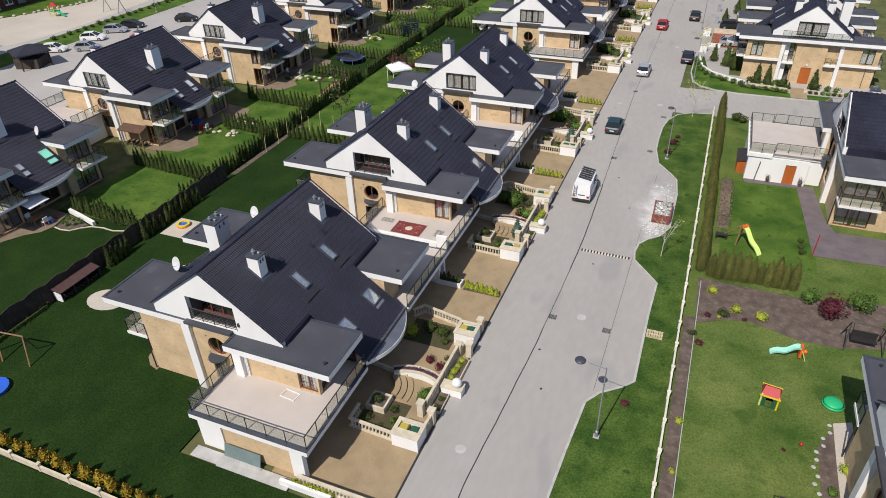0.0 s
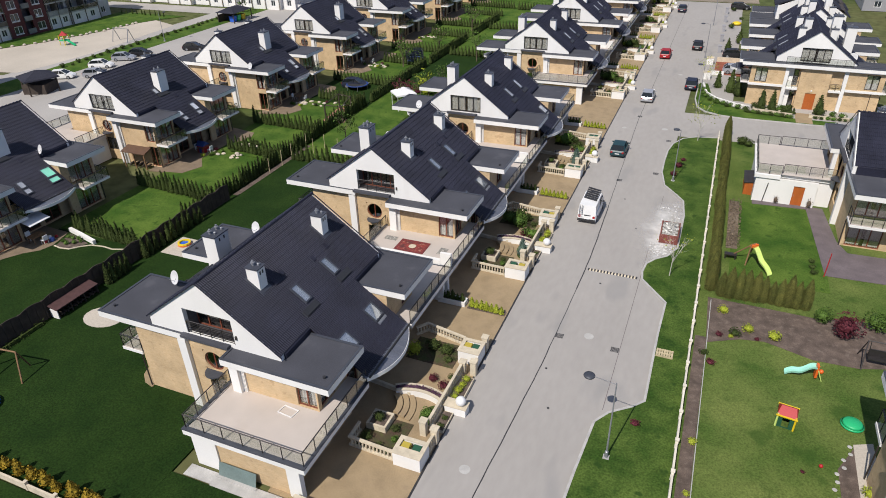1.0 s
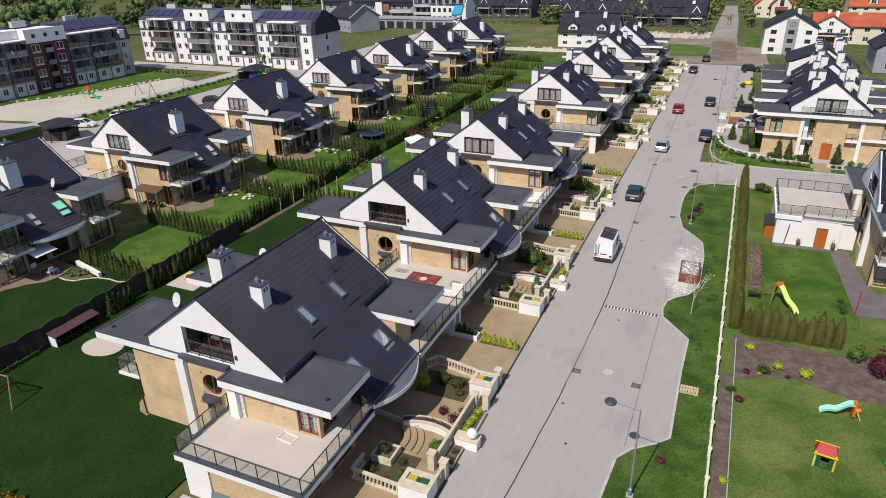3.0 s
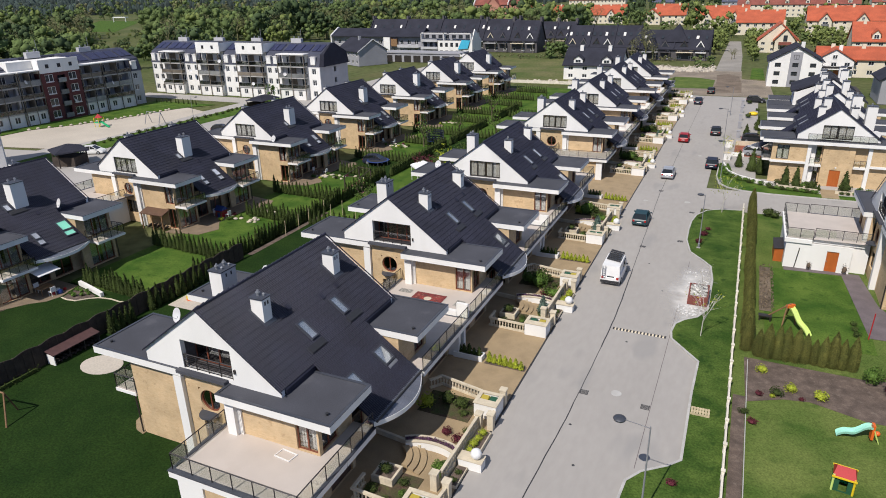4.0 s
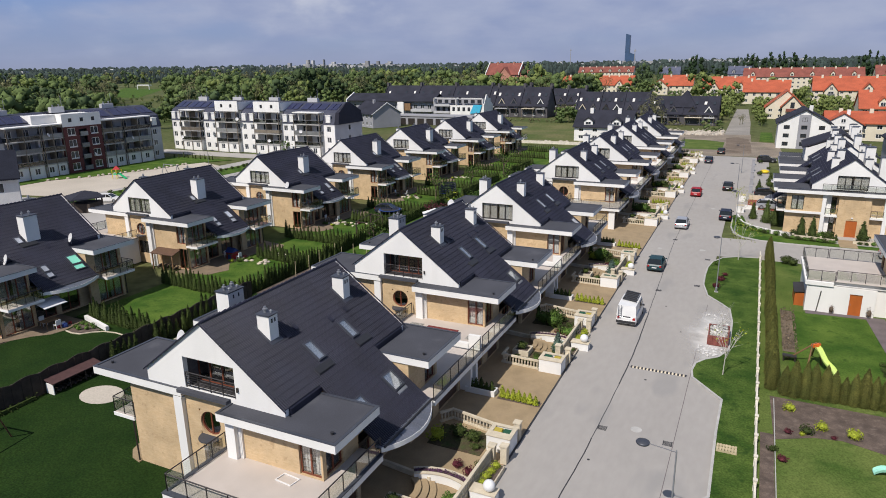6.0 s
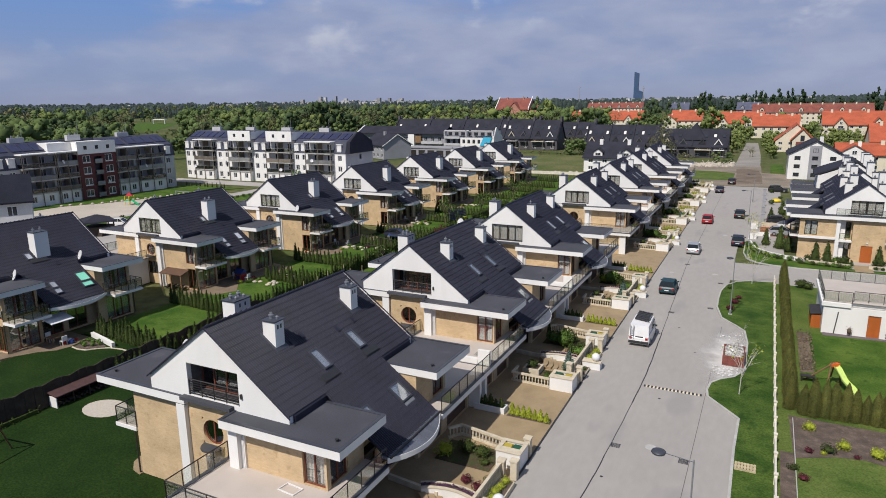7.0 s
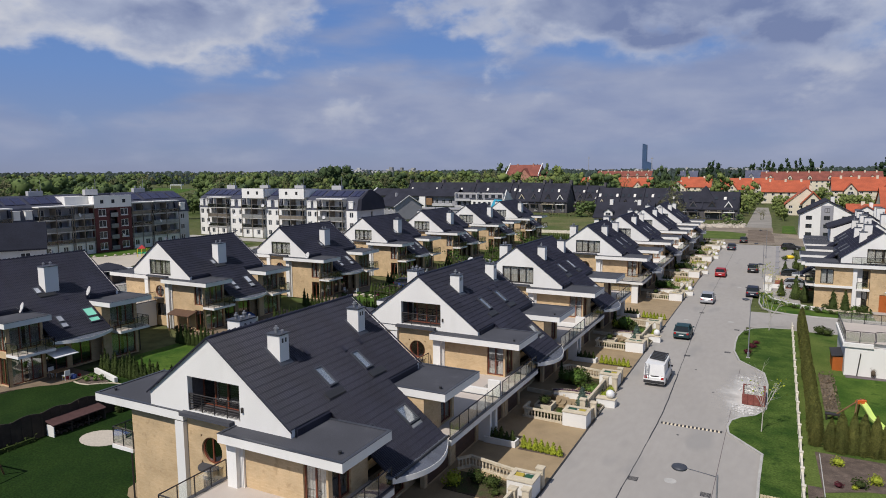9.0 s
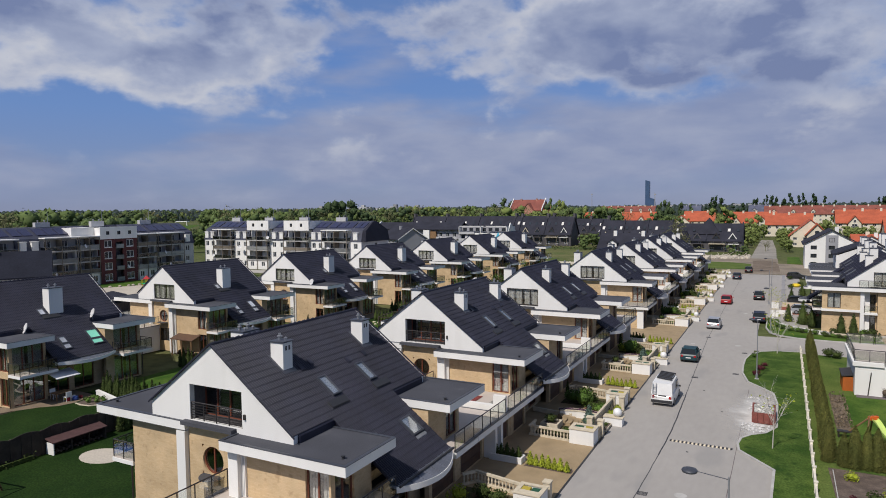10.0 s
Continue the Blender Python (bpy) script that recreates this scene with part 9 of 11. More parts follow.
    part("roof", Mesh().extrude([(0, y, z) for y, z in back], [(length, y, z) for y, z in back]), MANSARD, t)
    for x0, s in ((0, -1), (length, 1)):
        a = [(x0, -.12, eave), (x0, .75, knee), (x0, 5.6, ridge), (x0, 7.4, ridge), (x0, depth - .75, knee), (x0, depth + .1, eave)]
        b = [(x0 + s * .9, .6, eave), (x0 + s * .7, 1.3, knee), (x0 + s * .1, 5.8, ridge), (x0 + s * .1, 7.2, ridge), (x0 + s * .7, depth - 1.3, knee), (x0 + s * .9, depth - .6, eave)]
        part("roof", Mesh().extrude(a, b), ROOF_SLATE, t, "dark slate end of the roof")
    # added filler block; the dimness of the flats is in its colour
    part("inner_wall", Mesh().box(.4, length - .4, 2.2, 6.4, 0, eave), UNLIT_ROOM, t)
    for k in range(max(3, int(length / 13))):
        x = 6 + k * 13.0
        ch = part("chimney", Mesh().box(x, x + 3.2, 5.4, 6.4, ridge - .3, ridge + 1.0), WALL_PALE, t, "pale chimney stack")
        for i in range(2):
            part("flue", Mesh().lathe([(.16, 0), (.16, .35), (.22, .4), (.1, .5)], (x + .8 + i * 1.5, 5.9, ridge + 1.0), 6), STEEL, ch)
        part("aerial", Mesh().tube((x + 3.0, 5.9, ridge + 1.0), (x + 3.0, 5.9, ridge + 3.4), .05, sides=4), STEEL, ch)
    for k in range(5):
        x = 5 + k * length / 5.4
        d = part("satellite_dish", Mesh().lathe([(.05, -.06), (.42, .0), (.45, .05), (.3, .0), (.05, -.02)], (0, 0, 0), 12), DISH, t)
        d.location, d.rotation_euler = (x, -1.38, (1 + k % 3) * fh + .9), (1.25, 0, .5)
    return t


apartment(pose(-129.5, 117.6, 0, 0, 0, 0.0), [(4.6, "w"), (7.7, "b"), (5.5, "w"), (8.2, "t"), (5.5, "w"), (8.8, "t"), (4.5, "w"), (8.6, "b"), (3.6, "w")], "long white apartment building with dark blue mansard roof", WHITE, WALL_LIGHT)
apartment(pose(-117.0, 44.0, 0, 0, 0, 88.5), [(4.0, "w"), (8.0, "b"), (5.0, "w"), (7.6, "b"), (5.2, "b"), (9.4, "r"), (5.8, "b"), (8.2, "b"), (3.8, "w")], "white, grey and dark red apartment building with balconies", WALL_PALE, WALL_GREY)


def plain_house(name, x, y, w, d, eaves, ridge, wall, roof, label, category="house", rot=0.0, along_x=True, floors=2, cols=4, dormers=0, group="", white_gable=None, chimneys=1, frame=None, bays=0):
    """A simple pitched-roof house whose front looks south; along_x: the ridge runs along the front."""
    t = thing(name, pose(x, y, 0, 0, 0, rot), label, category, group)
    fh = eaves / floors
    holes = []
    for f in range(floors):
        for i in range(cols):
            a = -w / 2 + w * (i + .5) / cols - min(.7, w / cols * .3)
            holes.append((a, a + 2 * min(.7, w / cols * .3), f * fh + fh * .32, f * fh + fh * .8))
    part("wall", pierced(Mesh(), "S", 0, -w / 2, w / 2, 0, eaves, .3, holes), wall, t)
    tiny = (Mesh(), Mesh())
    for h in holes:
        far_window(t, "S", 0, *h, into=tiny)
    part("wall", Mesh().box(-w / 2, -w / 2 + .3, .3, d, 0, eaves), wall, t)
    part("wall", Mesh().box(w / 2 - .3, w / 2, .3, d, 0, eaves), wall, t)
    part("wall", Mesh().box(-w / 2 + .3, w / 2 - .3, d - .3, d, 0, eaves), wall, t)
    part("inner_wall", Mesh().box(-w / 2 + .35, w / 2 - .35, 1.6, d - .35, 0, eaves - .1), UNLIT_ROOM, t)
    o = .6
    if along_x:
        q = [(-o, eaves - .25), (d / 2, ridge), (d + o, eaves - .25), (d + o, eaves), (d / 2, ridge + .3), (-o, eaves)]
        part("roof", Mesh().extrude([(-w / 2 - .4, yy, z) for yy, z in q], [(w / 2 + .4, yy, z) for yy, z in q]), roof, t)
        for s in (-1, 1):
            xx = s * (w / 2 - .15)
            part("gable_wall", Mesh().extrude([(xx - .14, .1, eaves), (xx - .14, d - .1, eaves), (xx - .14, d / 2, ridge - .05)], [(xx + .14, .1, eaves), (xx + .14, d - .1, eaves), (xx + .14, d / 2, ridge - .05)]), wall, t)
    else:
        q = [(-w / 2 - o, eaves - .25), (0, ridge), (w / 2 + o, eaves - .25), (w / 2 + o, eaves), (0, ridge + .3), (-w / 2 - o, eaves)]
        part("roof", Mesh().extrude([(xx, -.4, z) for xx, z in q], [(xx, d + .4, z) for xx, z in q]), roof, t)
        part("gable_wall", Mesh().extrude([(-w / 2 + .1, .01, eaves), (w / 2 - .1, .01, eaves), (0, .01, ridge - .05)], [(-w / 2 + .1, .3, eaves), (w / 2 - .1, .3, eaves), (0, .3, ridge - .05)]), white_gable or wall, t)
        if ridge - eaves > 2.6:
            far_window(t, "S", -.2, -.6, .6, eaves + .5, eaves + 1.6, into=tiny)
    for i in range(dormers):
        a = -w / 2 + w * (i + .5) / dormers
        zz = eaves + (ridge - eaves) * .12
        hh = (ridge - eaves) * .5
        dm = part("dormer", Mesh().extrude([(a - 1.3, .2, zz), (a + 1.3, .2, zz), (a + 1.3, .2, zz + hh * .55), (a, .2, zz + hh), (a - 1.3, .2, zz + hh * .55)], [(a - 1.3, d * .4, zz), (a + 1.3, d * .4, zz), (a + 1.3, d * .4, zz + hh * .55), (a, d * .4, zz + hh), (a - 1.3, d * .4, zz + hh * .55)]), wall, t)
        part("dormer_roof", Mesh().extrude([(a - 1.6, -.1, zz + hh * .45), (a, -.1, zz + hh), (a + 1.6, -.1, zz + hh * .45), (a + 1.6, -.1, zz + hh * .6), (a, -.1, zz + hh * 1.15), (a - 1.6, -.1, zz + hh * .6)],
                                           [(a - 1.6, d * .45, zz + hh * .45), (a, d * .45, zz + hh), (a + 1.6, d * .45, zz + hh * .45), (a + 1.6, d * .45, zz + hh * .6), (a, d * .45, zz + hh * 1.15), (a - 1.6, d * .45, zz + hh * .6)]), roof, dm)
        far_window(t, "S", -.03, a - .8, a + .8, zz + .15, zz + hh * .5, into=tiny)
    for i in range(bays):
        a = -w / 2 + w * (i + .5) / bays
        hh = (ridge - eaves) * .55
        prof = [(a - 2.8, 0), (a + 2.8, 0), (a + 2.8, eaves), (a, eaves + hh), (a - 2.8, eaves)]
        by = part("gable_bay", Mesh().extrude([(px, -1.6, z) for px, z in prof], [(px, d * .3, z) for px, z in prof]), wall, t)
        q = [(a - 3.4, eaves - .7), (a, eaves + hh), (a + 3.4, eaves - .7), (a + 3.4, eaves - .35), (a, eaves + hh + .4), (a - 3.4, eaves - .35)]
        part("bay_roof", Mesh().extrude([(px, -2.2, z) for px, z in q], [(px, d * .42, z) for px, z in q]), roof, by)
        for f in range(floors):
            far_window(t, "S", -1.82, a - 1.2, a + 1.2, f * fh + fh * .25, f * fh + fh * .8, into=tiny)
            if f:
                part("balcony", Mesh().box(a - 1.6, a + 1.6, -2.7, -1.62, f * fh, f * fh + fh * .38), BALCONY_GREY, by)
        far_window(t, "S", -1.82, a - .6, a + .6, eaves + .3, eaves + min(1.6, hh * .6), into=tiny)
    part("window_frames", tiny[0], frame or WHITE_PL, t, kind="stuff")
    part("window_panes", tiny[1], PANE_DARK, t, kind="stuff")
    for i in range(chimneys):
        a = -w / 2 + w * (i + .5) / chimneys
        part("chimney", Mesh().box(a - .5, a + .5, d / 2 - 1.2, d / 2 - .4, (eaves + ridge) / 2, ridge + 1.0) if along_x else Mesh().box(1.0, 1.9, d * (i + .5) / chimneys - .5, d * (i + .5) / chimneys + .5, (eaves + ridge) / 2, ridge + .8), wall, t)
    return t


def sky_row(t_parent, w, d, eaves, ridge, n):
    """Pale roof windows along a front slope."""
    lit, dim = Mesh(), Mesh()
    for i in range(n):
        a = -w / 2 + w * (i + .5) / n
        k0, k1 = .45, .62
        y0, y1 = d / 2 * k0, d / 2 * k1
        z0, z1 = eaves + (ridge - eaves) * k0 + .68, eaves + (ridge - eaves) * k1 + .58
        (lit if i % 3 == 0 else dim).extrude([(a - .45, y0, z0), (a + .45, y0, z0), (a + .45, y1, z1), (a - .45, y1, z1)], [(a - .45, y0, z0 + .1), (a + .45, y0, z0 + .1), (a + .45, y1, z1 + .1), (a - .45, y1, z1 + .1)])
    part("skylights", lit, CURTAIN, t_parent, kind="stuff")
    part("skylights", dim, PANE_DARK, t_parent, kind="stuff")


# dark terraces beyond the meadow
def slate_terrace(x0, x1, y, d, e, r, wall, label, houses, chimneys=True):
    """A row of dark houses: shared steep roof, fire walls with dark chimneys, pointed dormers with pale trim, roof windows, canopies on posts."""
    w = x1 - x0
    h = plain_house("terraced_house", (x0 + x1) / 2, y, w, d, e, r, wall, ROOF_SLATE, label, "terraced house", floors=2 if e > 3.5 else 1, cols=houses * 3, dormers=0, chimneys=0, group="dark terraces")
    sky_row(h, w, d, e, r, houses * 4)
    step = w / houses
    slope = (r - e) / (d / 2)
    for k in range(houses + 1):
        a = -w / 2 + k * step
        part("fire_wall", Mesh().extrude([(a - .2, -.6, e), (a - .2, d / 2, r + .3), (a - .2, d / 2, r + .9), (a - .2, -.6, e + .55)], [(a + .2, -.6, e), (a + .2, d / 2, r + .3), (a + .2, d / 2, r + .9), (a + .2, -.6, e + .55)]), ROOF_SLATE, h, "dark raised fire wall")
        if chimneys:
            part("chimney", Mesh().box(a - .45, a + .45, d / 2 - .7, d / 2 + .5, r - .5, r + 1.7), WALL_DARK, h, "dark brick chimney")
            part("chimney", Mesh().box(a - .4, a + .4, d / 2 + 1.4, d / 2 + 2.2, r - 1.5, r + 1.5), WALL_DARK, h, "dark brick chimney")
    for k in range(houses):
        a = -w / 2 + (k + .5) * step
        for s, trim in ((-.22, (CREAM, DARK_FRAME, WALL_DARK)[k % 3]), (.24, (WALL_DARK, WHITE, DARK_FRAME)[k % 3])):
            c, half, z0 = a + s * step, min(1.5, step * .2), e + (r - e) * .12
            top = z0 + half * 1.5
            dm = part("dormer", Mesh().extrude([(c - half, .3, z0), (c + half, .3, z0), (c, .3, top)], [(c - half, .3 + half * 2.2, z0), (c + half, .3 + half * 2.2, z0), (c, .3 + (top - z0) / slope, top)]), ROOF_SLATE, h, "pointed dark dormer")
            ring = [(c - half, z0), (c, top), (c + half, z0), (c + half - .35, z0), (c, top - .5), (c - half + .35, z0)]
            part("bargeboard", Mesh().extrude([(px, .12, pz) for px, pz in ring], [(px, .27, pz) for px, pz in ring]), trim, dm)
            part("window", Mesh().box(c - half * .4, c + half * .4, .2, .28, z0 + .1, z0 + half * .75), PANE_DARK, dm)
        part("canopy", Mesh().box(a - step * .42, a + step * .05, -2.0, -.05, e - 1.15, e - .95), (WALL_PALE, CREAM, WALL_DARK)[k % 3], h, "canopy over the terrace door")
        part("canopy", Mesh().box(a + step * .12, a + step * .42, -1.6, -.05, e - 1.2, e - 1.0), (WALL_DARK, WHITE, SCREEN_WOOD)[k % 3], h, "canopy over the terrace door")
        for q in (-.4, .02, .4):
            part("post", Mesh().box(a + step * q - .08, a + step * q + .08, -1.9, -1.74, 0, e - 1.1), SCREEN_WOOD, h)
    return h


T_GREY = slate_terrace(-147, -103, 237, 12, 5.1, 9.3, WALL_PALE, "long grey terrace with a dark slate roof", 4, False)
part("verge", Mesh().extrude([(-22.6, -.7, 4.9), (-22.6, 6, 9.5), (-22.6, 6, 10.0), (-22.6, -.7, 5.4)], [(-22.2, -.7, 4.9), (-22.2, 6, 9.5), (-22.2, 6, 10.0), (-22.2, -.7, 5.4)]), WHITE, T_GREY, "white raised verge")
slate_terrace(-143, -69, 261.5, 13, 4.6, 12.4, WALL_DARK, "dark gabled terrace with slate roof and fire walls", 4)
slate_terrace(-80, -56, 250.5, 12, 4.8, 12.3, WALL_DARK, "dark gabled terrace with pointed dormers", 2)
slate_terrace(-61, -45, 268, 10, 4.7, 11.0, WALL_DARK, "dark gabled terrace with slate roof", 2)
slate_terrace(-42, -14, 243.5, 13, 3.4, 10.7, WALL_DARK, "dark terrace with dormers and slate roof", 3, False)
T_END = slate_terrace(-12, 12, 233, 13, 3.9, 9.8, WALL_DARK, "dark terrace with hipped centre and dormers", 2, False)
part("cross_roof", Mesh().extrude([(-4.6, 1.5, 6.2), (4.6, 1.5, 6.2), (0.5, 5.5, 12.2)], [(-4.6, 11.5, 6.2), (4.6, 11.5, 6.2), (0.5, 7.5, 12.2)]), ROOF_SLATE, T_END, "raised hipped centre of the roof")
part("wing_roof", Mesh().extrude([(-8.6, -.4, 4.6), (-5.4, -.4, 4.6), (-7, -.4, 7.4)], [(-8.6, 5, 4.6), (-5.4, 5, 4.6), (-7, 5.6, 7.4)]), ROOF_SLATE, T_END, "pointed dark dormer")
wf = thing("apartment_building", (-88, 229.5, 0), "white flat-fronted building with a grey set-back storey", "apartment building")
holes = [(-2.6 + i * 2.3, -1.4 + i * 2.3, f * 3.0 + .7, f * 3.0 + 2.3) for i in range(6) for f in range(2)]
part("wall", pierced(Mesh(), "S", 0, -3.6, 11.2, 0, 6.1, .3, holes), WHITE, wf, "white lower front")
for h in holes:
    far_window(wf, "S", 0, *h, dark=True)
holes = [(-10.4 + i * 2.6, -9.0 + i * 2.6, f * 3.0 + .5, f * 3.0 + 2.3) for i in range(3) for f in range(2)]
part("wall", pierced(Mesh(), "S", 1.2, -11.2, -3.6, 0, 6.1, .3, holes), WALL_GREY, wf, "grey recessed front")
for h in holes:
    far_window(wf, "S", 1.2, *h, dark=True)
for z in (0.1, 3.0):
    part("balcony", Mesh().box(-11, -3.7, -.6, 1.15, z + 2.6, z + 2.8).box(-11, -3.7, -.6, -.5, z + 2.8, z + 3.6), WALL_PALE, wf, "pale balcony")
holes = [(-10.2 + i * 3.0, -8.4 + i * 3.0, 6.8, 8.2) for i in range(7)]
part("upper_wall", pierced(Mesh(), "S", 2.2, -11.2, 11.2, 6.1, 9.0, .3, holes), WALL_GREY, wf, "grey set-back storey")
for h in holes:
    far_window(wf, "S", 2.2, *h, dark=True)
for x in (-11.2, -1.0, 10.9):
    part("frame_beam", Mesh().box(x, x + .3, -.2, 2.1, 6.1, 9.1), WALL_LIGHT, wf)
part("frame_beam", Mesh().box(-11.2, 0.5, -.2, .2, 8.8, 9.1).box(1.6, 11.2, -.2, .2, 8.8, 9.1), WALL_LIGHT, wf, "pale roof beam")
part("body", Mesh().box(-11, 11, 2.6, 9, 0, 8.8), WHITE, wf)
part("roof", Mesh().box(-11.3, 11.3, 2.0, 9.2, 9.0, 9.2), ROOF_SLATE, wf)
part("gable_wall", Mesh().extrude([(11.21, .0, 0), (11.21, 10, 0), (11.21, 10, 6), (11.21, 3, 10.4), (11.21, .0, 6.4)], [(11.6, .0, 0), (11.6, 10, 0), (11.6, 10, 6), (11.6, 3, 10.4), (11.6, .0, 6.4)]), WHITE, wf, "white end wall")
solid("banner", Mesh().extrude([(-82.5, 229, 2.8), (-78.2, 229, 3.2), (-77.2, 229, 6.3), (-80.8, 229, 6.4)], [(-82.5, 229.3, 2.8), (-78.2, 229.3, 3.2), (-77.2, 229.3, 6.3), (-80.8, 229.3, 6.4)]), paint("turquoise_cloth", (0.05, 0.42, 0.62), .7), "turquoise banner hung on the white building", "banner")
# long dark-roofed wing beside the white front
holes = [(-52 + k * 3.4, -50.4 + k * 3.4, f * 3.4 + .9, f * 3.4 + 2.7) for k in range(12) for f in range(2)]
part("wing_wall", pierced(Mesh(), "S", 1.0, -54, -11.3, 0, 7.4, .3, holes), WALL_GREY, wf, "grey wing front")
tiny = (Mesh(), Mesh())
for h in holes:
    far_window(wf, "S", 1.0, *h, into=tiny)
part("window_frames", tiny[0], WHITE_PL, wf, kind="stuff")
part("window_panes", tiny[1], PANE_DARK, wf, kind="stuff")
part("balcony", Mesh().box(-44, -29, -.7, .95, 3.2, 3.4).box(-44, -29, -.7, -.6, 3.4, 4.3), WALL_PALE, wf, "pale wing balcony")
part("balcony", Mesh().box(-22, -12, -.7, .95, 3.2, 3.4).box(-22, -12, -.7, -.6, 3.4, 4.3), WALL_PALE, wf, "pale wing balcony")
part("bay", Mesh().box(-28.4, -25.4, -.8, .95, 0, 7.2), WHITE, wf, "white stair bay")
part("loggia_panel", Mesh().box(-25.2, -22.4, -.2, .9, 3.6, 6.6), WOOD, wf, "brown panelled loggia")
part("wing_roof", Mesh().extrude([(-54.4, -.6, 7.3), (-54.4, 6, 10.1), (-54.4, 13, 7.3), (-54.4, 13, 7.6), (-54.4, 6, 10.5), (-54.4, -.6, 7.6)], [(-11.3, -.6, 7.3), (-11.3, 6, 10.1), (-11.3, 13, 7.3), (-11.3, 13, 7.6), (-11.3, 6, 10.5), (-11.3, -.6, 7.6)]), ROOF_SLATE, wf, "dark slate wing roof")
part("wing_end", Mesh().extrude([(-54.9, -.5, 0), (-54.9, 12, 0), (-54.9, 12, 7.6), (-54.9, 6, 10.9), (-54.9, -.5, 8.0)], [(-54.42, -.5, 0), (-54.42, 12, 0), (-54.42, 12, 7.6), (-54.42, 6, 10.9), (-54.42, -.5, 8.0)]), WHITE, wf, "white wing end wall")
ga = thing("garage_row", (-88, 206, 0), "low grey row of garages with dark doors", "garage")
part("wall", pierced(Mesh(), "S", 0, -16, 16, 0, 3.2, .3, [(-15 + i * 4, -12 + i * 4, 0, 2.4) for i in range(8)]), WALL_GREY, ga)
for i in range(8):
    part("door", Mesh().box(-15 + i * 4, -12 + i * 4, .12, .2, 0, 2.4), DARK_FRAME, ga)
part("roof", Mesh().box(-16.3, 16.3, -.3, 8, 3.2, 3.6), WALL_GREY, ga)
gh = plain_house("house", -111.0, 192.0, 16, 12, 5.1, 9.0, WALL_GREY, ROOF_SLATE, "grey rendered house with slate roof", rot=-30, cols=5)
for q0 in (-1, 1):
    part("verge", Mesh().extrude([(8.42, 6 - q0 * 6.7, 4.8), (8.42, 6, 9.0), (8.42, 6, 9.0 + .34), (8.42, 6 - q0 * 6.7, 5.1)], [(8.5, 6 - q0 * 6.7, 4.8), (8.5, 6, 9.0), (8.5, 6, 9.0 + .34), (8.5, 6 - q0 * 6.7, 5.1)]), WHITE, gh, "white verge board")
plain_house("house", -84.2, 33.7, 16, 11, 6.6, 10.2, WALL_LIGHT, ROOF_NAVY, "pale house with a dark slate roof", rot=58, cols=3)
h = plain_house("house", -16.2, 173, 16.5, 11, 4.2, 8.4, WHITE, ROOF_SLATE, "white house with black roof and dormers", cols=4, dormers=2, chimneys=2)
plain_house("house", 36.3, 173, 12.2, 14, 6.5, 10.0, WHITE, ROOF_SLATE, "white three-storey gabled house with dark roof", along_x=False, floors=3, cols=3, white_gable=WHITE, frame=DARK_FRAME)
part_w = pierced(Mesh(), "S", 172.9, 34.9, 37.7, 0, 8.8, .09, [(35.6, 37.0, f * 2.167 + .69, f * 2.167 + 1.74) for f in range(3)])
solid("wall_panel", part_w, WALL_GREY, "grey painted middle strip of the gable", "wall panel")
for x, y, w, d, e, r, wall, roof, dm, lab in ((-94.5, 468, 72, 17, 5.9, 12.2, WALL_CREAM, ROOF_RED, 0, "long cream building with an orange tiled roof"), (-27, 458, 20, 15, 6.0, 12.6, WALL_CREAM, ROOF_RED, 0, "cream building with an orange roof"),
                                         (6, 424, 30, 16, 5.6, 12.2, WALL_CREAM, ROOF_RED, 0, "cream building with an orange tiled roof"), (27.5, 364, 22, 16, 6.2, 11.8, WALL_CREAM, ROOF_RED, 0, "cream building with an orange tiled roof"), (72, 360, 47, 17, 7.3, 13.6, WALL_CREAM, ROOF_RED, 0, "long cream building with an orange tiled roof"), (118.2, 364, 44, 17, 7.3, 13.2, WALL_CREAM, ROOF_RED, 0, "long cream building with an orange tiled roof"),
                                         (88, 268, 58, 16, 4.6, 10.8, WALL_CREAM, ROOF_RED, 4, "cream building with orange dormered roof"), (66, 197.5, 46, 12, 5.0, 7.7, WALL_CREAM, ROOF_RED, 0, "low cream house with an orange roof"),
                                         (-127, 700, 58, 16, 11, 16.5, WALL_CREAM, ROOF_RED_OLD, 6, "distant building with old red roof"), (52, 560, 82, 17, 9, 15.5, WALL_CREAM, ROOF_RED_OLD, 6, "distant row with old red roofs"),
                                         (160, 600, 110, 17, 9, 16.5, WALL_CREAM, ROOF_RED_OLD, 7, "distant row with old red roofs"), (-52, 620, 17, 16, 10, 16.5, WALL_GREY, ROOF_BLUE, 0, "distant grey-roofed house behind the red rows"), (6, 620, 18, 16, 10, 16.5, WALL_GREY, ROOF_BLUE, 2, "distant grey-roofed house behind the red rows"),
                                         (190, 420, 90, 17, 9, 15, WALL_CREAM, ROOF_RED, 5, "long cream building with an orange tiled roof")):
    plain_house("house", x, y, w, d, e, r, wall, roof, lab, floors=3 if e > 7 else 2, cols=max(4, int(w / 3.6)), dormers=dm, along_x=True, chimneys=max(1, int(w / 7)), bays=max(1, round(w / 16)) if w > 24 and 300 < y < 500 else 0, group="red-roofed houses")
plain_house("house", -38.2, 455, 11, 14, 5.2, 9.8, WALL_CREAM, ROOF_RED, "cream gabled house with an orange roof", along_x=False, floors=2, cols=3, group="red-roofed houses")
plain_house("house", 34.4, 269, 14, 14, 4.3, 10.8, WALL_CREAM, ROOF_RED, "cream gabled house with steep orange roof", along_x=False, floors=2, cols=4, group="red-roofed houses")
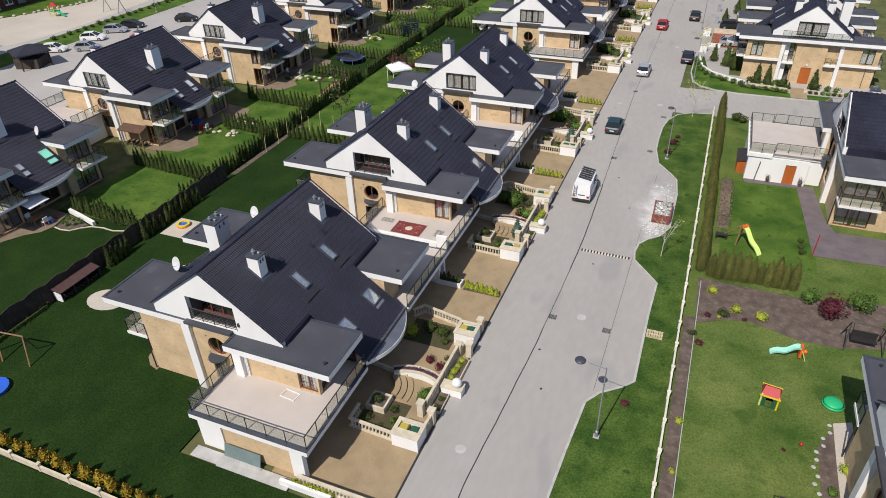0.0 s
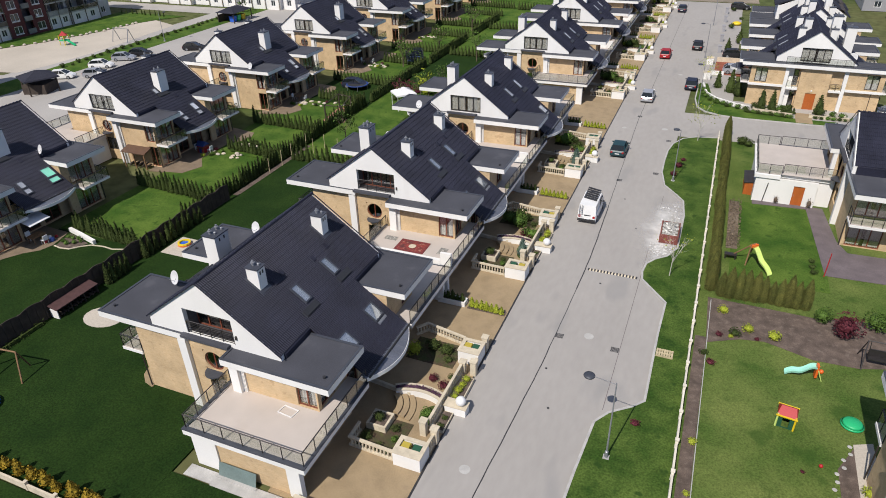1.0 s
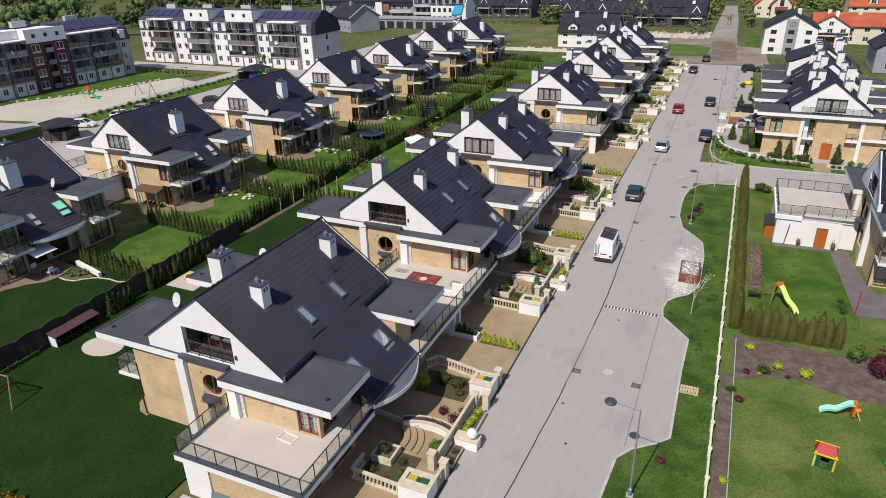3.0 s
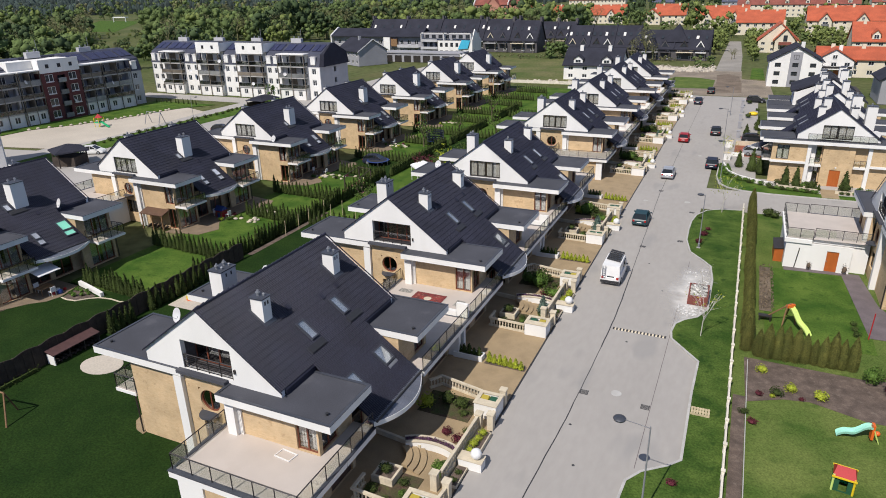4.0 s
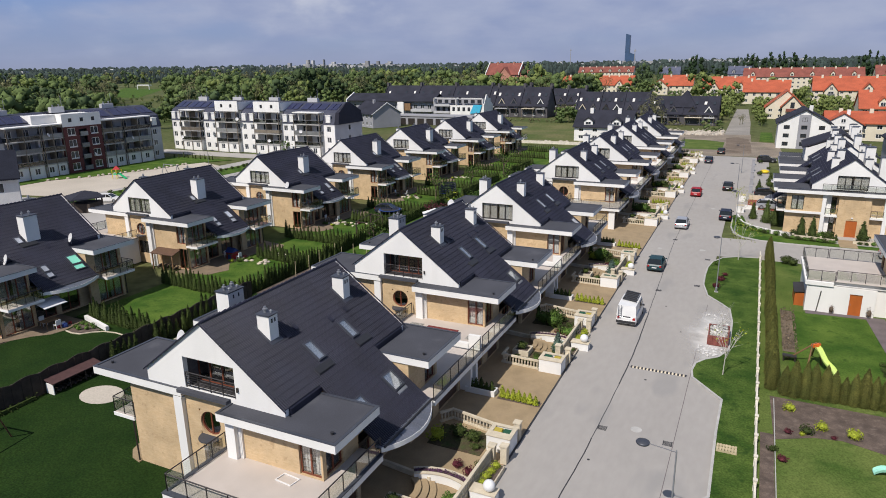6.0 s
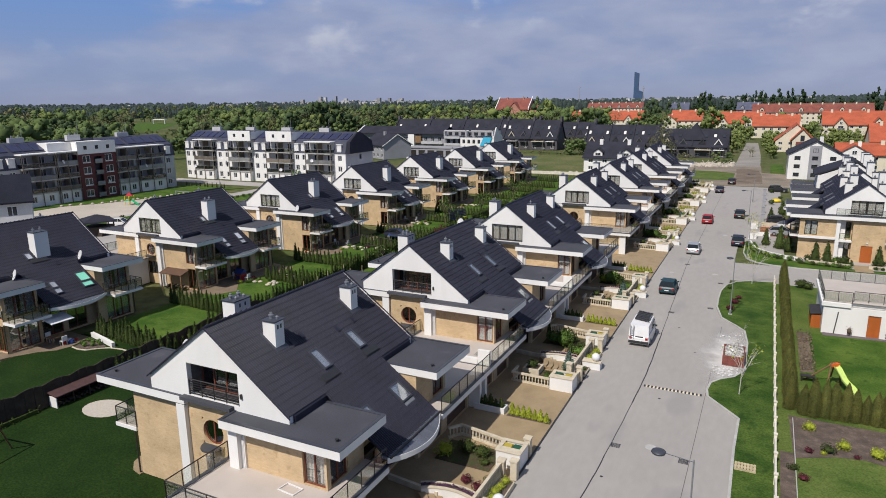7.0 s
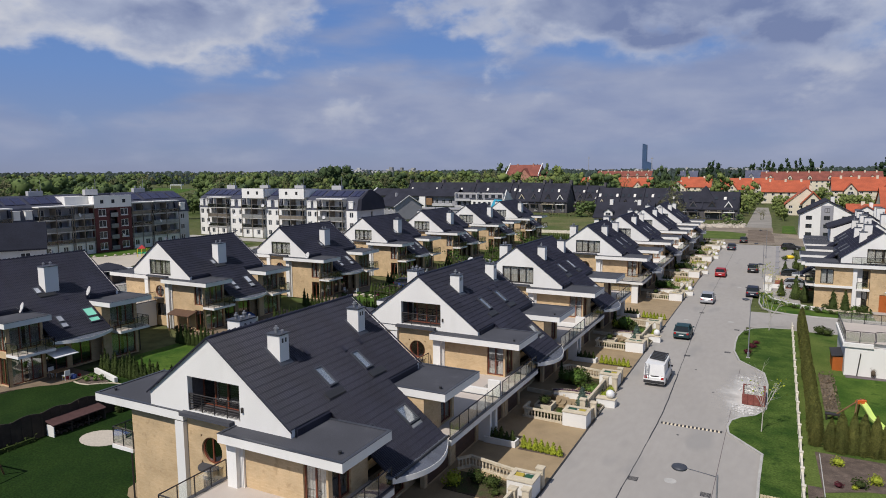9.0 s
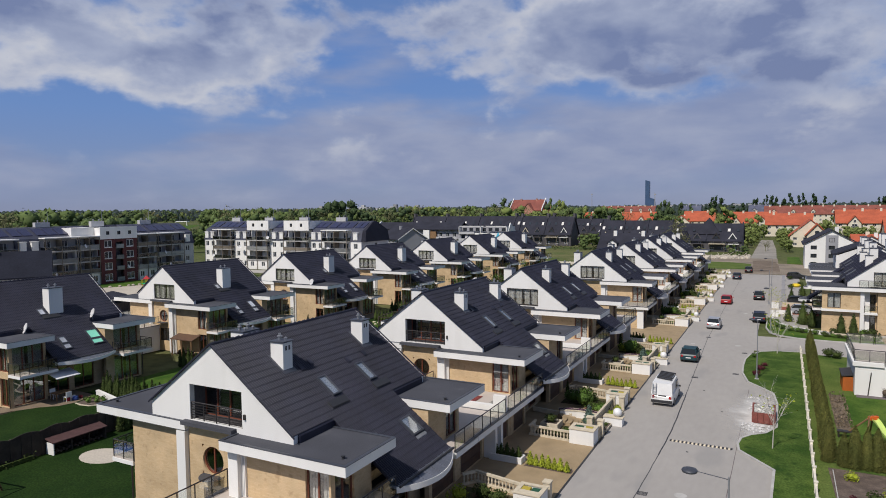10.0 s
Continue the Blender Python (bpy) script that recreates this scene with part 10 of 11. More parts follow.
gb = thing("house", (36.6, 266, 0), "cream gabled wing with orange roof and red balcony", "house", "red-roofed houses")
part("wall", Mesh().extrude([(-3.4, 0, 0), (3.4, 0, 0), (3.4, 0, 5.2), (0, 0, 9.0), (-3.4, 0, 5.2)], [(-3.4, 6, 0), (3.4, 6, 0), (3.4, 6, 5.2), (0, 6, 9.0), (-3.4, 6, 5.2)]), WALL_CREAM, gb)
part("roof", Mesh().extrude([(-4.2, -.6, 4.4), (0, -.6, 9.1), (4.2, -.6, 4.4), (4.2, -.6, 4.8), (0, -.6, 9.6), (-4.2, -.6, 4.8)], [(-4.2, 8, 4.4), (0, 8, 9.1), (4.2, 8, 4.4), (4.2, 8, 4.8), (0, 8, 9.6), (-4.2, 8, 4.8)]), ROOF_RED, gb)
part("balcony", Mesh().box(-2.2, 2.2, -1.4, -.02, 3.2, 3.4).box(-2.2, 2.2, -1.4, -1.3, 3.4, 4.3), ROOF_RED_OLD, gb, "red balcony")
part("window", Mesh().box(-.7, .7, -.06, -.01, 4.4, 6.6), PANE_DARK, gb)
part("window", Mesh().box(-1.4, 1.4, -.06, -.01, .4, 2.6), PANE_DARK, gb)
wg = plain_house("house", 47.2, 196, 9.8, 9, 4.6, 7.7, WHITE, ROOF_RED, "white gabled house front with balcony and orange roof", along_x=False, cols=3, group="red-roofed houses")
part("balcony", Mesh().box(-4.6, 4.6, -1.6, -.02, 2.3, 2.5), WHITE, wg, "white balcony slab")
part("railing", Mesh().ribbon([(-4.5, -.05), (-4.5, -1.5), (4.5, -1.5), (4.5, -.05)], .05, 3.3, 3.36).ribbon([(-4.5, -.05), (-4.5, -1.5), (4.5, -1.5), (4.5, -.05)], .02, 2.6, 3.2), RAIL_METAL, wg)
for x in (-2.6, .2, 2.4):
    part("door", Mesh().box(x, x + 1.6, -.08, -.02, .05, 2.0), ORANGE_DOOR, wg, "orange wooden garage door")
plain_house("house", 77, 180, 22, 14, 6, 11, WALL_GREY, ROOF_SLATE, "grey house with a slate roof", cols=4)
MANSION = plain_house("house", -141.3, 425, 24, 17, 14.5, 22.0, PINK_BRICK, ROOF_RED_OLD, "tall pinkish brick mansion with red roof", cols=6, floors=3, dormers=0, chimneys=2)
part("cross_gable", Mesh().extrude([(-2.5, -1.2, 0), (6.5, -1.2, 0), (6.5, -1.2, 14.2), (2, -1.2, 19.0), (-2.5, -1.2, 14.2)], [(-2.5, 8, 0), (6.5, 8, 0), (6.5, 8, 14.2), (2, 8, 19.0), (-2.5, 8, 14.2)]), PINK_BRICK, MANSION, "brick cross gable")
part("cross_roof", Mesh().extrude([(-3.2, -1.6, 13.4), (2, -1.6, 19.2), (7.2, -1.6, 13.4), (7.2, -1.6, 14.0), (2, -1.6, 19.8), (-3.2, -1.6, 14.0)], [(-3.2, 8, 13.4), (2, 8, 19.2), (7.2, 8, 13.4), (7.2, 8, 14.0), (2, 8, 19.8), (-3.2, 8, 14.0)]), ROOF_RED_OLD, MANSION, "red cross roof")
for s in (-12.6, 12.2):
    part("gable_edge", Mesh().extrude([(s, -.8, 14.2), (s, 8.5, 22.0), (s, 8.5, 23.4), (s, -.8, 15.6)], [(s + .5, -.8, 14.2), (s + .5, 8.5, 22.0), (s + .5, 8.5, 23.4), (s + .5, -.8, 15.6)]), WHITE, MANSION, "white raised gable edge")
part("wing", Mesh().box(12.8, 19.6, 1, 10, 0, 14.5), PINK_BRICK, MANSION, "brick side wing")
part("wing_roof", Mesh().extrude([(12.8, .6, 14.5), (20, .6, 14.5), (20, 10.4, 14.5), (12.8, 10.4, 14.5)], [(14, 4, 17.2), (19, 4, 17.2), (19, 7, 17.2), (14, 7, 17.2)]), ROOF_RED_OLD, MANSION, "red wing roof")
# slender tower and the far city on the skyline
tw = thing("tower", (-683, 3900, 0), "slender blue glass tower on the skyline", "tower")
part("shaft", Mesh().extrude([(-12, 0, 0), (12, 0, 0), (12, 24, 0), (-12, 24, 0)], [(-12, 0, 166), (12, 0, 158), (12, 24, 158), (-12, 24, 166)]), TOWER_BLUE, tw)
part("podium", Mesh().extrude([(12.05, 0, 0), (46, 0, 0), (46, 24, 0), (12.05, 24, 0)], [(12.05, 0, 64), (40, 0, 54), (40, 24, 54), (12.05, 24, 64)]), TOWER_BLUE, tw)
town = Mesh()
for _ in range(300):
    az = RNG.choice([RNG.uniform(-38.5, -29), RNG.uniform(-14, 3), RNG.uniform(-60, 8)], p=[.45, .3, .25])
    dist = RNG.uniform(2600, 4600)
    x, y = 25 + dist * math.sin(radians(az)), -23 + dist * math.cos(radians(az))
    w, h = RNG.uniform(8, 30), RNG.uniform(9, 21) * (1.4 if RNG.random() < .12 else 1)
    town.box(x - w / 2, x + w / 2, y, y + 20, 0, h)
for az, w, h in ((-36.7, 16, 46), (-36.3, 12, 44), (-35.4, 4, 48), (-34.6, 18, 36), (-31.8, 20, 38), (-30.9, 14, 36), (-29.9, 22, 34), (-38.2, 18, 33)):
    x, y = 25 + 3500 * math.sin(radians(az)), -23 + 3500 * math.cos(radians(az))
    town.box(x - w / 2, x + w / 2, y, y + 15, 0, h)
solid("far_town", town, FAR_TOWN, "far city blocks along the skyline", "city", kind="stuff")
for x, y, h in ((-560, 2200, 62), (-250, 1600, 48)):
    ms = thing("mast", (x, y, 0), "thin lattice mast on the skyline", "mast", "skyline masts")
    part("shaft", Mesh().tube((0, 0, 0), (0, 0, h), 1.4, .7, 5), WALL_GREY, ms)
    part("platform", Mesh().box(-2.5, 2.5, -1, 1, h - 6, h - 3), WALL_GREY, ms)
# playground on the sand
pg = thing("play_tower", (-99.2, 73.4, 0), "green and red playground tower with a slide", "play tower")
for sx in (-1, 1):
    for sy in (-1, 1):
        part("post", Mesh().tube((sx, sy, 0), (sx, sy, 3.0), .1, sides=6), YELLOW, pg)
part("platform", Mesh().box(-1.1, 1.1, -1.1, 1.1, 1.4, 1.6), GREEN_PL, pg)
part("roof", Mesh().lathe([(1.6, 3.0), (.05, 4.2)], (0, 0, 0), 4), RED, pg)
part("chute", Mesh().extrude([(1, -.4, 1.6), (1, .4, 1.6), (1, .4, 1.8), (1, -.4, 1.8)], [(4.2, -.4, .1), (4.2, .4, .1), (4.2, .4, .3), (4.2, -.4, .3)]), GREEN_PL, pg)
pg.scale = (.66, .66, .66)
sg = thing("swing", (-89.7, 79.5, 0), "steel playground swing frame", "swing")
for sx in (-2, 2):
    for sy in (-1, 1):
        part("leg", Mesh().tube((sx, sy, 0), (sx, 0, 2.6), .07, sides=6), STEEL, sg)
part("crossbar", Mesh().tube((-2.1, 0, 2.6), (2.1, 0, 2.6), .07, sides=6), STEEL, sg)
for i in range(22):
    solid("boulder", Mesh().lathe([(.25, 0), (.38, .18), (.2, .36)], (0, 0, 0), 6), SAND, "pale boulder edging the playground", "boulder", "playground boulders", at=(PLAY_EDGE[1 + i // 5][0] + (PLAY_EDGE[2 + i // 5][0] - PLAY_EDGE[1 + i // 5][0]) * (i % 5) / 5 + random.uniform(-.5, .5), PLAY_EDGE[1 + i // 5][1] + (PLAY_EDGE[2 + i // 5][1] - PLAY_EDGE[1 + i // 5][1]) * (i % 5) / 5, .02))
for i in range(10):
    plant("thuja", THUJA[i % len(THUJA)], -100 - i * 1.5 + random.uniform(-.2, .2), 102.6 + random.uniform(-.4, .4), .02, "small dark conifer on the lawn strip", "conifer", "lawn strip conifers", .62)
gz = thing("pavilion", pose(-75.6, 48.3, 0, 0, 0, 20), "dark wooden pavilion with a grey pyramid roof", "pavilion")
part("roof", Mesh().lathe([(3.7, 2.3), (3.6, 2.5), (.3, 3.4)], (0, 0, 0), 4), ROOF_SLATE, gz)
for k in range(4):
    a = radians(45 * (2 * k) )
    part("post", Mesh().tube((3.0 * math.cos(a), 3.0 * math.sin(a), 0), (3.0 * math.cos(a), 3.0 * math.sin(a), 2.4), .12, sides=6), FENCE_DARK, gz)
part("screen", Mesh().box(-1.9, 1.9, -1.9, 1.9, 0, 1.5), FENCE_DARK, gz)
for i in range(30):
    plant("shrub", BUSH_DARK[i % 2], -84.5 + random.uniform(-.4, .4), 60 + i * 1.8, .03, "clipped shrub along the parking strip", "shrub", "parking shrubs", .9)
bs = thing("bin_shelter", (-79.8, 103.6, 0), "dark roofed shelter for waste bins beside the road", "bin shelter")
part("roof", Mesh().extrude([(-2.6, -3.6, 2.2), (2.6, -3.6, 2.2), (2.6, 3.6, 2.2), (-2.6, 3.6, 2.2)], [(-.4, -1.4, 3.1), (.4, -1.4, 3.1), (.4, 1.4, 3.1), (-.4, 1.4, 3.1)]), ROOF_SLATE, bs)
for sx in (-2.2, 2.2):
    for sy in (-3.2, 3.2):
        part("post", Mesh().box(sx - .08, sx + .08, sy - .08, sy + .08, 0, 2.2), FENCE_DARK, bs)
part("screen", Mesh().box(-2.2, -2.1, -3.1, 3.1, 0, 1.7), FENCE_DARK, bs)
for dx, dy, m, lab in ((.9, -1.9, BLUE, "blue"), (.9, -.3, GREEN_PL, "green"), (.9, 1.3, YELLOW, "yellow")):
    wb = thing("waste_container", (-79.8 + dx, 103.6 + dy, 0), lab + " waste container under the shelter roof", "waste container", "waste containers")
    part("body", Mesh().extrude([(-.5, -.5, .1), (.5, -.5, .1), (.5, .5, .1), (-.5, .5, .1)], [(-.6, -.6, 1.2), (.6, -.6, 1.2), (.6, .6, 1.2), (-.6, .6, 1.2)]), m, wb)
    part("lid", Mesh().box(-.62, .62, -.62, .62, 1.21, 1.32), m, wb)
    for sy in (-.4, .4):
        part("wheel", Mesh().tube((.4, sy - .04, .1), (.4, sy + .04, .1), .1, sides=8), RUBBER, wb)
# building rubble beyond the street
rub2 = Mesh()
for _ in range(420):
    x = RNG.uniform(-4, 15.5)
    y, s0 = 203 + (x + 4) * .2 + RNG.normal(0, 3.2), RNG.uniform(.15, .8)
    rub2.lathe([(s0, 0), (s0 * .8, s0 * .5), (s0 * .3, s0 * .9)], (x, y, -.05), 5)
for _ in range(40):
    x, y, a = RNG.uniform(-4, 15), RNG.uniform(198, 209), RNG.uniform(0, 3.14)
    rub2.tube((x, y, .2), (x + 2 * math.cos(a), y + 2 * math.sin(a), RNG.uniform(.3, 1.6)), .09, sides=4)
for _ in range(110):
    x, y, s0 = RNG.uniform(-34, -8), RNG.uniform(163, 170), RNG.uniform(.2, .7)
    rub2.lathe([(s0, 0), (s0 * .8, s0 * .5), (s0 * .3, s0 * .8)], (x, y, -.05), 5)
solid("rubble", rub2, SAND, "heaps of pale building rubble on bare ground", "rubble", kind="stuff")
thuja_row(-40, 161.5, -5, 160.5, 1.0, 0.0)


# ---- woods ----
WOODS = mat("woods_leaf", (0.124, 0.168, 0.060), rough=0.85, second=(0.090, 0.128, 0.044), vary=0.2, scale=0.05, fine=0.5, bump=0.0, island=0.12, spec=0.1)
WOODS_OLIVE = mat("woods_olive", (0.175, 0.172, 0.088), rough=0.85, second=(0.132, 0.135, 0.066), vary=0.2, scale=0.06, fine=0.5, bump=0.0, island=0.12, spec=0.1)
WOODS_FRESH = mat("woods_fresh", (0.185, 0.222, 0.070), rough=0.85, second=(0.138, 0.176, 0.054), vary=0.2, scale=0.06, fine=0.5, bump=0.0, island=0.12, spec=0.1)
WOODS_DARK = mat("woods_dark", (0.074, 0.106, 0.048), rough=0.85, second=(0.056, 0.085, 0.038), vary=0.2, scale=0.06, fine=0.5, bump=0.0, island=0.12, spec=0.1)


def stretch_vec(k, polar, turn, tall):
    return np.array([k * math.sin(polar) * math.cos(turn), k * math.sin(polar) * math.sin(turn), -k * tall * math.cos(polar)])


def crown_template(lobes, flakes, size, kind, sides=6, rings=4):
    """A tree of unit height: forked stem, lobes of outward-turned leaf clusters with gaps, and a dim heart."""
    v, q = [], []

    def quad(a, b, c, d):
        k = len(v)
        v.extend((a, b, c, d))
        q.append((k, k + 1, k + 2, k + 3))

    def limb(p, e, r0, r1):
        p, e = np.array(p), np.array(e)
        d = (e - p) / np.linalg.norm(e - p)
        s = np.cross(d, [.3, .9, .2]); s /= np.linalg.norm(s)
        o = np.cross(d, s)
        for i in range(4):
            a0, a1 = i * math.pi / 2, (i + 1) * math.pi / 2
            f0, f1 = s * math.cos(a0) + o * math.sin(a0), s * math.cos(a1) + o * math.sin(a1)
            quad(p + f0 * r0, p + f1 * r0, e + f1 * r1, e + f0 * r1)
    limb((0, 0, 0), (0, 0, .55), .022, .012)
    for lobe in range(lobes):
        a = lobe * 2.4 + RNG.uniform(-.4, .4)
        z = {"round": RNG.uniform(.24, .84), "tall": RNG.uniform(.2, .85), "open": RNG.uniform(.45, .88)}[kind]
        rad = {"round": .20 * math.sin(math.pi * min(1, max(.15, (z - .18) / .8))), "tall": .07 * (1.1 - z), "open": .22 * math.sin(math.pi * min(1, max(.2, (z - .25) / .75)))}[kind] * RNG.uniform(.6, 1.3)
        lr = {"round": RNG.uniform(.085, .145), "tall": RNG.uniform(.075, .11) * (1.25 - z * .7), "open": RNG.uniform(.08, .13)}[kind]
        c = np.array([rad * math.cos(a), rad * math.sin(a), min(z, 1 - lr * .95)])
        limb((0, 0, c[2] * .55), tuple(c), .009, .003)
        stretch = 1.0 if kind != "tall" else 1.5
        wob = RNG.uniform(.5, .98, (rings + 1, sides))
        skin = [[c + RNG.normal(0, .1 * lr, 3) + lr * stretch_vec(wob[j, i], math.pi * j / rings, 2 * math.pi * (i + .5 * (j % 2)) / sides, stretch) for i in range(sides)] for j in range(rings + 1)]
        k = len(v)
        v.extend(p for row in skin for p in row)
        for j in range(rings if kind != "open" else 0):
            for i in range(sides):
                q.append((k + j * sides + i, k + j * sides + (i + 1) % sides, k + (j + 1) * sides + (i + 1) % sides, k + (j + 1) * sides + i))
        n = int(flakes / lobes)
        d = RNG.normal(size=(n, 3))
        d[:, 2] += .25
        d /= np.linalg.norm(d, axis=1)[:, None]
        pos = c + d * [lr, lr, lr * (1.0 if kind != "tall" else 1.5)] * RNG.uniform(.78, 1.12, (n, 1))
        nrm = d + RNG.normal(0, .3, (n, 3))
        nrm /= np.linalg.norm(nrm, axis=1)[:, None]
        s = np.cross(nrm, RNG.normal(size=(n, 3)))
        s /= np.linalg.norm(s, axis=1)[:, None]
        o = np.cross(nrm, s)
        k = size * RNG.uniform(.6, 1.4, (n, 1))
        for p, s1, o1 in zip(pos, s * k, o * k * .7):
            quad(p - s1, p - o1, p + s1, p + o1)
    return np.array(v), np.array(q)


ROUND = [crown_template(13, 210, .021, "round", 5, 3) for _ in range(6)]
OPEN = [crown_template(12, 260, .014, "open") for _ in range(4)]
TALL = [crown_template(9, 130, .016, "tall") for _ in range(2)]
THIN = [crown_template(6, 50, .030, "round", 5, 3) for _ in range(4)]
COLUMN = [crown_template(9, 40, .026, "tall", 5, 3) for _ in range(3)]


def grove(name, spots, templates, material, label):
    """Many trees joined: (x, y, height, breadth against height)."""
    vs, qs, k = [], [], 0
    for x, y, h, b in spots:
        v, q = templates[RNG.integers(len(templates))]
        a = RNG.uniform(0, 6.28)
        c, s = math.cos(a), math.sin(a)
        w = np.empty_like(v)
        w[:, 0], w[:, 1], w[:, 2] = x + (v[:, 0] * c - v[:, 1] * s) * h * b, y + (v[:, 0] * s + v[:, 1] * c) * h * b, v[:, 2] * h - .1
        vs.append(w)
        qs.append(q + k)
        k += len(v)
    v, q = np.concatenate(vs), np.concatenate(qs)
    me = bpy.data.meshes.new(name)
    me.vertices.add(len(v))
    me.vertices.foreach_set("co", v.astype(np.float32).ravel())
    me.loops.add(len(q) * 4)
    me.loops.foreach_set("vertex_index", q.astype(np.int32).ravel())
    me.polygons.add(len(q))
    me.polygons.foreach_set("loop_start", np.arange(0, len(q) * 4, 4, dtype=np.int32))
    me.polygons.foreach_set("use_smooth", np.ones(len(q), dtype=bool))
    me.update(calc_edges=True)
    me.materials.append(material)
    return tagged(new(name, me), label, "woodland", kind="stuff")


def scatter(n, x0, x1, y0, y1, keep, hmin, hmax):
    """Tree places, lower where a clearing must stay open to view."""
    out = []
    while len(out) < n:
        x, y = RNG.uniform(x0, x1), RNG.uniform(y0, y1)
        if keep(x, y):
            h = RNG.uniform(hmin, hmax)
            az = math.degrees(math.atan2(x - 25, y + 23))
            if -51.6 < az < -47.6 and math.hypot(x - 25, y + 23) < 700:
                h = min(h, max(3.0, 22.0 * (1 - math.hypot(x - 25, y + 23) / 640) - 3.5))
            out.append((x, y, h, RNG.uniform(1.0, 1.55)))
    return out


near_edge = lambda x, y: (x < -138 - max(0, 60 - y) * .2 if y < 112 else x < -146 if y < 150 else x < -160) and not (-190 < x and y > 190)
mid_zone = lambda x, y: y > 284 + max(0, x + 200) * .05 and not (-175 < x < -112 and 385 < y < 450) and not (x > -140 and y > 400)
WOOD_KINDS = [(WOODS, .36, ROUND, "mixed green spring woodland"), (WOODS_OLIVE, .30, OPEN, "brownish budding spring woodland"), (WOODS_FRESH, .14, ROUND, "fresh yellow-green spring woodland"), (WOODS_DARK, .20, ROUND, "dark trees in the woodland")]
for count, x0, x1, y0, y1, keep, h0, h1, where in ((430, -380, -138, 10, 330, near_edge, 9, 19.5, " behind the apartment blocks"), (330, -440, -62, 282, 560, mid_zone, 11, 20.5, " beyond the terraces")):
    for material, share, templates, label in WOOD_KINDS:
        grove("woodland", scatter(int(count * share), x0, x1, y0, y1, keep, h0, h1), templates, material, label + where)
for material, share, templates, label in WOOD_KINDS:
    grove("woodland", scatter(int(430 * share), -1250, -380, 150, 1150, lambda x, y: not (-640 < x < -400 and 330 < y < 540 and abs(math.degrees(math.atan2(x - 25, y + 23)) + 49.6) < 2.6), 12, 21), THIN, material, label + " reaching into the distance")
# single tall trees that stand above the skyline
grove("woodland", [(-212, 290, 25, 1.0), (-206, 296, 24, 1.1), (-219, 300, 23, 1.0), (-162, 440, 27, .9), (-156, 446, 25, 1.0), (-146, 447, 26, .8), (-139, 448, 25, .8), (-166, 430, 22, 1.1)], ROUND, WOODS_DARK, "tall dark trees standing above the woodland")
grove("woodland", [(-119, 436, 25, .75), (-115, 440, 22, .8), (-122, 430, 17, 1.0), (-110, 428, 16, .9), (-8.7, 400, 18.5, 1.25), (-5, 404, 16, 1.2), (-104, 450, 15, 1.2)], ROUND, WOODS_FRESH, "large fresh green trees between the roofs")
grove("woodland", [(-128.4, 442, 28, .75), (-125, 446, 24, .8)], TALL, WOODS, "slender tall tree beside the mansion")
grove("woodland", [(-58 + i * 2.6 + RNG.uniform(-1, 1), 474 + RNG.uniform(-12, 12), RNG.uniform(15, 24.5), RNG.uniform(.8, 1.2)) for i in range(10)], TALL, WOODS_DARK, "dark conifers beside the orange roofs")
grove("woodland", [(-62 + i * 2.9 + RNG.uniform(-1, 1), 452 + RNG.uniform(-8, 8), RNG.uniform(7, 13), RNG.uniform(1.0, 1.4)) for i in range(10)], ROUND, WOODS, "garden trees beside the orange roofs")
free = lambda x, y: not (8 + (y - 210) * .04 < x < 25) and not (18 < x < 142 and 355 < y < 384) and not (-60 < x < 14 and y < 250) and not (52 < x < 120 and y < 290) and not (24 < x < 45 and 255 < y < 286) and not (-12 < x < 24 and 410 < y < 445) and not (26 < x < 95 and y < 262) and not (-60 < x < -12 and y > 430)
for material, n, templates, label in ((WOODS, 60, ROUND, "green garden trees among the red-roofed houses"), (WOODS_FRESH, 40, ROUND, "fresh yellow-green trees among the red-roofed houses"), (WOODS_OLIVE, 40, OPEN, "budding garden trees among the red-roofed houses")):
    grove("woodland", scatter(n, -58, 120, 252, 420, free, 3, 7.5), templates, material, label)
    grove("woodland", scatter(n, -80, 210, 470, 680, lambda x, y: True, 6, 13), THIN, material, label)
grove("woodland", [(43.4, 352, 11, .8), (44, 357, 10, .9), (13.5, 356, 13.5, 1.0), (9, 350, 11, 1.1), (16, 348, 8, 1.2), (47.5, 345, 8, 1.1), (93.5, 355, 9, 1.0), (24, 340, 6, 1.4), (30, 338, 5, 1.5), (37, 340, 6.5, 1.3)], ROUND, WOODS_FRESH, "fresh green trees between the cream buildings")
grove("woodland", [(RNG.uniform(48, 66), RNG.uniform(292, 345), RNG.uniform(4, 8), RNG.uniform(1.1, 1.5)) for _ in range(26)], ROUND, WOODS_FRESH, "green thicket before the long cream building")
grove("woodland", [(RNG.uniform(5, 14.5), y, RNG.uniform(4, 8.5), RNG.uniform(1.0, 1.4)) for y in np.linspace(236, 335, 34)] + [(RNG.uniform(23.5, 27), y, RNG.uniform(3, 7), 1.2) for y in np.linspace(236, 330, 20)], ROUND, WOODS_FRESH, "green trees lining the lane")
grove("woodland", [(RNG.uniform(-46, -40), RNG.uniform(228, 242), RNG.uniform(4, 7), 1.3) for _ in range(8)] + [(10, 212, 4.5, 1.4), (13.4, 221, 3.4, 1.5), (12.6, 207, 2.6, 1.6), (14.4, 214, 3.0, 1.5)], ROUND, WOODS, "green bushes by the dark terraces")
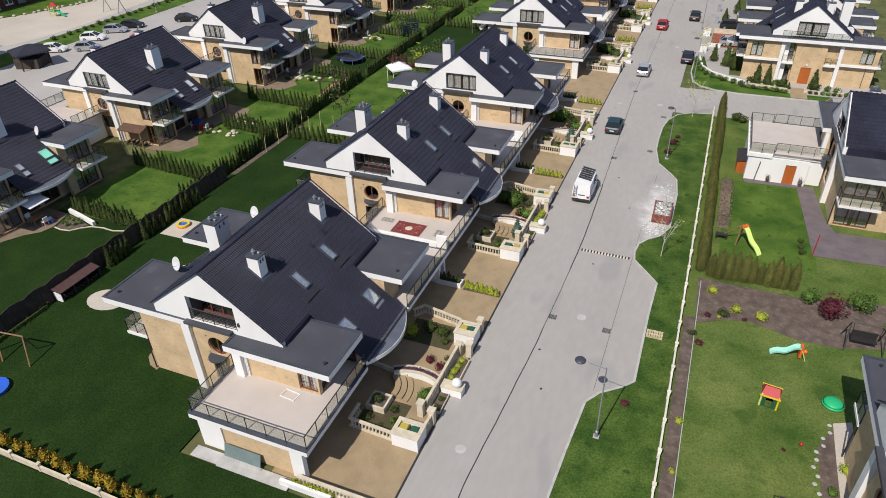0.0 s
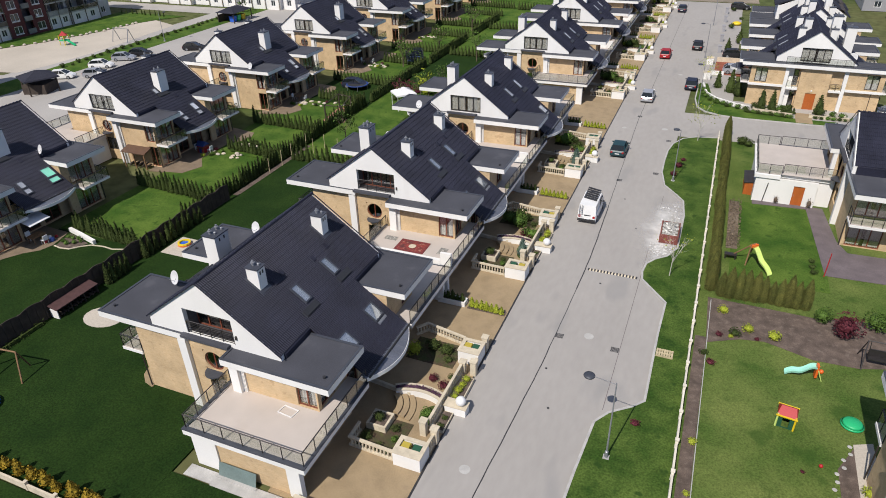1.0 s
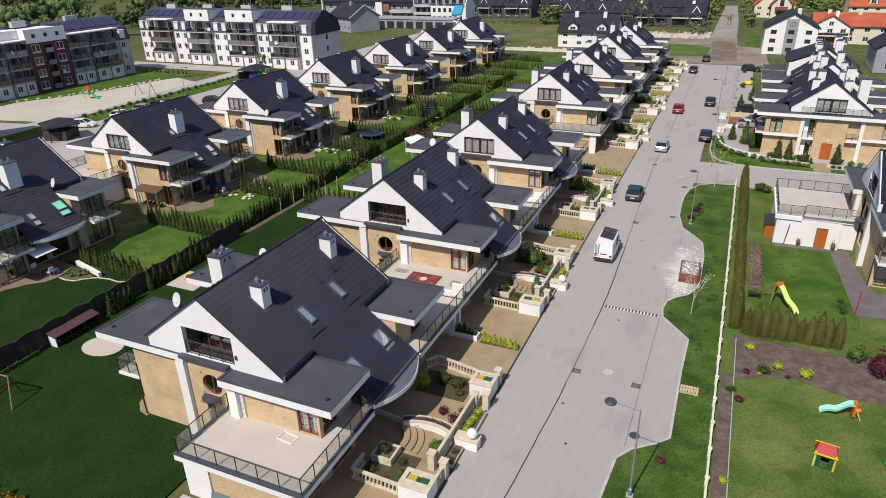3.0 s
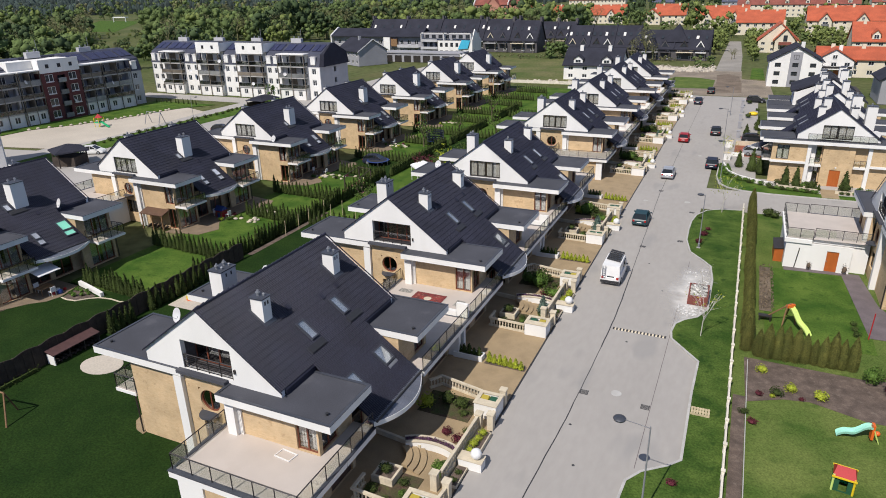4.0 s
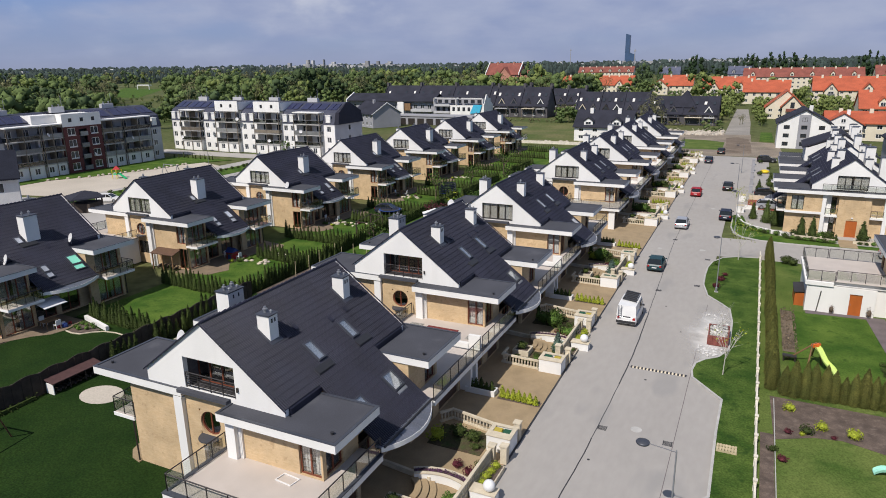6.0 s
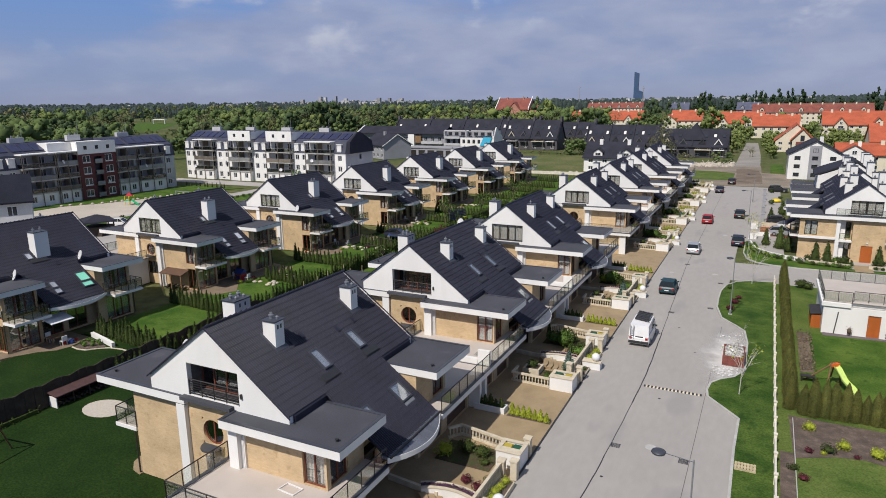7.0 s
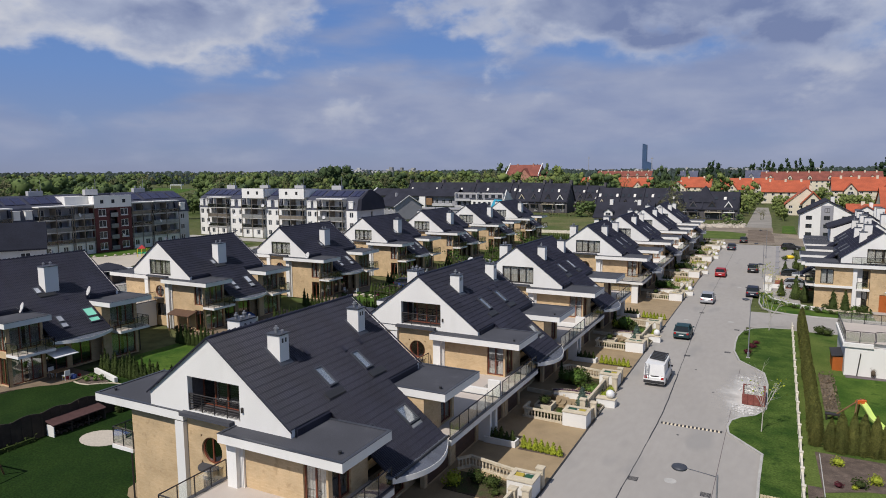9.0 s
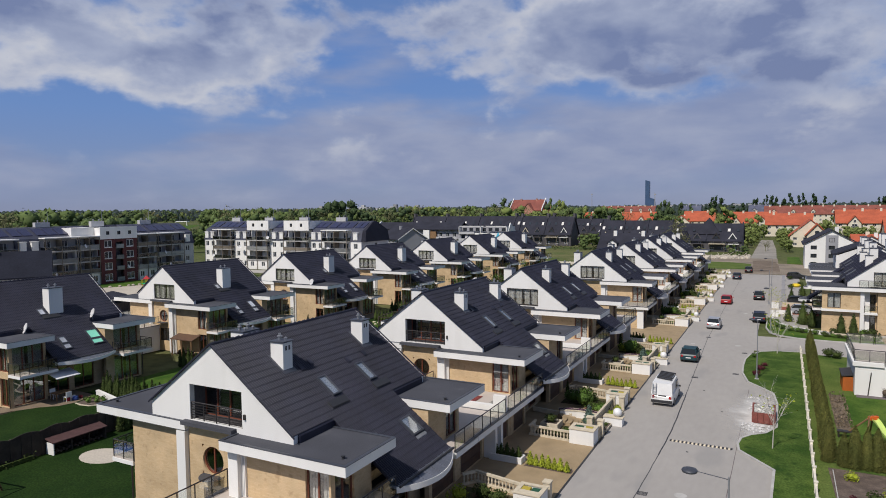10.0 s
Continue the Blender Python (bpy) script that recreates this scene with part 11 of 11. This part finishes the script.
grove("woodland", [(-11.5, 236, 12.5, 1.2), (-9.4, 231, 11, 1.2), (-14, 229, 8, 1.2), (-6.4, 228, 7, 1.3), (19.4, 240, 4.6, 1.1), (20.2, 242, 4.0, 1.1)], OPEN, WOODS_OLIVE, "sparse budding trees before the dark terraces")
grove("woodland", [(RNG.uniform(-66, 12), 229 + RNG.uniform(-3, 2), RNG.uniform(1.2, 2.6), 1.6) for _ in range(46)], THIN, WOODS_OLIVE, "brownish garden growth before the dark terraces")
grove("poplars", [(x + RNG.uniform(-3, 3), 860 + RNG.uniform(-40, 40), RNG.uniform(21, 35), RNG.uniform(.8, 1.2)) for x in np.arange(-60, 560, 3.4) if RNG.random() < (.75 if (x % 120) < 70 else .35)], COLUMN, POPLAR, "line of dark slender poplars behind the red roofs")
grove("poplars", [(x + RNG.uniform(-5, 5), 840 + RNG.uniform(-40, 40), RNG.uniform(13, 20), RNG.uniform(1.0, 1.5)) for x in np.arange(-120, 560, 7.0)], THIN, POPLAR, "dark lower trees below the poplars")
far = Mesh()
for dist, n, hmin, hmax in ((1150, 520, 9, 18), (1700, 560, 9, 19), (2500, 600, 10, 21), (3800, 560, 12, 26), (5500, 520, 14, 32), (7600, 480, 18, 44)):
    for i in range(n):
        az = -75 + 92 * (i + RNG.uniform(-.5, .5)) / n
        d = dist * RNG.uniform(.92, 1.08)
        x, y = 25 + d * math.sin(radians(az)), -23 + d * math.cos(radians(az))
        w = dist * 1.65 / n * RNG.uniform(.6, 1.6)
        h = RNG.uniform(hmin, hmax)
        far.lathe([(w * .9, 0), (w * RNG.uniform(.8, 1.1), h * .45), (w * RNG.uniform(.5, .8), h * .8), (w * .15, h)], (x, y, 0), 5)
solid("far_woodland", far, FAR_WOODS_HAZED, "low belts of distant woodland, haze tinted into the colour", "woodland", kind="stuff")
for x, y, h, s in ((-84, 112, 4, 1.2), (12, 262, 6, 2.2), (-8, 205, 5, 2)):
    leafy_tree(x, y, h, s, LEAF, "young tree near the playground", n=320, leaf=.35, group="young park trees")

plain_house("house", 58, 150, 11, 12, 5.2, 9.0, WALL_GREY, ROOF_SLATE, "grey two-storey house with a slate roof", along_x=False, cols=2)
plain_house("house", 62, 128, 12, 12, 5.2, 9.0, WALL_GREY, ROOF_SLATE, "grey two-storey house with a slate roof", along_x=False, cols=3)


# ---- single tiles on the nearest street slope ----
FIRST_ROOF = [o for o in FIRST_HOUSE.children if o.name.startswith("roof")][0]
shared = {}
for x, y in tile_spots(1):
    if near_tile(1, x, y):
        if "tile" not in shared:
            m = Mesh()
            tile_mesh(m, 1, 0.05, 0.0)
            shared["tile"] = m.data("roof_tile", TILE)
        t = part("roof_tile", shared["tile"], None, FIRST_ROOF)
        t.location = (x - 0.05, y, -PITCH * (x - 0.05))
